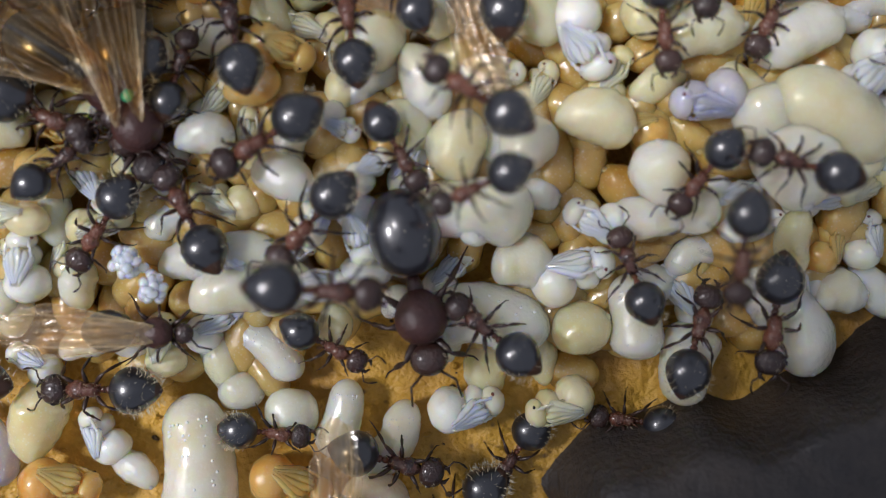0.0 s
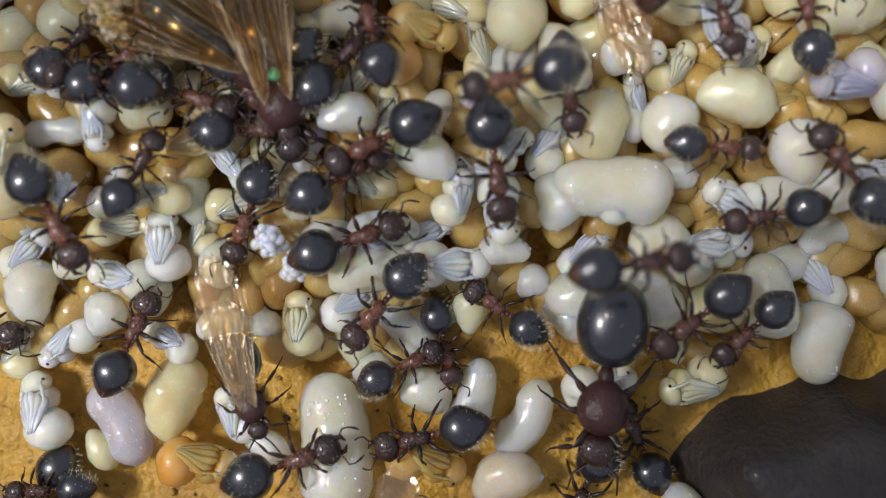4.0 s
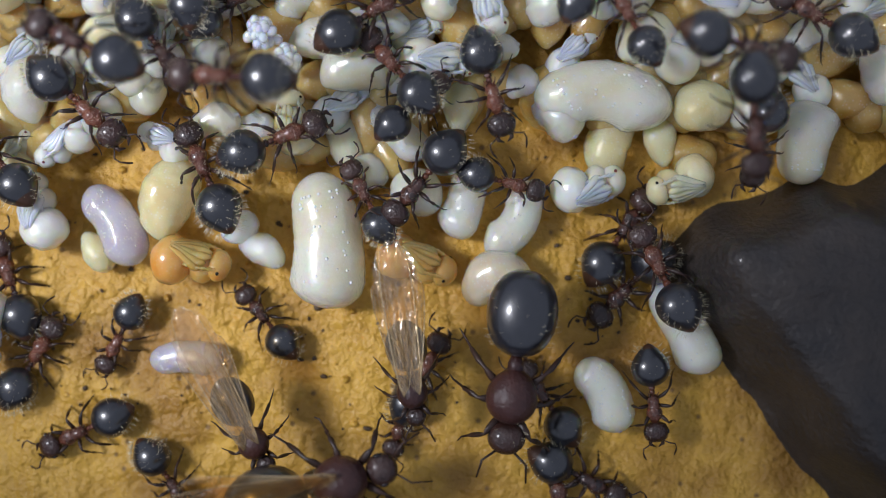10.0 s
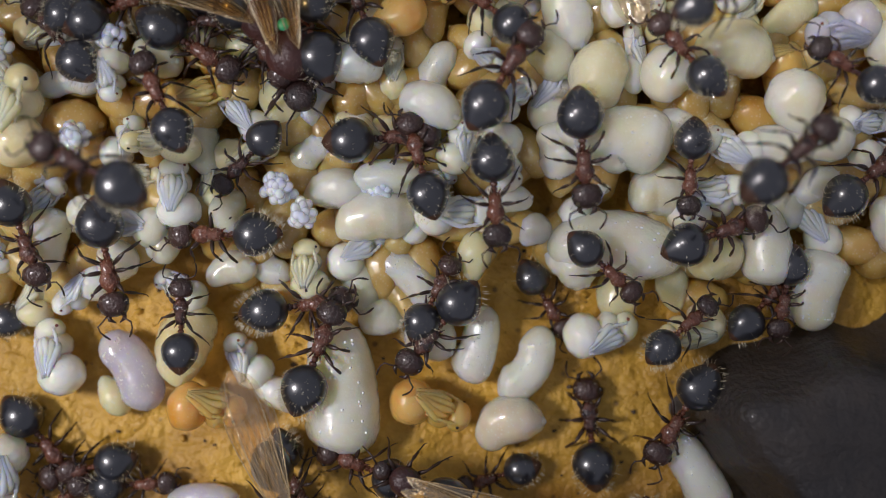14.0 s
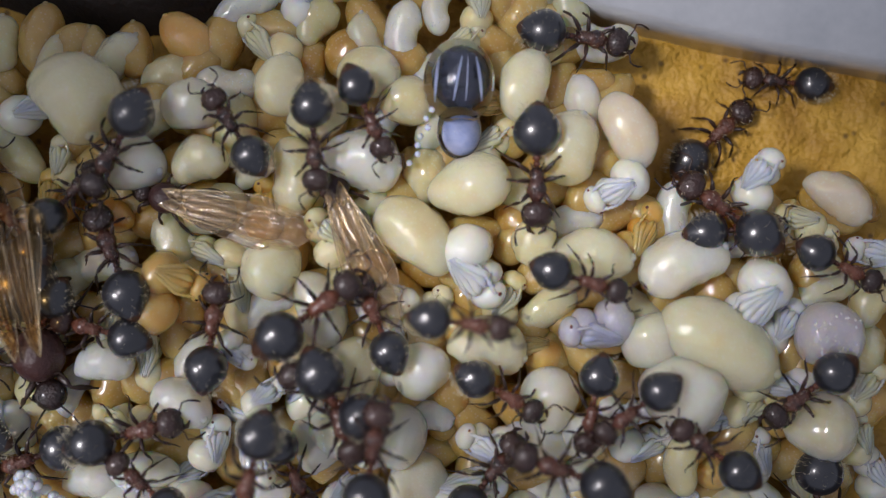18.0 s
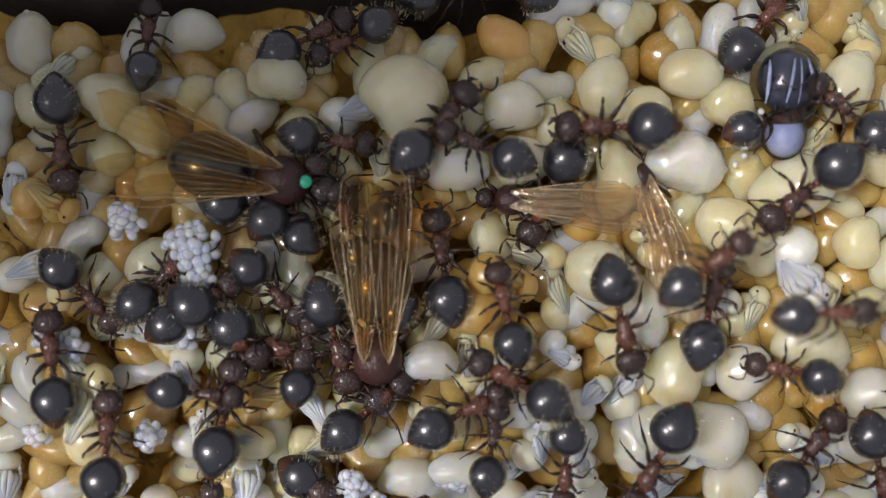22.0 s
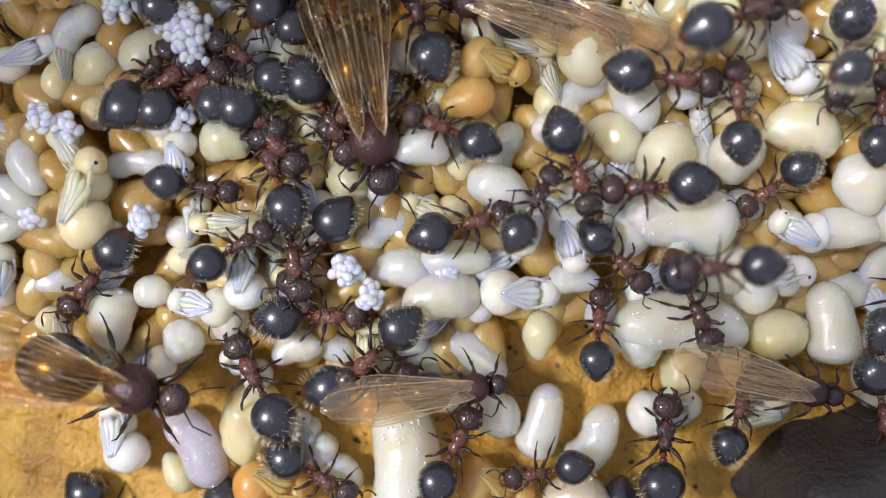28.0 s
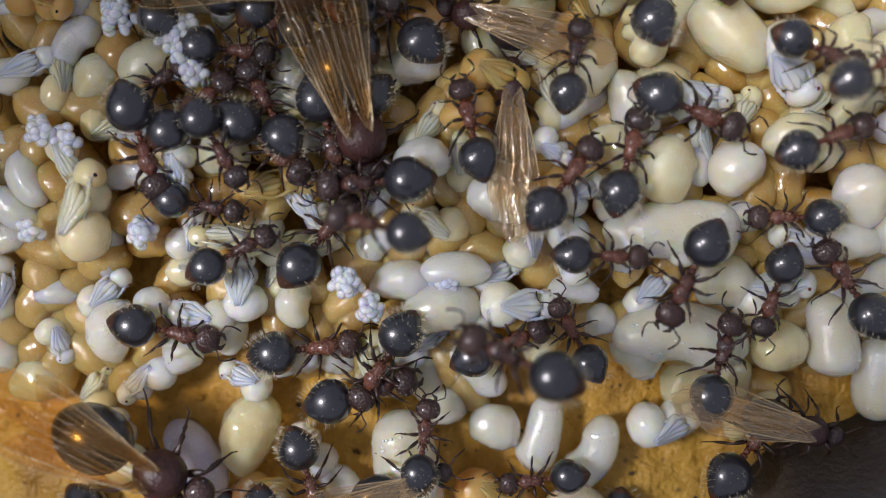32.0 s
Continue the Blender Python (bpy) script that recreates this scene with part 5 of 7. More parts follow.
    stroll(12, [(0, 0.91, 3.55, 4.09, -131), (1, -0.17, 2.61, 3.86, -142), (2, -1.04, 1.82, 2.95, -125), (3, -1.82, 0.60, 2.93, -126), (3.5, -1.50, 0.05, 2.69, -126), (5, -2.73, -0.06, 3.00, -151), (6, -3.62, -0.14, 2.68, -168), (7, -5.26, -0.02, 2.15, -172), (8, -5.47, -0.09, 1.96, -164), (9, -6.17, 0.27, 2.52, -191), (10, -6.26, 0.20, 6.30, -183), (11, -6.50, 0.58, 2.48, -194), (12, -6.65, 0.80, 2.51, -195), (13, -6.89, 0.21, 1.94, -179), (14, -8.04, 0.74, 2.11, -180), (15, -7.01, -0.85, 2.14, -228), (19.75, -7.12, 0.20, 2.65, -275), (24, -7.48, 1.45, 2.85, -318), (24.5, -7.48, 0.96, 2.69, -323), (26.5, -6.11, 0.50, 2.00, -363), (27, -6.08, 0.38, 2.02, -362), (28, -6.60, 0.68, 2.07, -359), (29, -7.55, 0.36, 2.02, -355), (30, -7.16, -0.42, 2.18, -373), (31, -6.88, -0.11, 1.92, -360), (32, -6.84, -0.06, 1.92, -353)])
    stroll(13, [(0, -7.86, 5.97, 3.02, 39), (0.33, -8.32, 6.08, 3.04, 96), (0.67, -8.62, 6.14, 3.43, 153), (1, -9.23, 6.30, 3.07, 210), (1.5, -9.90, 5.52, 3.15, 136), (2, -10.57, 4.74, 3.24, 62), (3, -10.41, 4.52, 3.29, 61), (3.5, -10.21, 4.98, 3.53, 61), (6, -8.82, 4.17, 3.62, -2), (7, -8.00, 2.87, 3.43, -63), (7.5, -7.46, 3.20, 2.60, -7), (8, -6.65, 3.36, 2.61, 50), (9, -6.43, 3.37, 2.58, 28), (10, -6.71, 3.54, 2.62, 37), (10.33, -6.92, 3.56, 2.62, 92), (10.67, -7.13, 3.58, 2.62, 148), (11, -7.34, 3.60, 2.63, 203), (12, -7.13, 3.74, 2.67, 214), (13, -7.05, 3.26, 2.59, 220), (14, -6.94, 3.33, 2.62, 227), (15, -8.85, 2.15, 3.23, 301), (16, -8.97, 2.72, 3.62, 309), (22, -10.75, 5.96, 3.94, 354), (23, -10.46, 6.21, 3.84, 372), (24, -10.86, 6.21, 3.71, 374), (24.5, -10.66, 6.20, 3.85, 375), (25, -10.67, 6.06, 3.83, 371), (26, -10.74, 5.75, 3.54, 362), (26.5, -10.89, 5.59, 2.96, 358), (27, -11.25, 5.56, 2.96, 356), (28, -10.89, 5.44, 2.96, 351), (29, -10.86, 5.39, 2.94, 355), (30, -10.34, 5.52, 2.96, 367), (31, -10.59, 5.58, 2.96, 362), (32, -10.68, 5.20, 2.93, 349)])
    stroll(14, [(0, -3.45, 4.25, 3.04, 119), (1, -4.05, 4.46, 2.81, 119), (2, -2.56, 4.02, 2.80, 41), (3, -2.23, 3.34, 2.98, 30), (3.5, -2.54, 2.53, 2.99, 25), (6, -1.75, 2.44, 3.10, -2), (7, -1.47, 2.25, 3.01, -10), (8, -0.29, 2.21, 3.31, 51), (9, -1.72, 3.59, 3.04, 39), (10, -1.49, 3.15, 3.10, 34), (11, -1.54, 3.58, 3.01, 35), (12, -1.50, 4.12, 3.19, 18), (13, -1.41, 4.27, 2.79, 5), (14, -1.41, 4.27, 2.79, 5), (14.5, -2.71, 4.70, 2.86, 69), (15, -4.02, 5.12, 2.93, 133), (17.5, -4.98, 3.70, 2.61, 186), (19, -7.06, 2.93, 2.55, 227), (20, -6.90, 3.24, 2.61, 234), (21, -6.75, 3.01, 2.69, 240), (21.5, -6.50, 2.43, 2.45, 283), (22, -6.24, 1.88, 2.32, 326), (23, -4.95, 3.36, 2.65, 312), (23.75, -6.00, 3.23, 2.61, 270), (24.5, -7.05, 3.10, 2.58, 228), (26.5, -7.56, 2.99, 2.70, 281), (27, -6.94, 2.76, 2.60, 281), (28, -7.56, 2.98, 2.70, 281), (29, -6.87, 3.11, 2.58, 225), (30, -6.58, 3.28, 2.62, 234), (31, -7.26, 3.62, 2.64, 210), (31.5, -6.79, 3.93, 2.71, 131), (32, -6.33, 4.25, 2.77, 51)])
    stroll(15, [(0, -6.65, 3.51, 2.66, -123), (1, -6.42, 3.69, 2.70, -121), (2, -5.18, 3.93, 2.70, -154), (3, -6.41, 3.48, 2.63, -126), (3.5, -6.49, 3.16, 2.60, -112), (6, -6.61, 3.04, 2.59, -108), (7, -7.26, 2.71, 2.55, -128), (7.5, -7.26, 4.57, 2.79, -199), (8, -7.26, 6.44, 3.04, -270), (11, -9.34, 4.02, 3.49, -257), (12, -10.46, 5.28, 3.70, -248), (13, -8.81, 5.06, 3.51, -270), (14, -9.79, 5.74, 3.53, -245), (15, -8.40, 5.76, 3.01, -288), (17.5, -7.12, 4.63, 2.82, -212), (19, -11.43, 4.69, 3.34, -180), (19.5, -10.69, 4.33, 3.38, -222), (20, -9.88, 3.98, 3.54, -264), (21, -11.83, 7.59, 3.73, -289), (22, -12.35, 10.13, 3.04, -315), (23, -12.18, 10.01, 3.04, -329), (23.75, -16.64, 10.01, 1.66, -255), (24.5, -21.09, 10.01, 0.27, -180), (26.5, -20.47, 5.93, 0.27, -153), (30, -20.45, 7.52, 0.27, -194), (32, -20.45, 7.52, 0.27, -194)])
    stroll(16, [(0, 6.54, 4.77, 6.30, -156), (1, 4.27, 1.24, 6.30, -149), (1.33, 4.68, 1.28, 6.30, -93), (1.67, 5.09, 1.31, 6.30, -37), (2, 5.49, 1.35, 6.30, 20), (2.75, 4.00, 0.64, 4.03, 85), (3.5, 2.48, -0.03, 2.15, 151), (6, 4.14, 0.47, 2.01, 71), (7, 5.00, 1.29, 2.23, 40), (8, 7.10, 1.22, 2.33, -2), (8.5, 6.78, 2.18, 3.31, -44), (9, 6.46, 3.13, 4.29, -87), (9.5, 6.92, 2.94, 4.19, -164), (10, 7.39, 2.74, 4.08, -241), (10.5, 7.42, 3.01, 4.07, -181), (11, 7.46, 3.27, 4.06, -121), (12, 8.42, 3.27, 3.51, -87), (13, 8.15, 2.69, 3.48, -109), (14, 9.35, 2.85, 3.09, -93), (15, 11.05, 3.75, 3.78, -24), (17.5, 12.04, 5.70, 3.97, -18), (18, 11.65, 5.85, 3.72, -30), (19, 12.07, 5.50, 3.89, -53), (20, 10.82, 8.28, 6.30, -11), (21, 10.66, 9.08, 6.30, 10), (22, 10.41, 8.97, 6.30, 4), (23, 10.70, 9.49, 6.30, 5), (24, 10.52, 8.97, 6.30, 5), (24.5, 10.49, 8.98, 6.30, 5), (26.5, 11.44, 9.44, 6.30, 13), (27, 11.61, 9.63, 6.30, 16), (28, 12.47, 9.52, 6.30, 21), (29, 12.54, 9.12, 6.30, 8), (30, 12.53, 9.14, 6.30, 7), (31, 12.56, 8.88, 6.30, -8), (32, 12.40, 9.74, 6.30, 27)])
    stroll(17, [(0, 1.89, 1.54, 6.30, -4), (1, 2.07, 2.21, 6.30, 48), (2, 3.73, 4.57, 3.40, -17), (3, 3.52, 5.61, 3.77, -56), (3.5, 2.66, 5.31, 3.96, -76), (6, 2.17, 3.51, 3.91, -90), (6.33, 2.17, 4.76, 3.92, -150), (6.67, 2.17, 6.02, 3.94, -210), (7, 2.17, 7.28, 3.96, -270), (7.5, 1.99, 5.18, 3.92, -317), (8, 1.82, 3.16, 3.63, -363), (8.5, 1.82, 4.67, 3.84, -317), (9, 1.82, 6.17, 4.04, -270), (10.5, 2.49, 6.39, 5.17, -319), (12, 3.16, 6.61, 6.30, -369), (13, 5.04, 8.75, 3.93, -356), (14, 2.74, 6.60, 3.99, -302), (14.5, 2.55, 7.00, 3.98, -372), (15, 2.36, 7.40, 3.98, -443), (17.5, 5.89, 5.31, 4.34, -423), (18, 5.80, 5.27, 4.39, -427), (19, 6.31, 4.30, 4.50, -436), (20, 6.18, 3.15, 4.23, -458), (21, 5.87, 3.05, 4.05, -450), (22, 5.06, 3.33, 3.92, -477), (23, 4.05, 3.90, 3.98, -524), (24, 4.21, 2.63, 3.64, -507), (24.5, 4.77, 2.69, 3.91, -498), (26.5, 4.86, -5.51, 0.71, -450), (28, 4.86, -8.25, 0.27, -450), (32, 4.86, -8.25, 0.27, -450)])
    stroll(18, [(0, 12.20, 2.25, 3.10, 111), (1, 11.28, 2.51, 3.40, 128), (2, 11.11, 2.26, 3.03, 151), (3.5, 11.39, 3.44, 3.81, 191), (6, 16.67, 1.58, 2.80, 189), (6.33, 18.05, 1.51, 3.24, 246), (6.67, 19.93, 1.58, 2.55, 303), (7, 21.46, 1.55, 2.62, 360), (11, 21.09, 1.51, 2.60, 403), (15, 20.85, 1.48, 2.44, 446), (17.5, 19.19, 3.67, 2.94, 515), (18, 18.60, 4.11, 4.25, 504), (19, 16.99, 6.07, 4.80, 483), (20, 18.57, 3.52, 4.07, 484), (32, 18.53, 3.48, 4.07, 484)])
    stroll(19, [(0, 15.10, 2.62, 6.30, -97), (1, 15.67, 0.94, 6.30, -72), (2, 21.76, 0.94, 2.65, 0), (4, 18.31, 0.86, 2.76, -48), (6, 15.20, 0.77, 2.19, -96), (6.5, 18.13, 0.71, 2.88, -48), (7, 21.43, 0.74, 2.67, 0), (32, 21.40, 0.79, 2.67, 0)])
    stroll(20, [(0, 17.29, 0.23, 2.87, -96), (0.5, 20.37, 0.23, 2.42, -48), (1, 23.48, 0.22, 1.94, 0), (9.25, 23.29, 0.77, 2.10, -47), (17.5, 23.09, 1.32, 2.26, -93), (32, 23.09, 1.32, 2.26, -93)])
    stroll(21, [(0, 1.59, -0.65, 2.26, -28), (1, 1.11, -1.21, 1.15, -37), (2, 1.69, -0.71, 2.25, -31), (3, 0.89, -1.16, 1.28, -64), (3.5, 0.59, -1.67, 1.10, -81), (6, 1.33, -0.84, 2.13, -40), (7, 0.99, -1.06, 1.55, -53), (8, 0.86, -0.89, 1.51, -49), (9, -0.08, -1.52, 1.67, -99), (9.5, -0.03, -0.74, 1.80, -29), (10, 0.04, -0.05, 2.56, 42), (10.5, 1.68, -0.42, 2.38, 1), (11, 3.38, -0.66, 1.17, -40), (12, 3.45, -0.95, 1.17, -56), (13, 4.20, -1.17, 0.36, -39), (14, 4.54, -2.00, 0.27, -59), (15, 4.36, -2.20, 0.27, -55), (16, 4.44, -0.17, 2.26, -60), (17.5, 4.32, 2.53, 3.15, -67), (19, 3.88, 3.48, 3.57, -45), (20, 4.15, 4.05, 3.49, -23), (21, 2.29, 3.44, 3.90, -80), (22, 1.98, 3.26, 3.93, -93), (23, 2.70, 3.72, 3.62, -82), (24, 3.30, 3.86, 3.58, -89), (24.5, 3.23, 3.31, 3.43, -92), (26.5, 3.38, 2.72, 3.71, -69), (27, 3.52, 2.95, 3.67, -61), (28, 4.34, 2.74, 3.24, -45), (29, 4.34, 2.74, 3.24, -45), (30, 3.98, 3.39, 3.78, 0), (31, 3.77, 3.95, 3.78, 27), (32, 3.80, 3.39, 3.79, -2)])
    stroll(22, [(0, 7.09, 0.08, 2.96, 142), (1, 8.17, 0.17, 6.30, 67), (2, 10.10, 0.69, 6.30, 63), (3.5, 6.74, 1.43, 6.30, 9), (6, 9.86, 2.54, 6.30, 10), (7, 11.20, 2.74, 6.30, 16), (8, 11.36, 2.45, 6.30, 19), (9, 10.95, 2.16, 6.30, 7), (10, 10.88, 1.14, 6.30, -16), (11, 10.98, 1.97, 6.30, 17), (12, 11.74, 3.45, 6.30, 32), (13, 11.99, 3.39, 6.30, 39), (14, 11.99, 3.33, 6.30, 40), (15, 12.48, 3.95, 6.30, 53), (17.5, 11.29, 3.04, 3.40, 54), (19, 10.86, 3.46, 3.59, 51), (20, 10.31, 4.22, 3.63, 72), (21, 10.29, 3.99, 3.63, 56), (22, 10.70, 4.00, 3.79, 52), (22.33, 10.50, 3.80, 3.70, -2), (22.67, 10.35, 3.57, 3.48, -57), (23, 10.03, 3.45, 3.71, -112), (24, 7.97, 2.13, 5.26, -152), (24.5, 7.04, 0.76, 6.30, -172), (26.5, 7.26, 1.02, 2.84, -99), (27, 7.20, 0.76, 2.84, -88), (28, 7.17, 0.99, 2.83, -65), (29, 8.19, 0.83, 3.31, -83), (30, 8.80, 0.94, 3.32, -90), (31, 9.07, 1.02, 3.06, -112), (31.33, 8.78, 0.56, 2.89, -170), (31.67, 8.44, 0.12, 2.84, -229), (32, 8.11, -0.32, 2.78, -287)])
    stroll(23, [(0, 14.72, -0.05, 2.49, 74), (1, 15.08, 0.62, 2.49, 83), (2, 16.05, 2.28, 2.80, 117), (3.5, 14.26, 4.86, 4.22, 120), (6, 14.74, 5.05, 4.10, 168), (10, 14.12, 2.88, 3.43, 149), (10.5, 16.26, 3.01, 3.12, 75), (11, 18.19, 3.01, 3.34, 0), (13, 16.81, 3.02, 3.03, 26), (14, 16.28, 3.05, 2.53, 39), (15, 15.26, 3.89, 6.30, 90), (17.5, 13.36, 3.96, 6.30, 151), (19, 13.84, 2.60, 2.42, 172), (19.5, 14.74, 3.07, 3.56, 100), (20, 16.22, 3.04, 2.51, 29), (20.5, 16.01, 1.46, 2.61, -31), (21, 16.22, -0.44, 1.57, -90), (22, 13.22, 3.03, 3.70, -74), (24, 13.39, 3.99, 4.25, -63), (24.5, 12.72, 4.31, 3.96, -60), (26.5, 16.06, 4.21, 3.87, 0), (29, 14.27, 0.03, 2.37, 69), (30, 14.39, 0.34, 2.36, 67), (31, 13.14, 0.67, 2.52, 111), (32, 12.46, 2.49, 3.28, 124)])
    stroll(24, [(0, -0.66, -3.90, 1.42, -6), (1, -0.59, -2.60, 1.71, 12), (2, -0.06, -2.94, 1.92, 6), (3, -0.73, -2.13, 1.80, 20), (3.5, -0.57, -2.10, 1.74, 27), (6, -2.21, -2.39, 1.62, 2), (7, -2.01, -3.23, 2.31, -12), (8, -0.47, -3.22, 1.91, -8), (9, 1.53, -3.66, 1.97, -29), (10, 3.40, -2.95, 1.63, -15), (11, 4.72, -3.37, 1.41, -27), (12, 6.94, -2.94, 2.21, 2), (13, 7.73, -3.73, 1.77, 6), (14, 9.41, -2.61, 2.38, 42), (15, 10.00, -2.34, 2.48, 54), (26.5, 9.98, -1.23, 2.66, 45), (27, 9.02, -2.43, 2.47, 54), (28, 8.96, -2.88, 2.09, 72), (29, 8.91, -4.08, 2.18, 50), (29.5, 9.51, -6.27, 1.62, -20), (30, 9.51, -8.07, 2.97, -90), (32, 9.51, -8.07, 2.97, -90)])
    stroll(25, [(0, 3.91, -4.98, 1.49, -15), (1, 3.87, -6.33, 1.86, -49), (2, 3.98, -6.11, 1.70, -52), (2.75, 2.29, -5.49, 1.67, -108), (3.5, 0.61, -4.86, 1.74, -164), (6, -1.84, -4.63, 2.54, -167), (7, 0.03, -3.04, 1.94, -130), (8, 0.02, -3.04, 1.94, -130), (9, 0.02, -3.05, 1.94, -130), (10, 0.02, -3.05, 1.94, -130), (11, 0.01, -3.03, 1.94, -130), (12, 0.00, -3.01, 1.94, -130), (13, 0.01, -3.01, 1.94, -130), (14, 0.01, -3.01, 1.94, -130), (14.5, -1.20, -3.72, 2.06, -52), (15, -2.30, -4.30, 2.90, 25), (27, -4.71, -1.74, 1.99, 9), (28, -4.74, -1.74, 1.99, 8), (29, -5.17, -1.88, 1.74, 6), (30, -4.93, -1.61, 2.08, 9), (31, -5.01, -1.95, 1.64, 0), (32, -4.75, -1.61, 2.13, 15)])
    stroll(26, [(0, 8.19, -5.14, 0.27, -124), (1, 9.27, -5.08, 0.94, -60), (2, 6.76, -7.52, 0.27, -135), (2.75, 7.38, -6.27, 0.27, -191), (3.5, 8.01, -5.01, 0.27, -247), (6, 7.78, -8.82, 0.29, -236), (7, 5.36, -12.48, 0.27, -217), (8, 6.24, -13.67, 0.27, -207), (9, 5.71, -13.84, 0.27, -212), (10, 4.81, -11.09, 0.33, -236), (10.5, 4.81, -12.77, 0.30, -163), (11, 4.81, -14.44, 0.27, -90), (32, 4.81, -14.44, 0.27, -90)])
    stroll(27, [(0, 12.57, -3.57, 0.53, 173), (0.5, 12.80, -3.43, 0.88, 231), (1, 13.02, -3.29, 1.24, 288), (1.5, 12.37, -3.07, 1.16, 246), (2, 11.51, -2.76, 1.94, 203), (3.5, 11.13, -0.72, 2.90, 225), (6, 13.44, -2.41, 2.50, 202), (7, 13.44, -2.45, 2.50, 202), (8, 13.43, -2.47, 2.50, 202), (9, 12.36, -1.80, 2.77, 261), (10, 12.41, -1.73, 2.70, 255), (11, 13.02, -1.35, 2.80, 287), (12, 12.48, -0.52, 2.69, 253), (13, 12.34, -2.05, 2.68, 257), (14, 13.26, -1.74, 1.62, 260), (15, 16.72, -1.29, 1.17, 264), (17.5, 16.32, 4.72, 4.29, 261), (18.25, 15.49, 5.71, 4.64, 182), (19, 14.88, 6.52, 3.89, 103), (20, 15.86, 6.50, 3.77, 51), (21, 14.86, 5.33, 3.90, 56), (23, 13.38, 6.30, 4.22, 83), (24.5, 11.32, 3.61, 3.68, 43), (25.5, 10.85, 3.40, 3.60, 120), (26.5, 10.31, 3.21, 3.72, 197), (28, 7.07, 2.59, 6.30, 183), (29, 3.60, 3.95, 6.30, 153), (30, 0.97, 5.41, 6.30, 167), (31, -2.08, 4.05, 6.30, 186), (32, -4.48, 4.46, 6.30, 167)])
    stroll(28, [(0, -7.21, -2.24, 1.75, 180), (1, -7.32, -2.59, 2.03, 192), (1.33, -6.55, -2.47, 1.70, 248), (1.67, -5.94, -2.43, 0.82, 304), (2, -5.20, -2.33, 0.35, 360), (3, -4.65, -4.70, 2.58, 360), (3.5, -4.58, -6.12, 2.46, 360), (4, -4.83, -5.50, 2.60, 379), (4.75, -5.30, -4.70, 2.20, 407), (6, -6.06, -3.32, 1.74, 455), (7, -5.11, -5.21, 2.70, 501), (8, -5.41, -4.98, 2.84, 528), (9, -7.95, -3.35, 2.19, 527), (10, -7.90, -2.42, 2.03, 474), (11, -8.15, -1.66, 1.49, 460), (12, -7.93, -1.82, 1.68, 481), (13, -6.11, -2.97, 1.71, 454), (14, -4.15, -3.44, 2.38, 430), (15, -7.26, -5.22, 2.67, 402), (20.75, -7.60, -3.84, 2.07, 478), (26.5, -7.77, -2.30, 2.10, 554), (28, -9.08, -1.63, 2.09, 478), (28.5, -8.95, -4.75, 2.08, 554), (29, -8.69, -7.54, 2.73, 630), (31, -8.68, -7.52, 2.74, 630), (32, -8.68, -7.51, 2.73, 630)])
    stroll(29, [(0, 14.37, 5.25, 4.07, -129), (1, 13.79, 7.17, 4.18, -82), (2, 13.75, 6.67, 4.28, -104), (2.75, 16.53, 6.67, 4.44, -52), (3.5, 19.32, 6.67, 4.61, 0), (4, 18.20, 6.12, 4.76, 10), (5, 16.25, 5.08, 4.55, 31), (6, 14.57, 4.13, 3.75, 52), (7, 15.03, 4.14, 3.81, 8), (8, 14.83, 2.61, 3.04, 60), (9, 15.42, 2.98, 2.55, 34), (10, 15.42, 6.04, 4.01, 90), (12, 13.34, 2.66, 3.44, 124), (12.5, 14.22, 2.73, 3.51, 82), (13, 15.57, 2.87, 2.53, 40), (14, 12.83, -1.70, 1.23, 45), (14.5, 12.76, -0.75, 2.57, -31), (15, 13.11, 0.13, 2.59, -106), (17.5, 14.73, 4.51, 3.90, -94), (19, 14.24, 6.48, 4.24, -146), (19.5, 15.36, 6.67, 4.33, -188), (20, 16.33, 6.92, 4.85, -230), (21, 13.29, 8.60, 3.96, -230), (21.5, 14.87, 8.60, 4.10, -295), (22, 16.41, 8.61, 4.33, -360), (32, 16.41, 8.59, 4.33, -360)])
    stroll(30, [(0, 17.39, 5.77, 4.78, 164), (1, 17.40, 5.70, 4.76, 149), (1.5, 19.46, 5.63, 4.42, 75), (2, 22.00, 5.70, 3.06, 0), (15, 20.70, 4.38, 2.80, 58), (16.25, 20.90, 5.03, 3.69, 136), (17, 21.21, 5.43, 3.73, 182), (17.5, 21.66, 5.63, 3.08, 213), (18, 22.17, 5.81, 3.46, 217), (19, 22.02, 4.91, 3.49, 224), (32, 22.02, 4.91, 3.49, 224)])
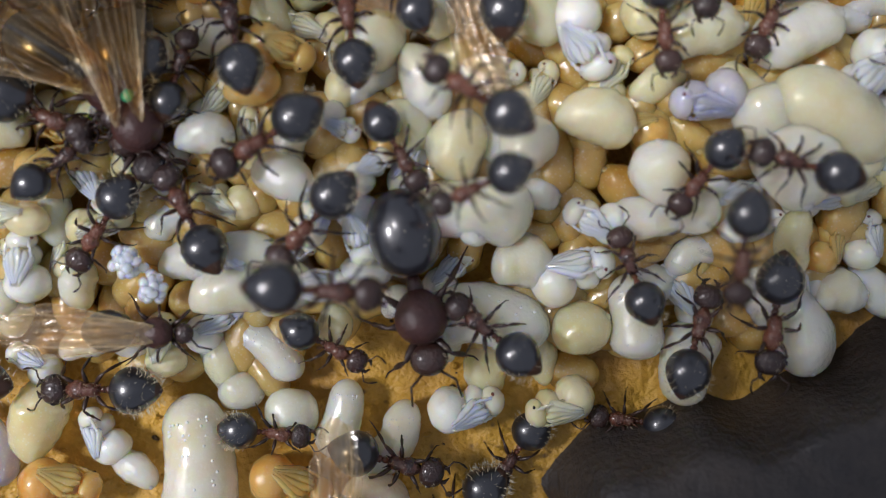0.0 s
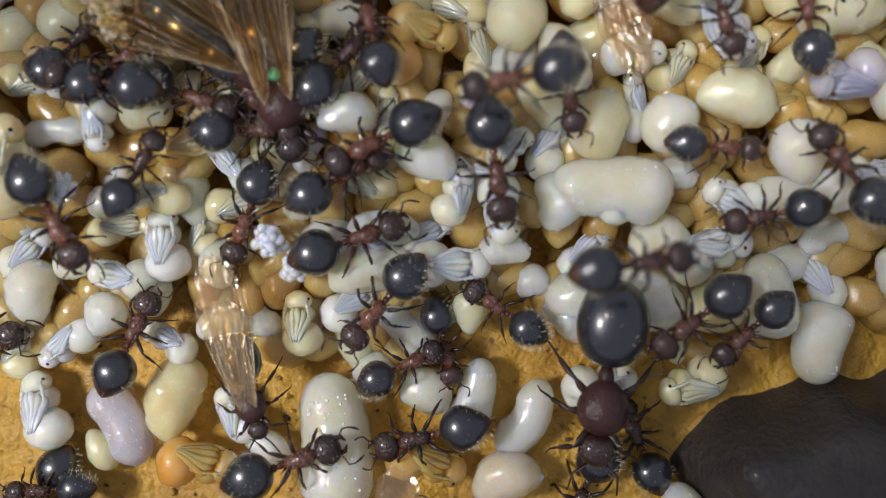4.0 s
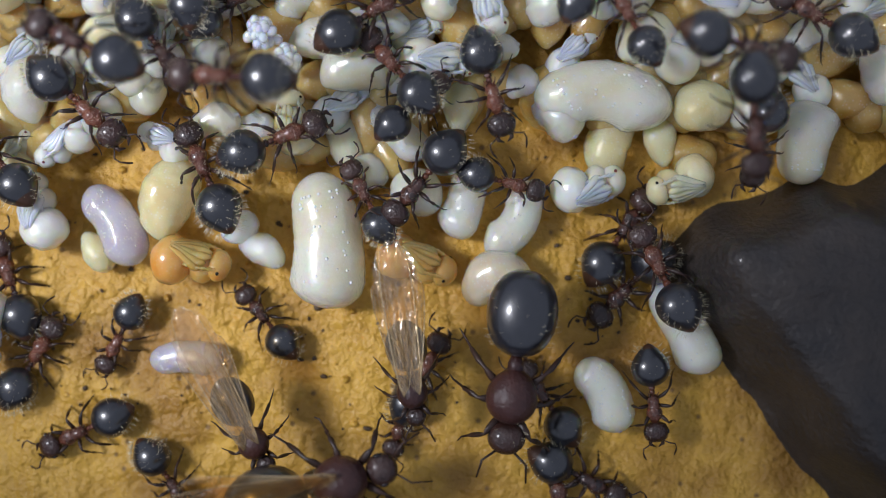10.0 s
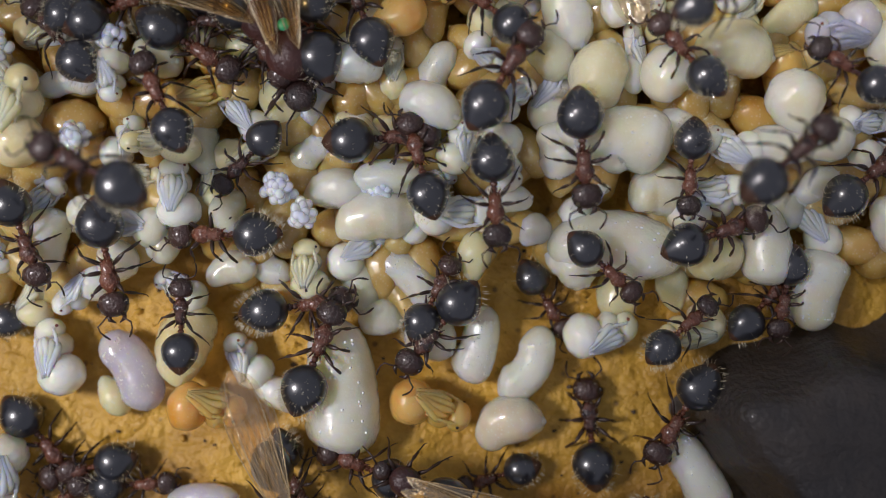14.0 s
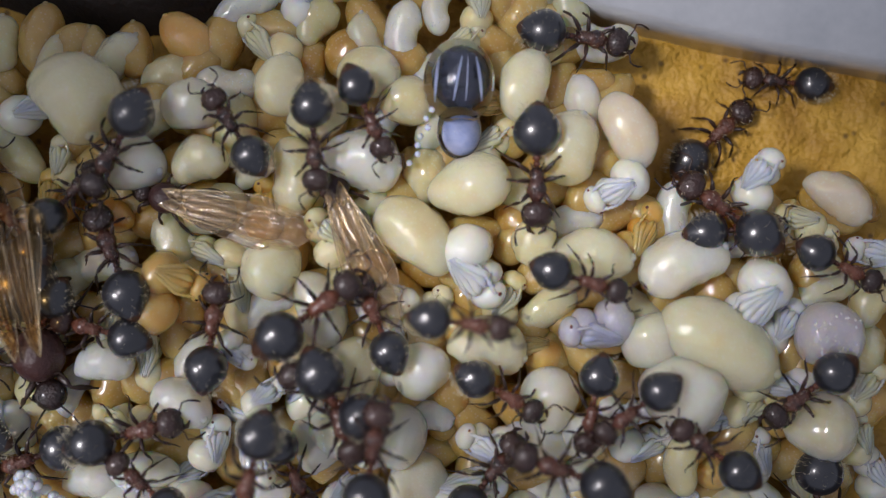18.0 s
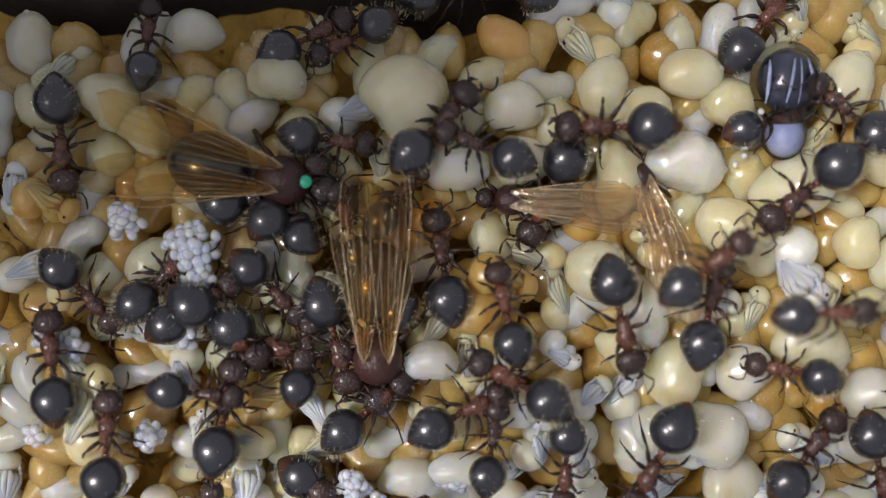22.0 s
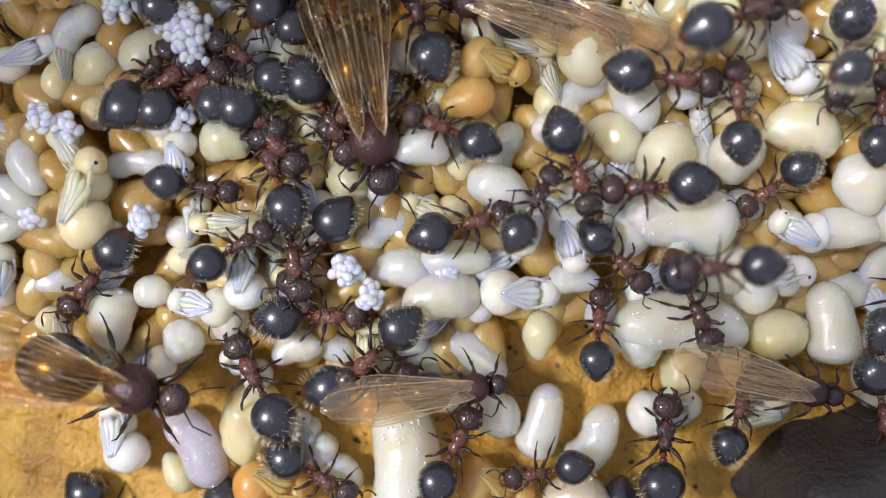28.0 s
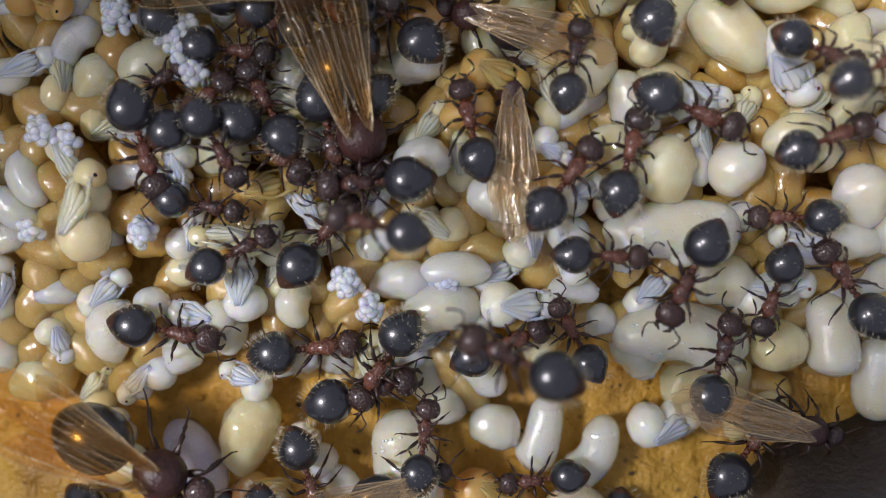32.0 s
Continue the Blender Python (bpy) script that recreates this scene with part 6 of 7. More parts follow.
    stroll(31, [(0, -5.64, 11.03, 3.04, 107), (1, -7.06, 10.66, 3.04, 103), (2.25, -7.50, 10.18, 3.04, 38), (3.5, -7.93, 9.70, 3.04, -28), (7.75, -7.26, 8.31, 3.04, -72), (12, -6.59, 6.92, 3.04, -117), (13, -5.97, 7.85, 3.04, -82), (13.33, -5.97, 9.11, 3.04, -25), (13.67, -5.97, 10.38, 3.04, 33), (14, -5.97, 11.64, 3.04, 90), (15, -6.50, 8.21, 3.04, 126), (17.5, -2.37, 10.86, 3.20, 111), (19, -2.53, 10.87, 3.18, 114), (20, -1.88, 10.69, 3.77, 99), (21, -2.37, 10.73, 3.17, 99), (22, -2.38, 10.78, 3.18, 100), (23, -2.39, 10.74, 3.18, 103), (24.5, -2.80, 10.86, 3.20, 98), (26.5, -3.15, 11.32, 3.29, 115), (27, -3.23, 11.47, 3.33, 113), (28, -2.97, 11.57, 3.40, 110), (29, -3.11, 11.81, 3.38, 111), (30, -3.37, 11.53, 3.19, 122), (31, -3.69, 12.53, 3.26, 112), (32, -3.95, 12.21, 3.15, 135)])
    stroll(32, [(0, 9.28, 15.14, 3.42, -90), (0.1, 9.28, 15.14, 3.42, -90), (0.55, 9.17, 10.18, 4.42, -46), (1, 9.28, 5.65, 3.62, -2), (2, 10.23, 5.56, 3.09, 0), (3, 10.10, 5.48, 3.22, -5), (3.5, 10.27, 5.59, 3.62, -7), (6, 10.08, 5.77, 3.60, 34), (7, 10.14, 5.13, 2.97, 50), (8, 9.96, 5.73, 3.83, 60), (11, 9.97, 8.27, 4.15, 90), (13, 7.53, 7.24, 6.30, 22), (14, 9.75, 8.53, 6.30, 21), (15, 9.76, 8.72, 6.30, 6), (17.5, 10.46, 8.32, 6.30, -11), (18, 10.23, 8.58, 6.30, -8), (19, 10.68, 8.53, 6.30, -2), (19.5, 10.55, 8.37, 6.30, 67), (20, 10.42, 8.20, 6.30, 135), (20.5, 10.95, 7.13, 5.06, 189), (21, 11.41, 6.10, 4.07, 243), (22, 9.70, 6.80, 3.97, 169), (23, 10.03, 6.63, 4.17, 192), (24, 9.73, 6.28, 4.06, 198), (24.5, 9.96, 6.15, 3.99, 201), (26.5, 9.96, 6.07, 3.87, 198), (27, 10.07, 6.03, 3.98, 204), (28, 9.79, 5.37, 3.12, 216), (29, 9.53, 4.90, 3.13, 196), (30, 9.72, 5.21, 2.97, 177), (31, 10.22, 5.15, 2.89, 175), (32, 10.34, 4.78, 3.29, 180)])
    stroll(33, [(0, 7.42, -8.90, 1.86, 90), (0.1, 7.41, -8.91, 1.86, 90), (0.55, 7.49, -5.29, 3.38, 153), (1, 7.49, -1.21, 6.30, 217), (2, 7.93, -1.09, 2.19, 193), (3, 8.37, -0.55, 2.59, 203), (3.5, 8.90, -0.57, 2.78, 208), (6, 10.39, 0.54, 6.30, 272), (7, 11.04, -1.41, 6.30, 272), (8, 11.04, -1.41, 6.30, 272), (9, 11.04, -1.41, 6.30, 272), (10, 11.04, -1.41, 6.30, 272), (11, 9.45, 0.50, 2.93, 327), (12, 9.37, -0.48, 2.59, 309), (13, 9.69, -0.53, 2.61, 322), (14, 10.74, 0.85, 2.43, 380), (15, 8.57, 1.72, 3.23, 436), (17.5, 6.68, 3.56, 6.30, 442), (19, 8.85, 5.83, 3.88, 437), (20, 9.36, 7.11, 3.82, 425), (21, 8.10, 8.30, 4.21, 473), (22, 7.11, 9.20, 3.95, 436), (22.5, 6.23, 8.43, 4.04, 476), (23, 5.35, 7.66, 4.13, 517), (24, 5.51, 6.93, 4.16, 530), (24.5, 5.30, 6.49, 4.17, 537), (26.5, 5.23, 5.67, 3.99, 547), (28, 5.20, 5.40, 3.91, 544), (29, 5.64, 5.30, 4.07, 561), (30, 6.70, 4.23, 4.53, 606), (31, 6.82, 3.53, 4.46, 615), (32, 6.53, 2.47, 3.97, 603)])
    stroll(34, [(0, -12.28, -1.71, 1.99, 171), (1, -12.28, -1.71, 1.99, 171), (1.5, -11.01, -2.19, 1.89, 250), (2, -9.62, -2.62, 2.12, 330), (2.75, -10.04, -1.70, 1.87, 378), (3, -10.11, -1.37, 1.99, 394), (3.5, -10.46, -0.77, 1.56, 426), (4, -10.63, -0.98, 2.25, 425), (6, -12.32, -2.02, 2.00, 422), (6.5, -13.45, -2.93, 1.87, 491), (7, -14.39, -3.84, 2.12, 560), (8, -14.89, -2.39, 1.84, 508), (9, -14.86, -2.35, 1.33, 510), (10, -15.65, -1.89, 1.97, 488), (11, -17.38, 1.78, 1.98, 510), (11.5, -16.57, 0.75, 1.99, 572), (12, -15.75, -0.28, 1.99, 634), (13, -14.64, 0.14, 2.70, 660), (14, -14.89, 0.43, 2.60, 650), (17.5, -13.92, 1.74, 2.62, 700), (21, -13.14, 2.90, 2.49, 750), (22, -14.18, 4.42, 3.91, 807), (23, -14.29, 5.75, 4.01, 810), (24, -13.90, 5.99, 4.00, 804), (24.5, -13.98, 5.71, 4.07, 801), (26.5, -14.49, 5.57, 4.10, 821), (27.25, -14.54, 3.80, 3.86, 886), (28, -15.07, 2.01, 2.37, 951), (29, -15.71, 1.14, 2.22, 950), (30, -15.81, 0.57, 2.15, 961), (31, -13.47, 1.07, 2.48, 1037), (32, -11.93, 0.56, 2.53, 1069)])
    stroll(35, [(0, -10.91, -7.51, 0.27, 172), (1, -10.91, -7.51, 0.27, 172), (1.33, -10.53, -7.76, 0.27, 230), (1.67, -10.15, -8.01, 0.27, 289), (2, -9.77, -8.27, 0.27, 347), (2.75, -12.22, -7.66, 0.62, 280), (3.5, -14.67, -7.06, 0.98, 212), (4.75, -13.17, -6.80, 1.13, 151), (6, -11.59, -6.50, 1.50, 90), (7, -14.01, -8.00, 0.27, 148), (7.5, -13.65, -6.86, 0.76, 105), (8, -13.29, -5.72, 1.24, 63), (8.5, -13.33, -4.16, 2.15, 9), (9, -14.00, -2.56, 1.57, -45), (9.5, -15.92, -2.56, 0.92, -112), (10, -17.85, -2.56, 0.27, -180), (11, -17.46, -3.03, 0.27, -186), (12, -17.70, -3.33, 0.27, -186), (13, -17.59, -3.29, 0.27, -184), (14, -17.77, -2.40, 0.27, -189), (20.25, -17.77, -3.96, 0.27, -140), (26.5, -17.77, -5.51, 0.27, -90), (28, -17.77, -8.25, 1.78, -90), (32, -17.77, -8.25, 1.78, -90)])
    stroll(36, [(0, 6.08, -7.32, 0.27, -135), (1, 6.08, -7.32, 0.27, -135), (2, 5.49, -7.33, 0.27, -90), (6, 7.61, -7.45, 0.28, -138), (7, 8.64, -7.51, 1.26, -126), (8, 8.28, -7.14, 0.64, -141), (9, 8.11, -7.37, 0.45, -133), (10, 7.97, -7.03, 0.29, -135), (11, 8.00, -7.03, 0.42, -150), (12, 8.00, -11.66, 1.74, -90), (32, 8.00, -11.66, 1.74, -90)])
    stroll(37, [(0, 1.71, 15.09, 3.16, -90), (0.1, 1.71, 15.09, 3.16, -90), (1, 1.70, 7.88, 3.77, -129), (2, 1.02, 8.88, 3.29, -169), (2.75, -0.45, 9.24, 4.04, -212), (3.5, -1.95, 9.81, 4.02, -256), (8, -0.31, 9.34, 4.09, -240), (11, 0.76, 9.09, 4.03, -229), (14, 1.84, 9.01, 3.52, -218), (15, -2.93, 8.18, 3.04, -212), (17.5, -3.17, 8.05, 3.04, -193), (18, -3.12, 8.16, 3.08, -194), (19, 0.69, 9.13, 3.86, -197), (20, 0.50, 8.72, 3.99, -260), (21, 0.16, 8.76, 4.04, -260), (22, -0.16, 9.09, 4.02, -257), (23, -0.15, 9.71, 4.17, -256), (24, -0.70, 8.78, 3.87, -228), (24.5, -1.17, 8.46, 3.93, -214), (26.5, -1.57, 7.77, 3.23, -191), (27, -2.33, 7.40, 3.55, -195), (28, -2.07, 7.55, 3.48, -202), (29, -2.26, 7.71, 3.33, -202), (30, -1.92, 7.82, 3.47, -207), (31, -1.51, 8.18, 3.80, -238), (32, -1.11, 8.17, 3.74, -256)])
    stroll(38, [(0, -16.25, 8.33, 3.38, 0), (2, -16.25, 8.33, 3.38, 0), (3, -12.08, 8.58, 3.17, -7), (3.5, -12.05, 8.33, 3.06, -11), (12, -11.50, 7.18, 3.77, -21), (13, -11.29, 6.27, 3.91, -45), (13.5, -11.41, 8.99, 3.30, 23), (14, -11.41, 11.64, 3.04, 90), (17, -10.01, 11.32, 3.04, 49), (20, -8.60, 10.99, 3.04, 8), (21, -8.27, 8.91, 3.04, -51), (22, -8.37, 9.47, 3.04, -45), (23, -8.71, 9.88, 3.04, -49), (24, -8.81, 9.52, 3.04, -59), (24.5, -9.30, 9.37, 3.04, -64), (26.5, -10.36, 8.23, 3.06, -22), (27, -9.70, 8.42, 3.06, -22), (28, -9.10, 7.98, 3.06, -21), (29, -9.70, 7.95, 3.07, -37), (30, -9.72, 8.05, 3.07, -38), (31, -9.74, 7.32, 3.67, -55), (32, -9.98, 7.15, 3.75, -58)])
    stroll(39, [(0, -13.44, 3.40, 2.65, -74), (3, -13.30, 3.69, 2.65, -74), (3.5, -13.44, 3.40, 2.65, -74), (4, -12.92, 3.08, 3.61, -61), (6, -12.89, 2.03, 2.60, -9), (7, -12.07, 1.05, 2.61, -60), (8, -11.07, 0.74, 2.93, -29), (9, -12.06, 1.48, 2.66, -4), (10, -12.13, -0.27, 2.43, -43), (11, -11.66, -0.53, 2.42, -25), (12, -11.40, -0.91, 2.10, -46), (13, -10.54, -0.20, 2.40, -16), (14, -11.81, -0.48, 2.74, -81), (18, -11.69, -1.43, 2.57, -84), (20, -11.58, -1.84, 2.64, -86), (22, -11.64, -2.35, 2.45, -88), (24.5, -11.87, -3.19, 1.67, -90), (26, -10.75, -2.71, 2.22, -136), (26.5, -10.46, -2.65, 2.05, -152), (27, -9.77, -3.52, 2.39, -131), (28, -10.61, -8.25, 0.27, -90), (32, -10.61, -8.25, 0.27, -90)])
    stroll(40, [(0, 1.23, -8.74, 0.27, 147), (6, 1.23, -8.74, 0.27, 147), (7, 2.18, -7.43, 1.79, 101), (8, 0.68, -6.46, 1.91, 91), (9, -0.73, -5.23, 2.25, 125), (10, -1.99, -3.39, 1.46, 118), (11, -1.10, -3.03, 1.36, 83), (12, 0.28, -1.90, 1.79, 37), (13, -0.31, -1.94, 1.88, 66), (14, 0.19, -1.39, 1.80, 63), (15, 0.57, -0.57, 1.80, 62), (16, -0.09, 0.73, 2.81, 83), (17.5, -1.38, 2.50, 3.08, 115), (18.25, -0.92, 2.98, 4.54, 159), (19, -0.38, 3.52, 6.30, 204), (20, -2.48, 2.47, 3.19, 180), (20.5, -2.42, 1.21, 3.15, 225), (21, -2.40, 0.01, 3.24, 270), (24.5, -2.54, -3.27, 2.16, 270), (26, -2.53, -5.11, 2.28, 270), (27, -2.52, -6.32, 2.45, 270), (28, -2.52, -7.66, 2.22, 270), (31, -3.19, -5.16, 2.72, 225), (31.5, -2.97, -4.26, 2.54, 153), (32, -2.75, -3.29, 2.72, 82)])
    stroll(41, [(0, -0.59, -10.97, 0.27, -20), (6, -0.59, -10.97, 0.27, -20), (7, -3.43, -9.19, 0.27, 24), (8, -2.84, -9.17, 0.27, 7), (9, -2.84, -9.17, 0.27, 7), (10, 0.24, -10.13, 0.27, 63), (11, -2.65, -10.86, 0.27, 0), (12, -4.21, -9.10, 0.54, 50), (13, -5.74, -7.29, 0.98, 100), (14, -2.80, -7.93, 1.62, 158), (15, -2.61, -7.52, 2.14, 151), (16, -2.46, -7.17, 2.39, 143), (18, -2.28, -6.59, 2.49, 128), (21.5, -2.19, -5.91, 2.00, 102), (29, -1.59, -4.08, 2.50, 45), (30, -1.54, -4.80, 2.73, 18), (31, 0.39, 0.16, 2.07, 22), (32, 0.39, 0.16, 2.07, 22)])
    stroll(42, [(0, 6.45, -10.96, 1.87, -40), (6, 6.45, -10.96, 1.87, -40), (7, 6.45, -15.61, 0.27, -90), (8, 6.48, -14.34, 0.27, -28), (32, 6.48, -14.34, 0.27, -28)])
    stroll(43, [(0, -11.15, -9.78, 0.98, 14), (6, -11.16, -9.79, 0.98, 14), (7, -10.65, -13.14, 0.27, 14), (8, -11.82, -8.64, 0.27, 14), (8.5, -12.72, -8.37, 0.27, 93), (9, -13.63, -8.10, 0.27, 172), (10, -11.66, -8.96, 0.27, 243), (11, -11.22, -9.09, 0.27, 240), (12, -11.97, -8.64, 0.27, 232), (12.5, -11.69, -8.83, 0.27, 298), (13, -11.41, -9.01, 0.27, 364), (32, -11.41, -9.01, 0.27, 364)])
    stroll(44, [(0, -16.63, -1.06, 1.66, 0), (6, -16.63, -1.06, 1.66, 0), (6.5, -12.03, -1.09, 2.15, 52), (7, -7.73, -1.12, 2.17, 105), (8, -7.28, -1.12, 2.17, 140), (9, -7.47, -1.25, 2.18, 148), (9.5, -6.46, -1.15, 1.18, 85), (10, -4.94, -1.31, 2.34, 22), (11, -4.96, -1.29, 2.34, 22), (12, -4.96, -1.26, 2.34, 22), (13, -4.91, -1.50, 2.21, 22), (14, -4.72, -1.91, 1.69, 8), (15, -4.77, 1.12, 2.47, 9), (18, -1.50, 4.54, 3.51, 14), (19, -0.91, 4.76, 3.76, 15), (19.5, -1.92, 3.75, 3.14, -41), (20, -2.84, 2.79, 2.85, -98), (21, -2.69, 0.02, 3.24, -90), (22, -3.23, -0.27, 3.16, -96), (24, -4.33, -1.05, 2.38, -109), (24.5, -4.42, -1.16, 2.37, -112), (26.5, -4.95, -0.34, 2.47, -149), (28, -4.69, -0.77, 2.52, -135), (29, -4.37, -1.08, 2.41, -120), (30, -4.28, -0.95, 2.41, -120), (31, -4.25, -0.96, 2.40, -113), (32, -4.40, -0.77, 2.49, -122)])
    stroll(45, [(0, -12.28, -14.11, 0.27, 90), (6, -12.28, -14.11, 0.27, 90), (6.5, -12.28, -12.80, 0.27, 134), (7, -12.28, -11.48, 0.27, 177), (8, -12.00, -11.29, 0.27, 167), (9, -11.24, -11.64, 0.27, 178), (10, -13.13, -12.51, 0.27, 205), (11, -12.29, -12.26, 0.27, 191), (14, -13.77, -8.45, 0.27, 194), (32, -13.77, -8.45, 0.27, 194)])
    stroll(46, [(0, -5.46, -14.11, 0.27, 90), (6, -5.46, -14.11, 0.27, 90), (7, -5.41, -6.89, 1.87, 14), (8, -5.41, -6.90, 1.87, 14), (8.5, -5.42, -7.75, 0.96, 61), (9, -5.37, -8.59, 0.27, 108), (10, -6.03, -8.02, 0.27, 129), (11, -6.52, -7.26, 1.70, 141), (12, -8.66, -6.09, 2.53, 128), (13, -9.49, -3.69, 2.34, 99), (14, -9.20, -2.32, 2.55, 90), (15, -9.08, -1.71, 2.48, 93), (24.5, -11.04, 2.72, 3.29, 86), (26.5, -10.96, 4.43, 3.27, 80), (27, -9.95, 4.78, 3.53, 63), (28, -9.42, 3.29, 3.41, 30), (29, -9.34, 2.95, 3.30, 31), (30, -9.29, 2.72, 3.21, 25), (31, -9.45, 3.44, 3.43, 30), (32, -9.38, 3.59, 3.40, 28)])
    stroll(47, [(0, 11.12, -14.11, 4.25, 90), (6, 11.12, -14.11, 4.25, 90), (7, 11.12, -10.60, 4.26, 37), (7.5, 10.52, -8.76, 3.74, 86), (8, 9.93, -6.91, 3.22, 135), (9, 9.20, -6.35, 2.26, 141), (10, 8.94, -6.10, 1.88, 117), (11, 8.93, -6.08, 1.88, 117), (12, 9.12, -5.93, 0.55, 66), (12.33, 8.70, -5.98, 1.86, 123), (12.67, 8.94, -6.45, 0.64, 181), (13, 8.85, -6.72, 0.68, 239), (14, 9.30, -6.42, 1.23, 238), (28, 14.29, -2.89, 2.26, 283), (29, 10.51, -2.13, 2.44, 349), (30, 10.15, -1.38, 2.46, 376), (31, 7.93, -2.23, 2.00, 429), (32, 9.51, -3.53, 2.17, 411)])
    stroll(48, [(0, -12.76, -16.43, 0.27, 90), (7, -12.76, -16.43, 0.27, 90), (8, -12.76, -13.79, 0.27, 167), (9, -11.46, -13.74, 0.27, 158), (9.5, -10.49, -14.14, 0.27, 231), (10, -9.53, -14.54, 0.27, 305), (32, -9.53, -14.54, 0.27, 305)])
    stroll(49, [(0, 7.85, -16.43, 0.86, 90), (7, 7.85, -16.43, 0.86, 90), (7.5, 7.85, -13.62, 1.25, 168), (8, 7.85, -10.82, 1.65, 247), (9, 8.97, -11.46, 1.27, 266), (10, 8.89, -11.19, 1.17, 276), (11, 9.31, -11.80, 1.84, 284), (32, 9.31, -11.80, 1.84, 284)])
    stroll(50, [(0, 4.55, -16.43, 0.27, 90), (7, 4.55, -16.43, 0.27, 90), (8, 4.55, -9.36, 0.27, 34), (9, 7.98, -4.72, 0.27, 57), (10, 7.98, -4.66, 0.27, 56), (11, 7.86, -4.59, 1.64, 56), (12, 8.08, -5.00, 0.27, 59), (13, 6.76, -6.83, 0.27, 77), (14, 6.16, -6.64, 0.27, 95), (15, 7.12, -5.22, 0.27, 22), (22, 6.55, -4.44, 1.52, 56), (23, 6.43, -4.25, 1.85, 61), (28, 6.21, -4.02, 2.01, 85), (29, 7.22, -3.92, 1.56, 52), (30, 4.02, -2.79, 6.30, 128), (31, 2.97, -0.85, 6.30, 141), (32, 0.16, 0.11, 6.30, 156)])
    stroll(51, [(0, -0.69, -16.43, 0.27, 90), (7, -0.69, -16.43, 0.27, 90), (7.5, -0.69, -14.85, 0.27, 135), (8, -0.69, -13.27, 0.27, 180), (8.5, -0.69, -15.00, 0.27, 225), (9, -0.69, -16.72, 0.27, 270), (10, -2.57, -15.06, 0.27, 333), (32, -2.57, -15.06, 0.27, 333)])
    stroll(52, [(0, -15.02, -10.17, 1.72, 135), (9, -15.07, -10.26, 1.72, 135), (10, -14.80, -9.52, 0.27, 60), (11, -14.64, -9.96, 0.27, 47), (32, -14.64, -9.96, 0.27, 47)])
    stroll(53, [(0, -14.80, -7.56, 0.27, -119), (9, -14.80, -7.56, 0.27, -119), (9.5, -15.32, -7.05, 0.27, -185), (10, -15.84, -6.54, 0.27, -252), (10.5, -14.48, -6.52, 2.21, -315), (11, -14.78, -6.64, 0.27, -378), (12, -15.44, -7.16, 0.34, -409), (13, -15.37, -7.40, 0.34, -434), (14, -15.04, -7.50, 0.27, -411), (32, -15.04, -7.50, 0.27, -411)])
    stroll(54, [(0, -0.68, -17.54, 0.27, 90), (9, -0.68, -17.54, 0.27, 90), (9.33, -0.68, -15.73, 0.27, 144), (9.67, -0.68, -13.93, 0.27, 199), (10, -0.68, -12.13, 0.27, 253), (11, -0.70, -11.25, 0.27, 186), (12, 2.30, -9.89, 0.27, 198), (20, 2.01, -7.62, 1.47, 194), (21, 1.94, -7.05, 2.18, 194), (32, 1.45, -5.09, 1.58, 188)])
    stroll(55, [(0, 5.41, -15.26, 0.27, 90), (11, 5.41, -15.26, 0.27, 90), (11.33, 5.41, -8.41, 1.51, 34), (11.67, 5.41, -1.56, 2.75, -22), (12, 5.41, 5.29, 3.98, -77), (13, 5.76, 3.70, 4.16, -96), (14, 5.41, 3.40, 3.66, -85), (15, 5.88, 3.79, 4.15, -70), (16.25, 6.15, 4.23, 4.33, -144), (17.5, 6.43, 4.66, 4.50, -218), (19, 2.17, 8.96, 3.87, -164), (20, 2.83, 8.56, 4.32, -110), (21, 2.94, 8.77, 4.36, -103), (22, 3.94, 8.41, 4.22, -77), (23, 3.26, 7.24, 3.59, -80), (24, 3.27, 7.02, 3.65, -63), (24.5, 3.49, 7.57, 3.72, -55), (26.5, 4.51, 9.48, 4.30, -16), (27, 4.54, 9.60, 4.32, -13), (28, 6.05, 9.21, 4.01, -7), (29, 6.22, 9.00, 4.04, -12), (30, 6.44, 8.53, 3.83, -35), (31, 6.30, 8.31, 4.03, -28), (32, 7.01, 8.47, 3.76, -23)])
    stroll(56, [(0, -19.46, -8.99, 0.27, 0), (13, -19.46, -8.99, 0.27, 0), (14, -5.37, -8.99, 0.27, -72), (24, -6.24, -6.02, 1.71, -39), (29, -6.76, -4.85, 1.68, -22), (30, -6.20, -4.16, 1.98, -7), (31, -6.98, -5.15, 2.01, -72), (32, -6.98, -5.15, 2.01, -72)])
    stroll(57, [(0, 14.63, 12.26, 3.81, -90), (13, 14.63, 12.26, 3.81, -90), (13.5, 14.55, 9.41, 4.02, -152), (14, 14.63, 6.67, 3.88, -214), (14.5, 15.46, 6.67, 4.13, -136), (15, 16.32, 6.68, 4.32, -59), (17.5, 14.05, 9.68, 4.33, 9), (18.25, 14.74, 9.99, 4.34, -43), (19, 15.44, 10.31, 4.35, -96), (20, 15.56, 10.11, 4.26, -43), (21, 16.36, 9.45, 4.13, -57), (22, 14.86, 8.83, 4.26, -66), (23, 13.62, 8.18, 3.88, -76), (25.5, 13.46, 8.15, 4.03, 3), (28, 13.47, 8.15, 3.83, 82), (29, 12.18, 3.62, 3.58, 108), (30, 11.70, 3.67, 3.56, 124), (30.5, 12.07, 2.48, 2.90, 178), (31, 12.28, 1.31, 2.64, 233), (32, 9.83, 1.87, 3.16, 252)])
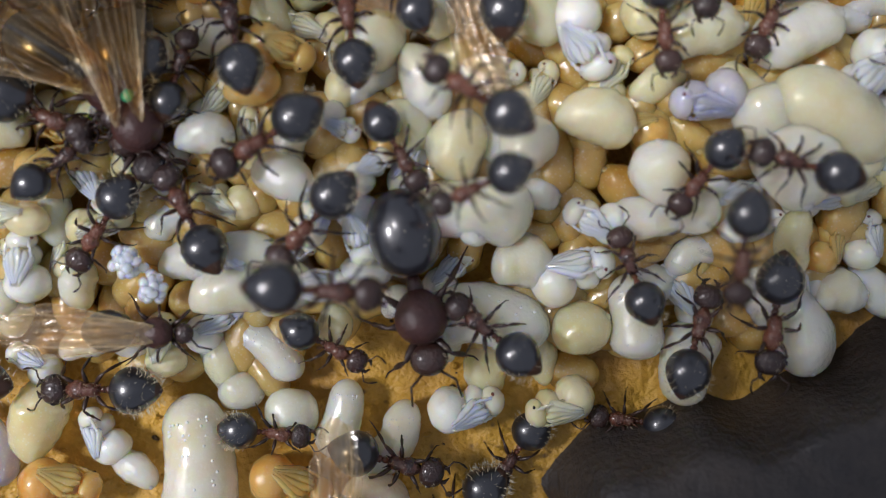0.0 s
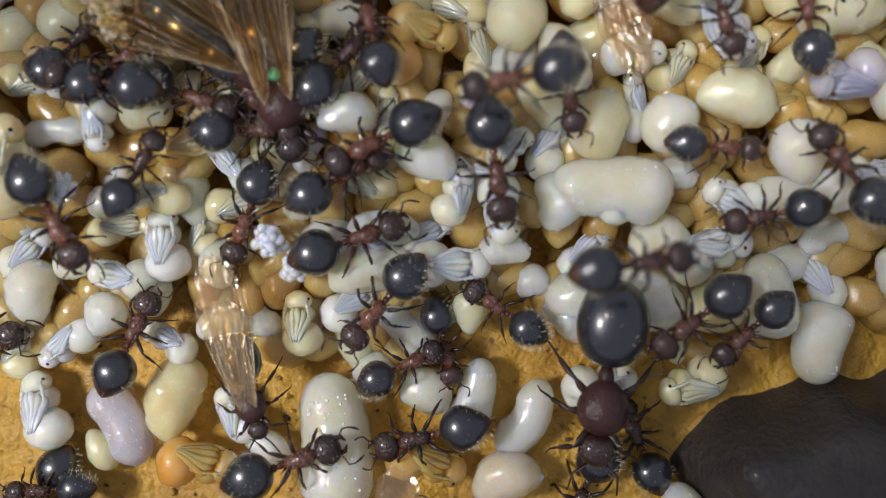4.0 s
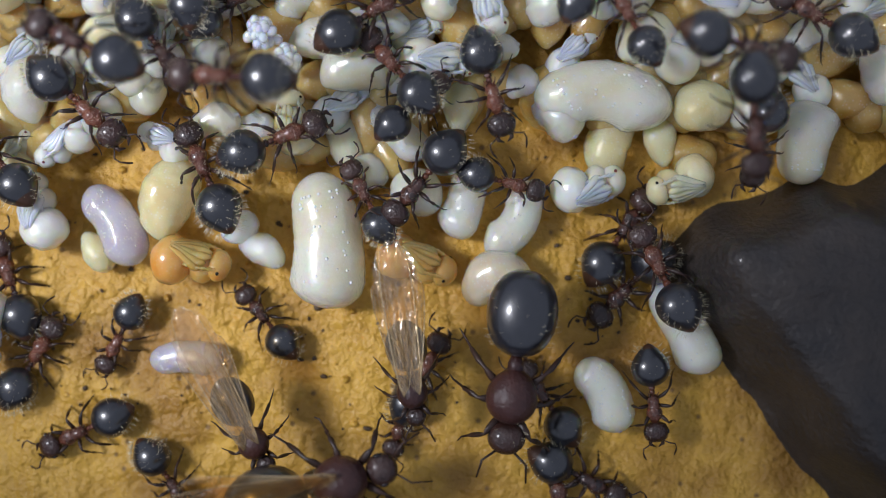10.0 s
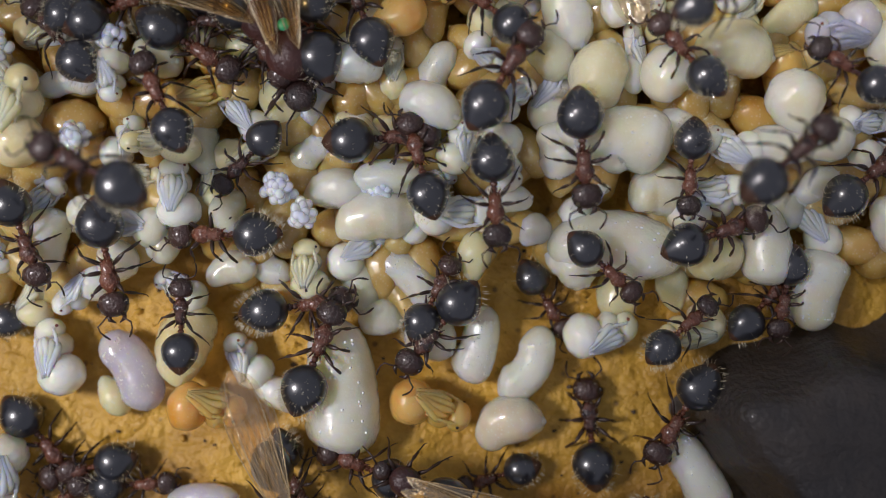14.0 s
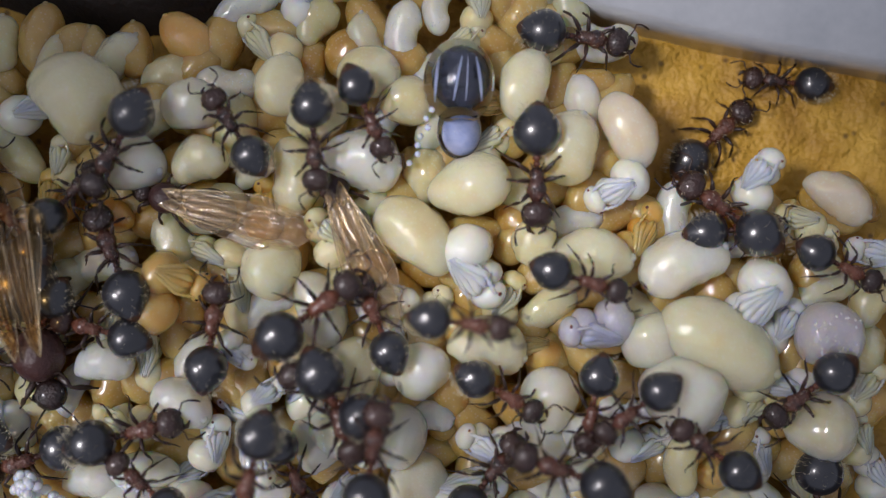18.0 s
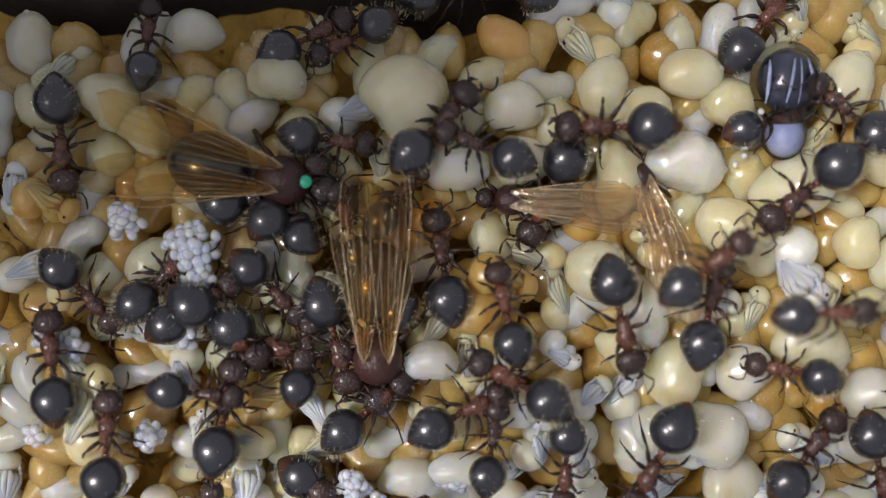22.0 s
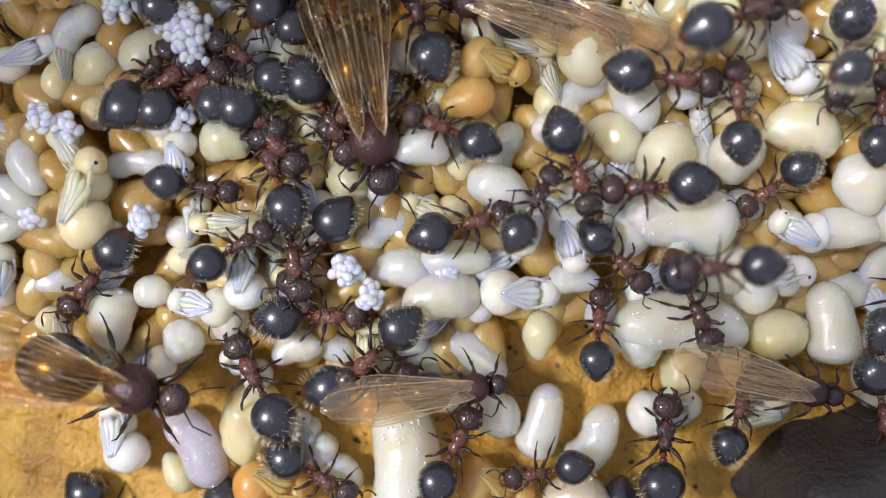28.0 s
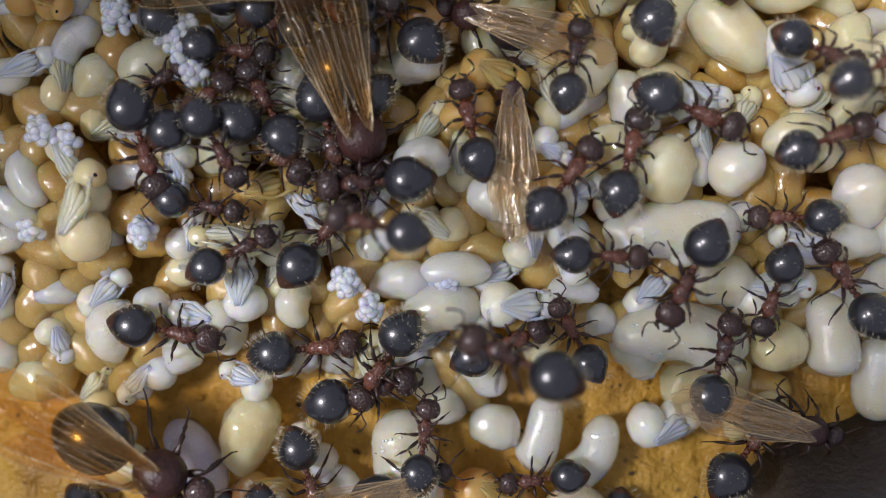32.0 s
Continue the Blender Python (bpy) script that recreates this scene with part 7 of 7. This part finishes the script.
    stroll(58, [(0, 22.67, 9.67, 4.27, 180), (2, 22.67, 9.67, 4.27, 180), (15, 19.24, 9.64, 4.40, 138), (16, 19.28, 10.68, 4.39, 138), (17.5, 19.82, 12.47, 2.92, 139), (18, 19.46, 12.50, 2.92, 144), (19, 18.33, 12.43, 2.92, 155), (20, 16.55, 12.78, 3.91, 152), (20.5, 17.91, 12.76, 3.89, 76), (21, 19.18, 12.74, 3.88, 0), (32, 19.10, 12.54, 3.88, 0)])
    stroll(59, [(0, 2.55, 15.05, 3.65, 111), (17.5, 2.55, 15.05, 3.65, 111), (19, 0.25, 16.88, 3.67, 160), (19.5, 0.49, 17.60, 3.99, 103), (20, 0.52, 18.61, 2.92, 45), (21, 2.27, 18.24, 4.49, -8), (22, 2.49, 21.04, 2.00, 27), (23, 2.49, 23.92, 0.27, 90), (32, 2.49, 23.92, 0.27, 90)])
    stroll(60, [(0, 6.10, 15.51, 4.09, -88), (17.5, 6.11, 15.55, 4.09, -88), (18, 4.96, 14.59, 4.23, -87), (19, 2.45, 12.82, 3.06, -85), (20, 2.37, 12.81, 3.06, -79), (20.5, 1.48, 13.62, 3.46, -132), (21, 0.58, 14.44, 3.86, -185), (22, -1.16, 14.74, 4.02, -202), (23, -3.55, 15.05, 4.43, -195), (24.5, -3.21, 14.29, 4.27, -186), (26.5, -2.95, 13.07, 4.27, -145), (32, -2.95, 13.04, 4.27, -145)])
    stroll(61, [(0, 11.68, 14.45, 3.76, -79), (17.5, 11.68, 14.45, 3.76, -79), (18, 12.72, 13.58, 3.69, -90), (19, 12.61, 12.40, 3.92, -111), (20, 12.55, 12.51, 3.41, -104), (21, 11.54, 12.68, 3.57, -131), (22, 10.20, 12.96, 4.18, -141), (23, 8.67, 12.31, 4.30, -141), (24, 7.57, 12.46, 4.18, -161), (24.5, 7.31, 12.22, 4.12, -171), (25.5, 7.41, 12.15, 5.21, -236), (26.5, 7.51, 12.08, 6.30, -302), (27, 8.03, 11.86, 6.30, -312), (29, 8.01, 10.56, 6.30, -354), (29.5, 8.01, 12.69, 5.03, -312), (30, 8.01, 14.82, 3.77, -270), (32, 8.01, 14.82, 3.77, -270)])
    stroll(62, [(0, 22.00, 18.09, 0.27, 170), (17.5, 22.00, 18.09, 0.27, 170), (18, 22.49, 17.52, 0.27, 173), (19, 20.04, 18.34, 0.27, 180), (20, 16.82, 17.83, 2.12, 166), (32, 16.82, 17.83, 2.12, 166)])
    stroll(63, [(0, 15.11, 18.83, 2.80, 9), (17.5, 15.11, 18.83, 2.80, 9), (18, 14.51, 18.66, 2.77, -8), (19, 13.16, 18.85, 2.72, -43), (19.33, 12.75, 19.14, 2.64, 17), (19.67, 12.33, 19.44, 2.55, 76), (20, 11.92, 19.73, 2.47, 135), (21, 12.55, 18.49, 3.63, 186), (22, 11.83, 16.06, 3.75, 141), (22.5, 13.79, 15.96, 4.40, 71), (23, 16.40, 16.03, 3.73, 0), (32, 16.40, 15.92, 3.73, 0)])
    stroll(64, [(0, 19.88, 15.53, 0.27, 52), (17.5, 19.88, 15.53, 0.27, 52), (19, 20.62, 15.24, 0.41, 16), (19.5, 19.08, 15.19, 1.72, 89), (20, 17.23, 15.04, 3.84, 162), (22, 14.59, 15.02, 4.08, 161), (23, 13.30, 15.02, 4.16, 160), (24, 11.99, 14.97, 4.32, 159), (24.5, 11.60, 15.06, 3.77, 159), (26, 11.92, 12.52, 4.14, 128), (26.5, 12.21, 11.75, 3.84, 117), (27.25, 12.09, 10.78, 4.06, 189), (28, 12.06, 9.84, 4.08, 261), (28.5, 11.23, 9.74, 4.12, 192), (29, 10.19, 9.54, 4.67, 124), (30, 5.87, 11.32, 3.87, 163), (31, 4.75, 12.98, 4.24, 111), (32, 4.76, 12.98, 4.24, 111)])
    stroll(65, [(0, 24.22, 10.23, 3.04, -58), (17.5, 24.22, 10.23, 3.04, -58), (18.25, 23.33, 10.45, 3.54, 3), (19, 22.45, 10.67, 4.05, 63), (32, 22.45, 10.67, 4.05, 63)])
    stroll(66, [(0, 2.62, 23.11, 0.27, -90), (19, 2.62, 23.11, 0.27, -90), (19.5, 2.62, 20.69, 2.36, -26), (20, 2.62, 18.28, 4.45, 38), (20.33, 2.73, 17.84, 4.47, 94), (20.67, 2.84, 17.40, 4.49, 150), (21, 2.96, 16.96, 4.51, 207), (22, 3.38, 15.34, 4.08, 180), (23, 2.65, 15.93, 4.13, 185), (24, 2.51, 16.17, 4.36, 140), (24.5, 2.63, 16.66, 4.47, 117), (26.5, 2.56, 14.73, 4.04, 127), (32, 2.57, 14.69, 4.04, 127)])
    stroll(67, [(0, -0.57, 23.11, 0.27, -90), (19, -0.57, 23.11, 0.27, -90), (19.5, -0.57, 21.66, 2.00, -37), (20, -0.57, 20.21, 2.00, 16), (21, -2.99, 20.77, 2.00, 18), (22, -1.78, 20.61, 2.00, 9), (23, -0.40, 18.82, 2.92, -5), (32, -0.40, 18.82, 2.92, -5)])
    stroll(68, [(0, -12.29, 13.38, 3.04, 0), (19, -12.29, 13.38, 3.04, 0), (19.5, -10.09, 13.38, 3.04, -55), (20, -7.90, 13.38, 3.04, -110), (21, -7.90, 13.38, 3.04, -110), (21.5, -7.05, 14.18, 3.04, -58), (22, -6.19, 14.97, 3.04, -7), (23, -6.19, 14.97, 3.04, -7), (24, -6.61, 15.39, 3.04, 19), (24.5, -6.70, 15.98, 3.04, 32), (26.5, -9.85, 11.32, 3.04, -2), (27.25, -9.56, 10.73, 3.04, 72), (28, -9.27, 10.13, 3.04, 146), (29, -10.43, 11.18, 3.04, 142), (30, -11.33, 11.38, 3.04, 156), (30.5, -10.24, 11.26, 3.04, 80), (31, -9.14, 11.15, 3.04, 4), (32, -9.60, 10.83, 3.04, -7)])
    stroll(69, [(0, 8.83, 23.11, 0.27, -90), (19, 8.83, 23.11, 0.27, -90), (19.5, 8.83, 20.93, 1.54, -12), (20, 8.71, 18.55, 3.72, 67), (21, 8.83, 22.45, 0.27, 90), (22, 9.52, 19.54, 2.57, 51), (23, 9.23, 18.93, 2.80, 17), (32, 9.23, 18.93, 2.80, 17)])
    stroll(70, [(0, -2.99, 23.22, 0.27, -90), (20, -2.99, 23.22, 0.27, -90), (21, -2.99, 18.61, 2.92, -162), (22, -5.86, 18.61, 2.80, -153), (23, -4.48, 19.65, 2.24, -153), (32, -4.48, 19.65, 2.24, -153)])
    stroll(71, [(0, -6.61, 23.22, 0.27, -90), (20, -6.61, 23.22, 0.27, -90), (20.5, -6.61, 21.01, 2.00, -32), (21, -6.61, 18.80, 2.80, 27), (22, -7.00, 18.87, 2.80, 27), (23, -7.89, 18.85, 2.94, -4), (32, -7.89, 18.85, 2.94, -4)])
    stroll(72, [(0, -16.11, 14.84, 3.04, -86), (22, -16.11, 14.84, 3.04, -86), (23, -16.01, 15.59, 3.07, -77), (23.5, -15.33, 16.66, 3.86, -21), (24, -16.01, 18.28, 2.00, 34), (24.5, -16.01, 19.63, 2.00, 90), (32, -16.01, 19.63, 2.00, 90)])
    stroll(73, [(0, -13.08, 23.27, 0.27, -90), (21, -13.08, 23.27, 0.27, -90), (21.33, -13.08, 21.78, 2.00, -32), (21.67, -13.08, 20.29, 2.00, 27), (22, -13.08, 18.79, 2.80, 85), (23, -12.95, 19.09, 2.80, 86), (32, -12.95, 19.09, 2.80, 86)])
    stroll(74, [(0, -19.05, 7.22, 0.27, 0), (14, -19.05, 7.22, 0.27, 0), (18, -17.61, 7.22, 2.02, 48), (22, -16.17, 7.22, 3.77, 96), (23, -17.67, 7.66, 2.58, 117), (23.75, -16.17, 7.06, 3.57, 70), (24.5, -14.97, 6.40, 3.84, 23), (25, -15.47, 5.82, 3.71, 32), (26.5, -18.15, 3.90, 0.27, 58), (27.75, -19.29, 2.77, 0.27, 106), (29, -20.44, 1.65, 0.27, 153), (32, -20.44, 1.65, 0.27, 153)])
    stroll(75, [(0, -18.55, 5.41, 2.03, 0), (21, -18.55, 5.41, 2.03, 0), (22, -4.80, 5.41, 2.97, 39), (22.5, -4.50, 6.14, 3.01, 108), (23, -4.15, 7.04, 4.08, 176), (24, -4.23, 6.86, 3.92, 160), (24.5, -4.21, 7.02, 3.92, 152), (26.5, -7.94, 9.10, 3.04, 123), (28, -8.23, 6.10, 3.02, 111), (29, -7.34, 7.27, 3.04, 93), (30, -7.26, 7.60, 3.04, 94), (31, -9.06, 7.21, 3.63, 172), (32, -8.50, 9.01, 3.04, 118)])
    stroll(76, [(0, -18.55, 4.25, 1.87, 0), (21, -18.55, 4.25, 1.87, 0), (21.5, -9.37, 4.40, 3.46, 40), (22, -0.57, 4.30, 3.78, 81), (22.33, -0.57, 3.20, 3.40, 24), (22.67, -0.58, 2.19, 3.37, -33), (23, -0.56, 1.03, 2.85, -90), (23.75, -0.31, 0.91, 3.23, -18), (24.5, -0.02, 0.59, 2.97, 53), (26.5, 0.13, 3.88, 3.73, 86), (27, 0.59, 3.89, 3.77, 77), (28, 1.20, 4.86, 4.16, 60), (29, 1.88, 5.91, 4.07, 61), (30, 1.29, 8.99, 3.80, 129), (31, 2.43, 8.73, 3.93, 73), (32, 2.57, 10.37, 3.95, 79)])
    stroll(77, [(0, -19.52, 13.04, 0.27, 141), (28, -19.52, 13.04, 0.27, 141), (32, -19.52, 13.04, 0.27, 141)])
    stroll(78, [(0, -5.77, 11.97, 3.04, 114), (3, -6.07, 11.85, 3.04, 114), (7, -5.80, 11.74, 3.04, 116), (11, -5.90, 12.05, 3.04, 117), (15, -6.05, 11.97, 3.04, 120), (19, -6.07, 12.05, 3.04, 130), (22, -5.79, 12.04, 3.04, 111), (24.5, -5.83, 12.04, 3.04, 122), (28, -5.96, 11.64, 3.04, 115), (32, -5.89, 12.05, 3.04, 130)])
    stroll(79, [(0, -5.40, 8.41, 3.04, -122), (3, -5.34, 8.24, 3.04, -131), (7, -5.14, 8.38, 3.04, -141), (11, -5.46, 8.41, 3.04, -132), (15, -5.09, 7.99, 3.04, -131), (19, -5.11, 8.10, 3.04, -117), (22, -5.02, 8.01, 3.04, -143), (24.5, -5.20, 8.46, 3.04, -133), (28, -5.36, 8.20, 3.04, -143), (32, -5.36, 8.21, 3.04, -130)])
    stroll(80, [(0, -5.89, 7.90, 3.04, -73), (3, -6.33, 7.84, 3.04, -54), (7, -6.04, 7.58, 3.04, -57), (11, -6.07, 7.72, 3.04, -70), (15, -6.16, 7.62, 3.04, -54), (19, -5.88, 7.90, 3.04, -59), (22, -6.15, 7.56, 3.04, -73), (24.5, -6.36, 7.66, 3.04, -65), (28, -6.18, 7.87, 3.04, -60), (32, -6.09, 7.54, 3.04, -74)])
    stroll(81, [(0, -8.53, 12.19, 3.04, 131), (3, -8.35, 12.23, 3.04, 123), (7, -8.64, 12.34, 3.04, 128), (11, -8.53, 12.41, 3.04, 134), (15, -8.23, 12.16, 3.04, 139), (19, -8.57, 12.23, 3.04, 145), (22, -8.39, 12.29, 3.04, 140), (24.5, -8.62, 12.30, 3.04, 138), (28, -8.50, 11.93, 3.04, 145), (32, -8.41, 12.28, 3.04, 146)])
    stroll(82, [(0, -7.97, 13.16, 3.04, 52), (3, -8.01, 13.14, 3.04, 52), (7, -7.63, 13.51, 3.04, 62), (11, -7.97, 13.38, 3.04, 48), (15, -8.00, 13.16, 3.04, 46), (19, -7.62, 13.52, 3.04, 63), (22, -7.69, 13.20, 3.04, 49), (24.5, -7.77, 13.47, 3.04, 64), (28, -7.65, 13.15, 3.04, 57), (32, -7.75, 13.36, 3.04, 45)])
    stroll(83, [(0, -8.37, 7.53, 3.04, -23), (3, -8.21, 7.52, 3.04, -19), (7, -8.51, 7.23, 3.52, -19), (11, -8.36, 7.60, 3.04, -42), (15, -8.45, 7.28, 3.04, -30), (19, -8.39, 7.16, 3.04, -39), (22, -8.54, 7.61, 3.04, -24), (24.5, -8.60, 7.55, 3.04, -41), (28, -8.37, 7.22, 3.04, -45), (32, -8.25, 7.26, 3.04, -39)])
    stroll(84, [(0, -3.76, 13.30, 3.22, 45), (3, -4.07, 12.94, 3.08, 50), (7, -3.96, 13.32, 3.08, 41), (11, -3.81, 13.08, 3.08, 53), (15, -3.83, 13.15, 3.08, 46), (19, -3.86, 13.04, 3.08, 47), (22, -3.80, 13.07, 3.08, 53), (24.5, -3.85, 13.34, 3.23, 40), (28, -4.15, 13.34, 3.08, 54), (32, -3.98, 12.99, 3.08, 37)])
    stroll(85, [(0, -8.93, 12.15, 3.04, -27), (3, -9.06, 12.34, 3.04, -35), (7, -9.06, 12.33, 3.04, -44), (11, -8.87, 12.11, 3.04, -42), (15, -8.88, 12.49, 3.04, -41), (19, -8.98, 12.39, 3.04, -18), (22, -8.80, 12.27, 3.04, -18), (24.5, -9.07, 12.50, 3.04, -37), (28, -9.02, 12.13, 3.04, -36), (32, -8.68, 12.16, 3.04, -29)])
    stroll(86, [(0, -11.11, 9.16, 3.06, 26), (3, -10.87, 8.72, 3.06, 30), (7, -10.73, 8.78, 3.06, 41), (11, -11.00, 8.90, 3.06, 37), (15, -11.13, 9.09, 3.06, 25), (19, -11.11, 8.69, 3.06, 30), (22, -11.02, 9.13, 3.06, 33), (24.5, -11.17, 8.81, 3.06, 51), (28, -11.19, 8.99, 3.06, 33), (32, -10.90, 8.85, 3.06, 42)])
    stroll(87, [(0, -12.58, 9.64, 3.04, 35), (3, -12.38, 9.46, 3.04, 45), (7, -12.36, 9.50, 3.04, 47), (11, -12.50, 9.48, 3.04, 42), (15, -12.46, 9.68, 3.04, 51), (19, -12.73, 9.58, 3.04, 34), (22, -12.56, 9.92, 3.04, 48), (24.5, -12.42, 9.65, 3.04, 52), (28, -12.76, 9.60, 3.04, 50), (32, -12.45, 9.67, 3.04, 33)])
    carry(queen("queen_ant", "dealate queen ant with a huge black abdomen among the workers"), [(0, 4.82, 0.49, 2.60, -79), (1, 3.90, -0.60, 2.60, -98), (2, 5.64, -1.92, 2.60, -61), (3.5, 6.33, -3.17, 2.60, -97), (6, 5.41, -5.81, 2.60, -93), (7, 5.24, -7.62, 2.60, -93), (8, 4.72, -8.76, 2.60, -118), (9, 3.47, -10.07, 2.60, -117), (10, 3.43, -10.72, 2.60, -97), (11, 3.01, -11.60, 2.60, -97), (12, 3.58, -11.48, 2.60, -93), (13, 4.45, -13.59, 2.60, -97), (32, 0.35, -13.13, 2.60, -104)])
    carry(winged("winged_queen", True, "winged queen ant with spread amber wings and a green paint dot", 0.16, True), [(0, -6.13, 8.59, 2.80, -32), (17.5, -6.13, 8.59, 2.80, -32), (19, -7.54, 13.26, 2.80, -34), (20, -9.21, 12.51, 2.80, -30), (21, -9.22, 12.26, 2.80, -20), (22, -8.18, 13.55, 2.80, -12), (23, -7.82, 13.32, 2.80, -11), (24.5, -7.54, 13.26, 2.80, -11), (26.5, -7.65, 13.27, 2.80, -12), (28, -7.51, 13.12, 2.80, -14), (32, -7.50, 12.93, 2.80, -14)])
    carry(winged("winged_queen", True, "winged queen ant with long amber wings and dark body"), [(0, -5.11, 7.27, 2.80, -77), (17.5, -5.11, 7.27, 2.80, -77), (19, -4.88, 7.39, 2.80, -76), (20, -4.70, 7.08, 2.80, -79), (21, -4.61, 6.72, 2.80, -83), (22, -4.68, 7.17, 2.80, -90), (23, -5.86, 7.34, 2.80, -79), (24.5, -5.79, 7.17, 2.80, -77), (26.5, -4.86, 7.40, 2.80, -86), (28, -4.58, 7.24, 2.80, -78), (29, -4.82, 7.50, 2.80, -84), (30, -5.14, 7.71, 2.80, -87), (31, -5.02, 7.90, 2.80, -86), (32, -5.02, 7.78, 2.80, -73)])
    carry(winged("winged_queen", True, "winged queen ant with long amber wings and dark body"), [(0, -15.66, -8.09, 3.40, 0), (5.5, -6.10, -10.47, 3.40, 0), (7, -0.91, -12.42, 3.40, 9), (8, 0.16, -12.17, 3.40, 15), (9, -2.28, -12.75, 3.40, 18), (10, -2.74, -13.60, 3.40, 15), (11, -5.09, -13.40, 3.40, -27), (12, -5.91, -13.84, 3.40, -73), (13, -6.73, -14.28, 3.40, -119), (15, -2.45, -12.12, 3.40, -180), (17.67, -6.64, -8.38, 3.40, -235), (20.33, -10.82, -4.63, 3.40, -291), (23, -15.01, -0.88, 3.40, -346), (24.5, -14.35, -0.11, 3.40, -356), (26.5, -14.34, -1.24, 3.40, -349), (28, -13.20, -1.75, 3.40, -376), (29, -12.98, -1.89, 3.40, -381), (30, -12.97, -2.47, 3.40, -390), (31, -13.23, -3.31, 3.40, -409), (32, -12.16, -4.34, 3.40, -388)])
    carry(winged("winged_male", False, "small winged male ant with long pale glassy wings", -0.03), [(0, -4.62, -0.09, 2.40, -2), (1, -4.80, -0.00, 2.40, -4), (2, -5.88, -1.02, 2.40, -14), (3.5, -5.94, -2.89, 2.40, -65), (6, -9.27, -5.73, 2.40, -90), (7, -9.44, -7.33, 2.40, -58), (8, -7.70, -9.50, 2.40, -54), (9, -5.88, -11.74, 2.40, -56), (10, -5.94, -12.40, 2.40, -63), (11, -6.88, -10.41, 2.40, -59), (13, -5.89, -9.52, 2.40, -72), (19.75, -3.98, -6.16, 2.40, -29), (26.5, -2.08, -2.80, 2.40, 14), (28, -1.00, -1.89, 2.40, 6), (29, -1.21, -1.31, 2.40, 66), (30, -1.21, -0.36, 2.40, 90), (31, -0.85, -0.48, 2.40, 40), (32, -2.97, -4.89, 2.40, 18)])
    carry(winged("winged_male", False, "small winged male ant with long pale glassy wings", -0.03), [(0, 1.89, -8.42, 2.40, -90), (6, -0.94, -11.28, 2.40, -79), (7, -0.19, -11.03, 2.40, -77), (8, 0.11, -11.46, 2.40, -77), (9, 0.09, -10.92, 2.40, -66), (10, -0.17, -10.55, 2.40, -82), (11, -1.30, -10.41, 2.40, -85), (12, -1.21, -8.35, 2.40, -87), (13, -0.50, -9.52, 2.40, -135), (14, -0.92, -8.33, 2.40, -202), (20.25, 4.97, -5.46, 2.40, -281), (26.5, 10.85, -2.59, 2.40, -360), (28, 11.41, -2.00, 2.40, -374), (32, 11.41, -3.01, 2.40, -374)])
    carry(winged("winged_male", False, "small winged male ant with long pale glassy wings", -0.03), [(0, -0.47, 12.90, 2.60, 163), (17.5, -0.47, 12.90, 2.60, 163), (19, -0.73, 12.72, 2.60, 172), (20, -0.21, 12.83, 2.60, 146), (21, -0.10, 13.40, 2.60, 135), (22, 0.17, 12.84, 2.60, 175), (23, 0.55, 12.70, 2.60, 159), (24.5, -0.68, 12.35, 2.60, 172), (26.5, -1.15, 12.38, 2.60, 164), (28, -1.11, 12.14, 2.60, 162), (32, -1.11, 12.14, 2.60, 162)])
    carry(winged("winged_male", False, "small winged male ant with long pale glassy wings", -0.03), [(0, 5.80, 13.31, 2.60, 108), (17.5, 5.80, 13.31, 2.60, 108), (19, 4.62, 13.03, 2.60, 129), (20, 5.04, 13.24, 2.60, 108), (21, 5.47, 13.92, 2.60, 117), (22, 4.82, 13.56, 2.60, 108), (23, 4.69, 13.32, 2.60, 129), (24.5, 3.01, 12.87, 2.60, 162), (26.5, 2.69, 12.48, 2.60, 162), (32, 0.45, 9.36, 2.60, 90)])


motions()
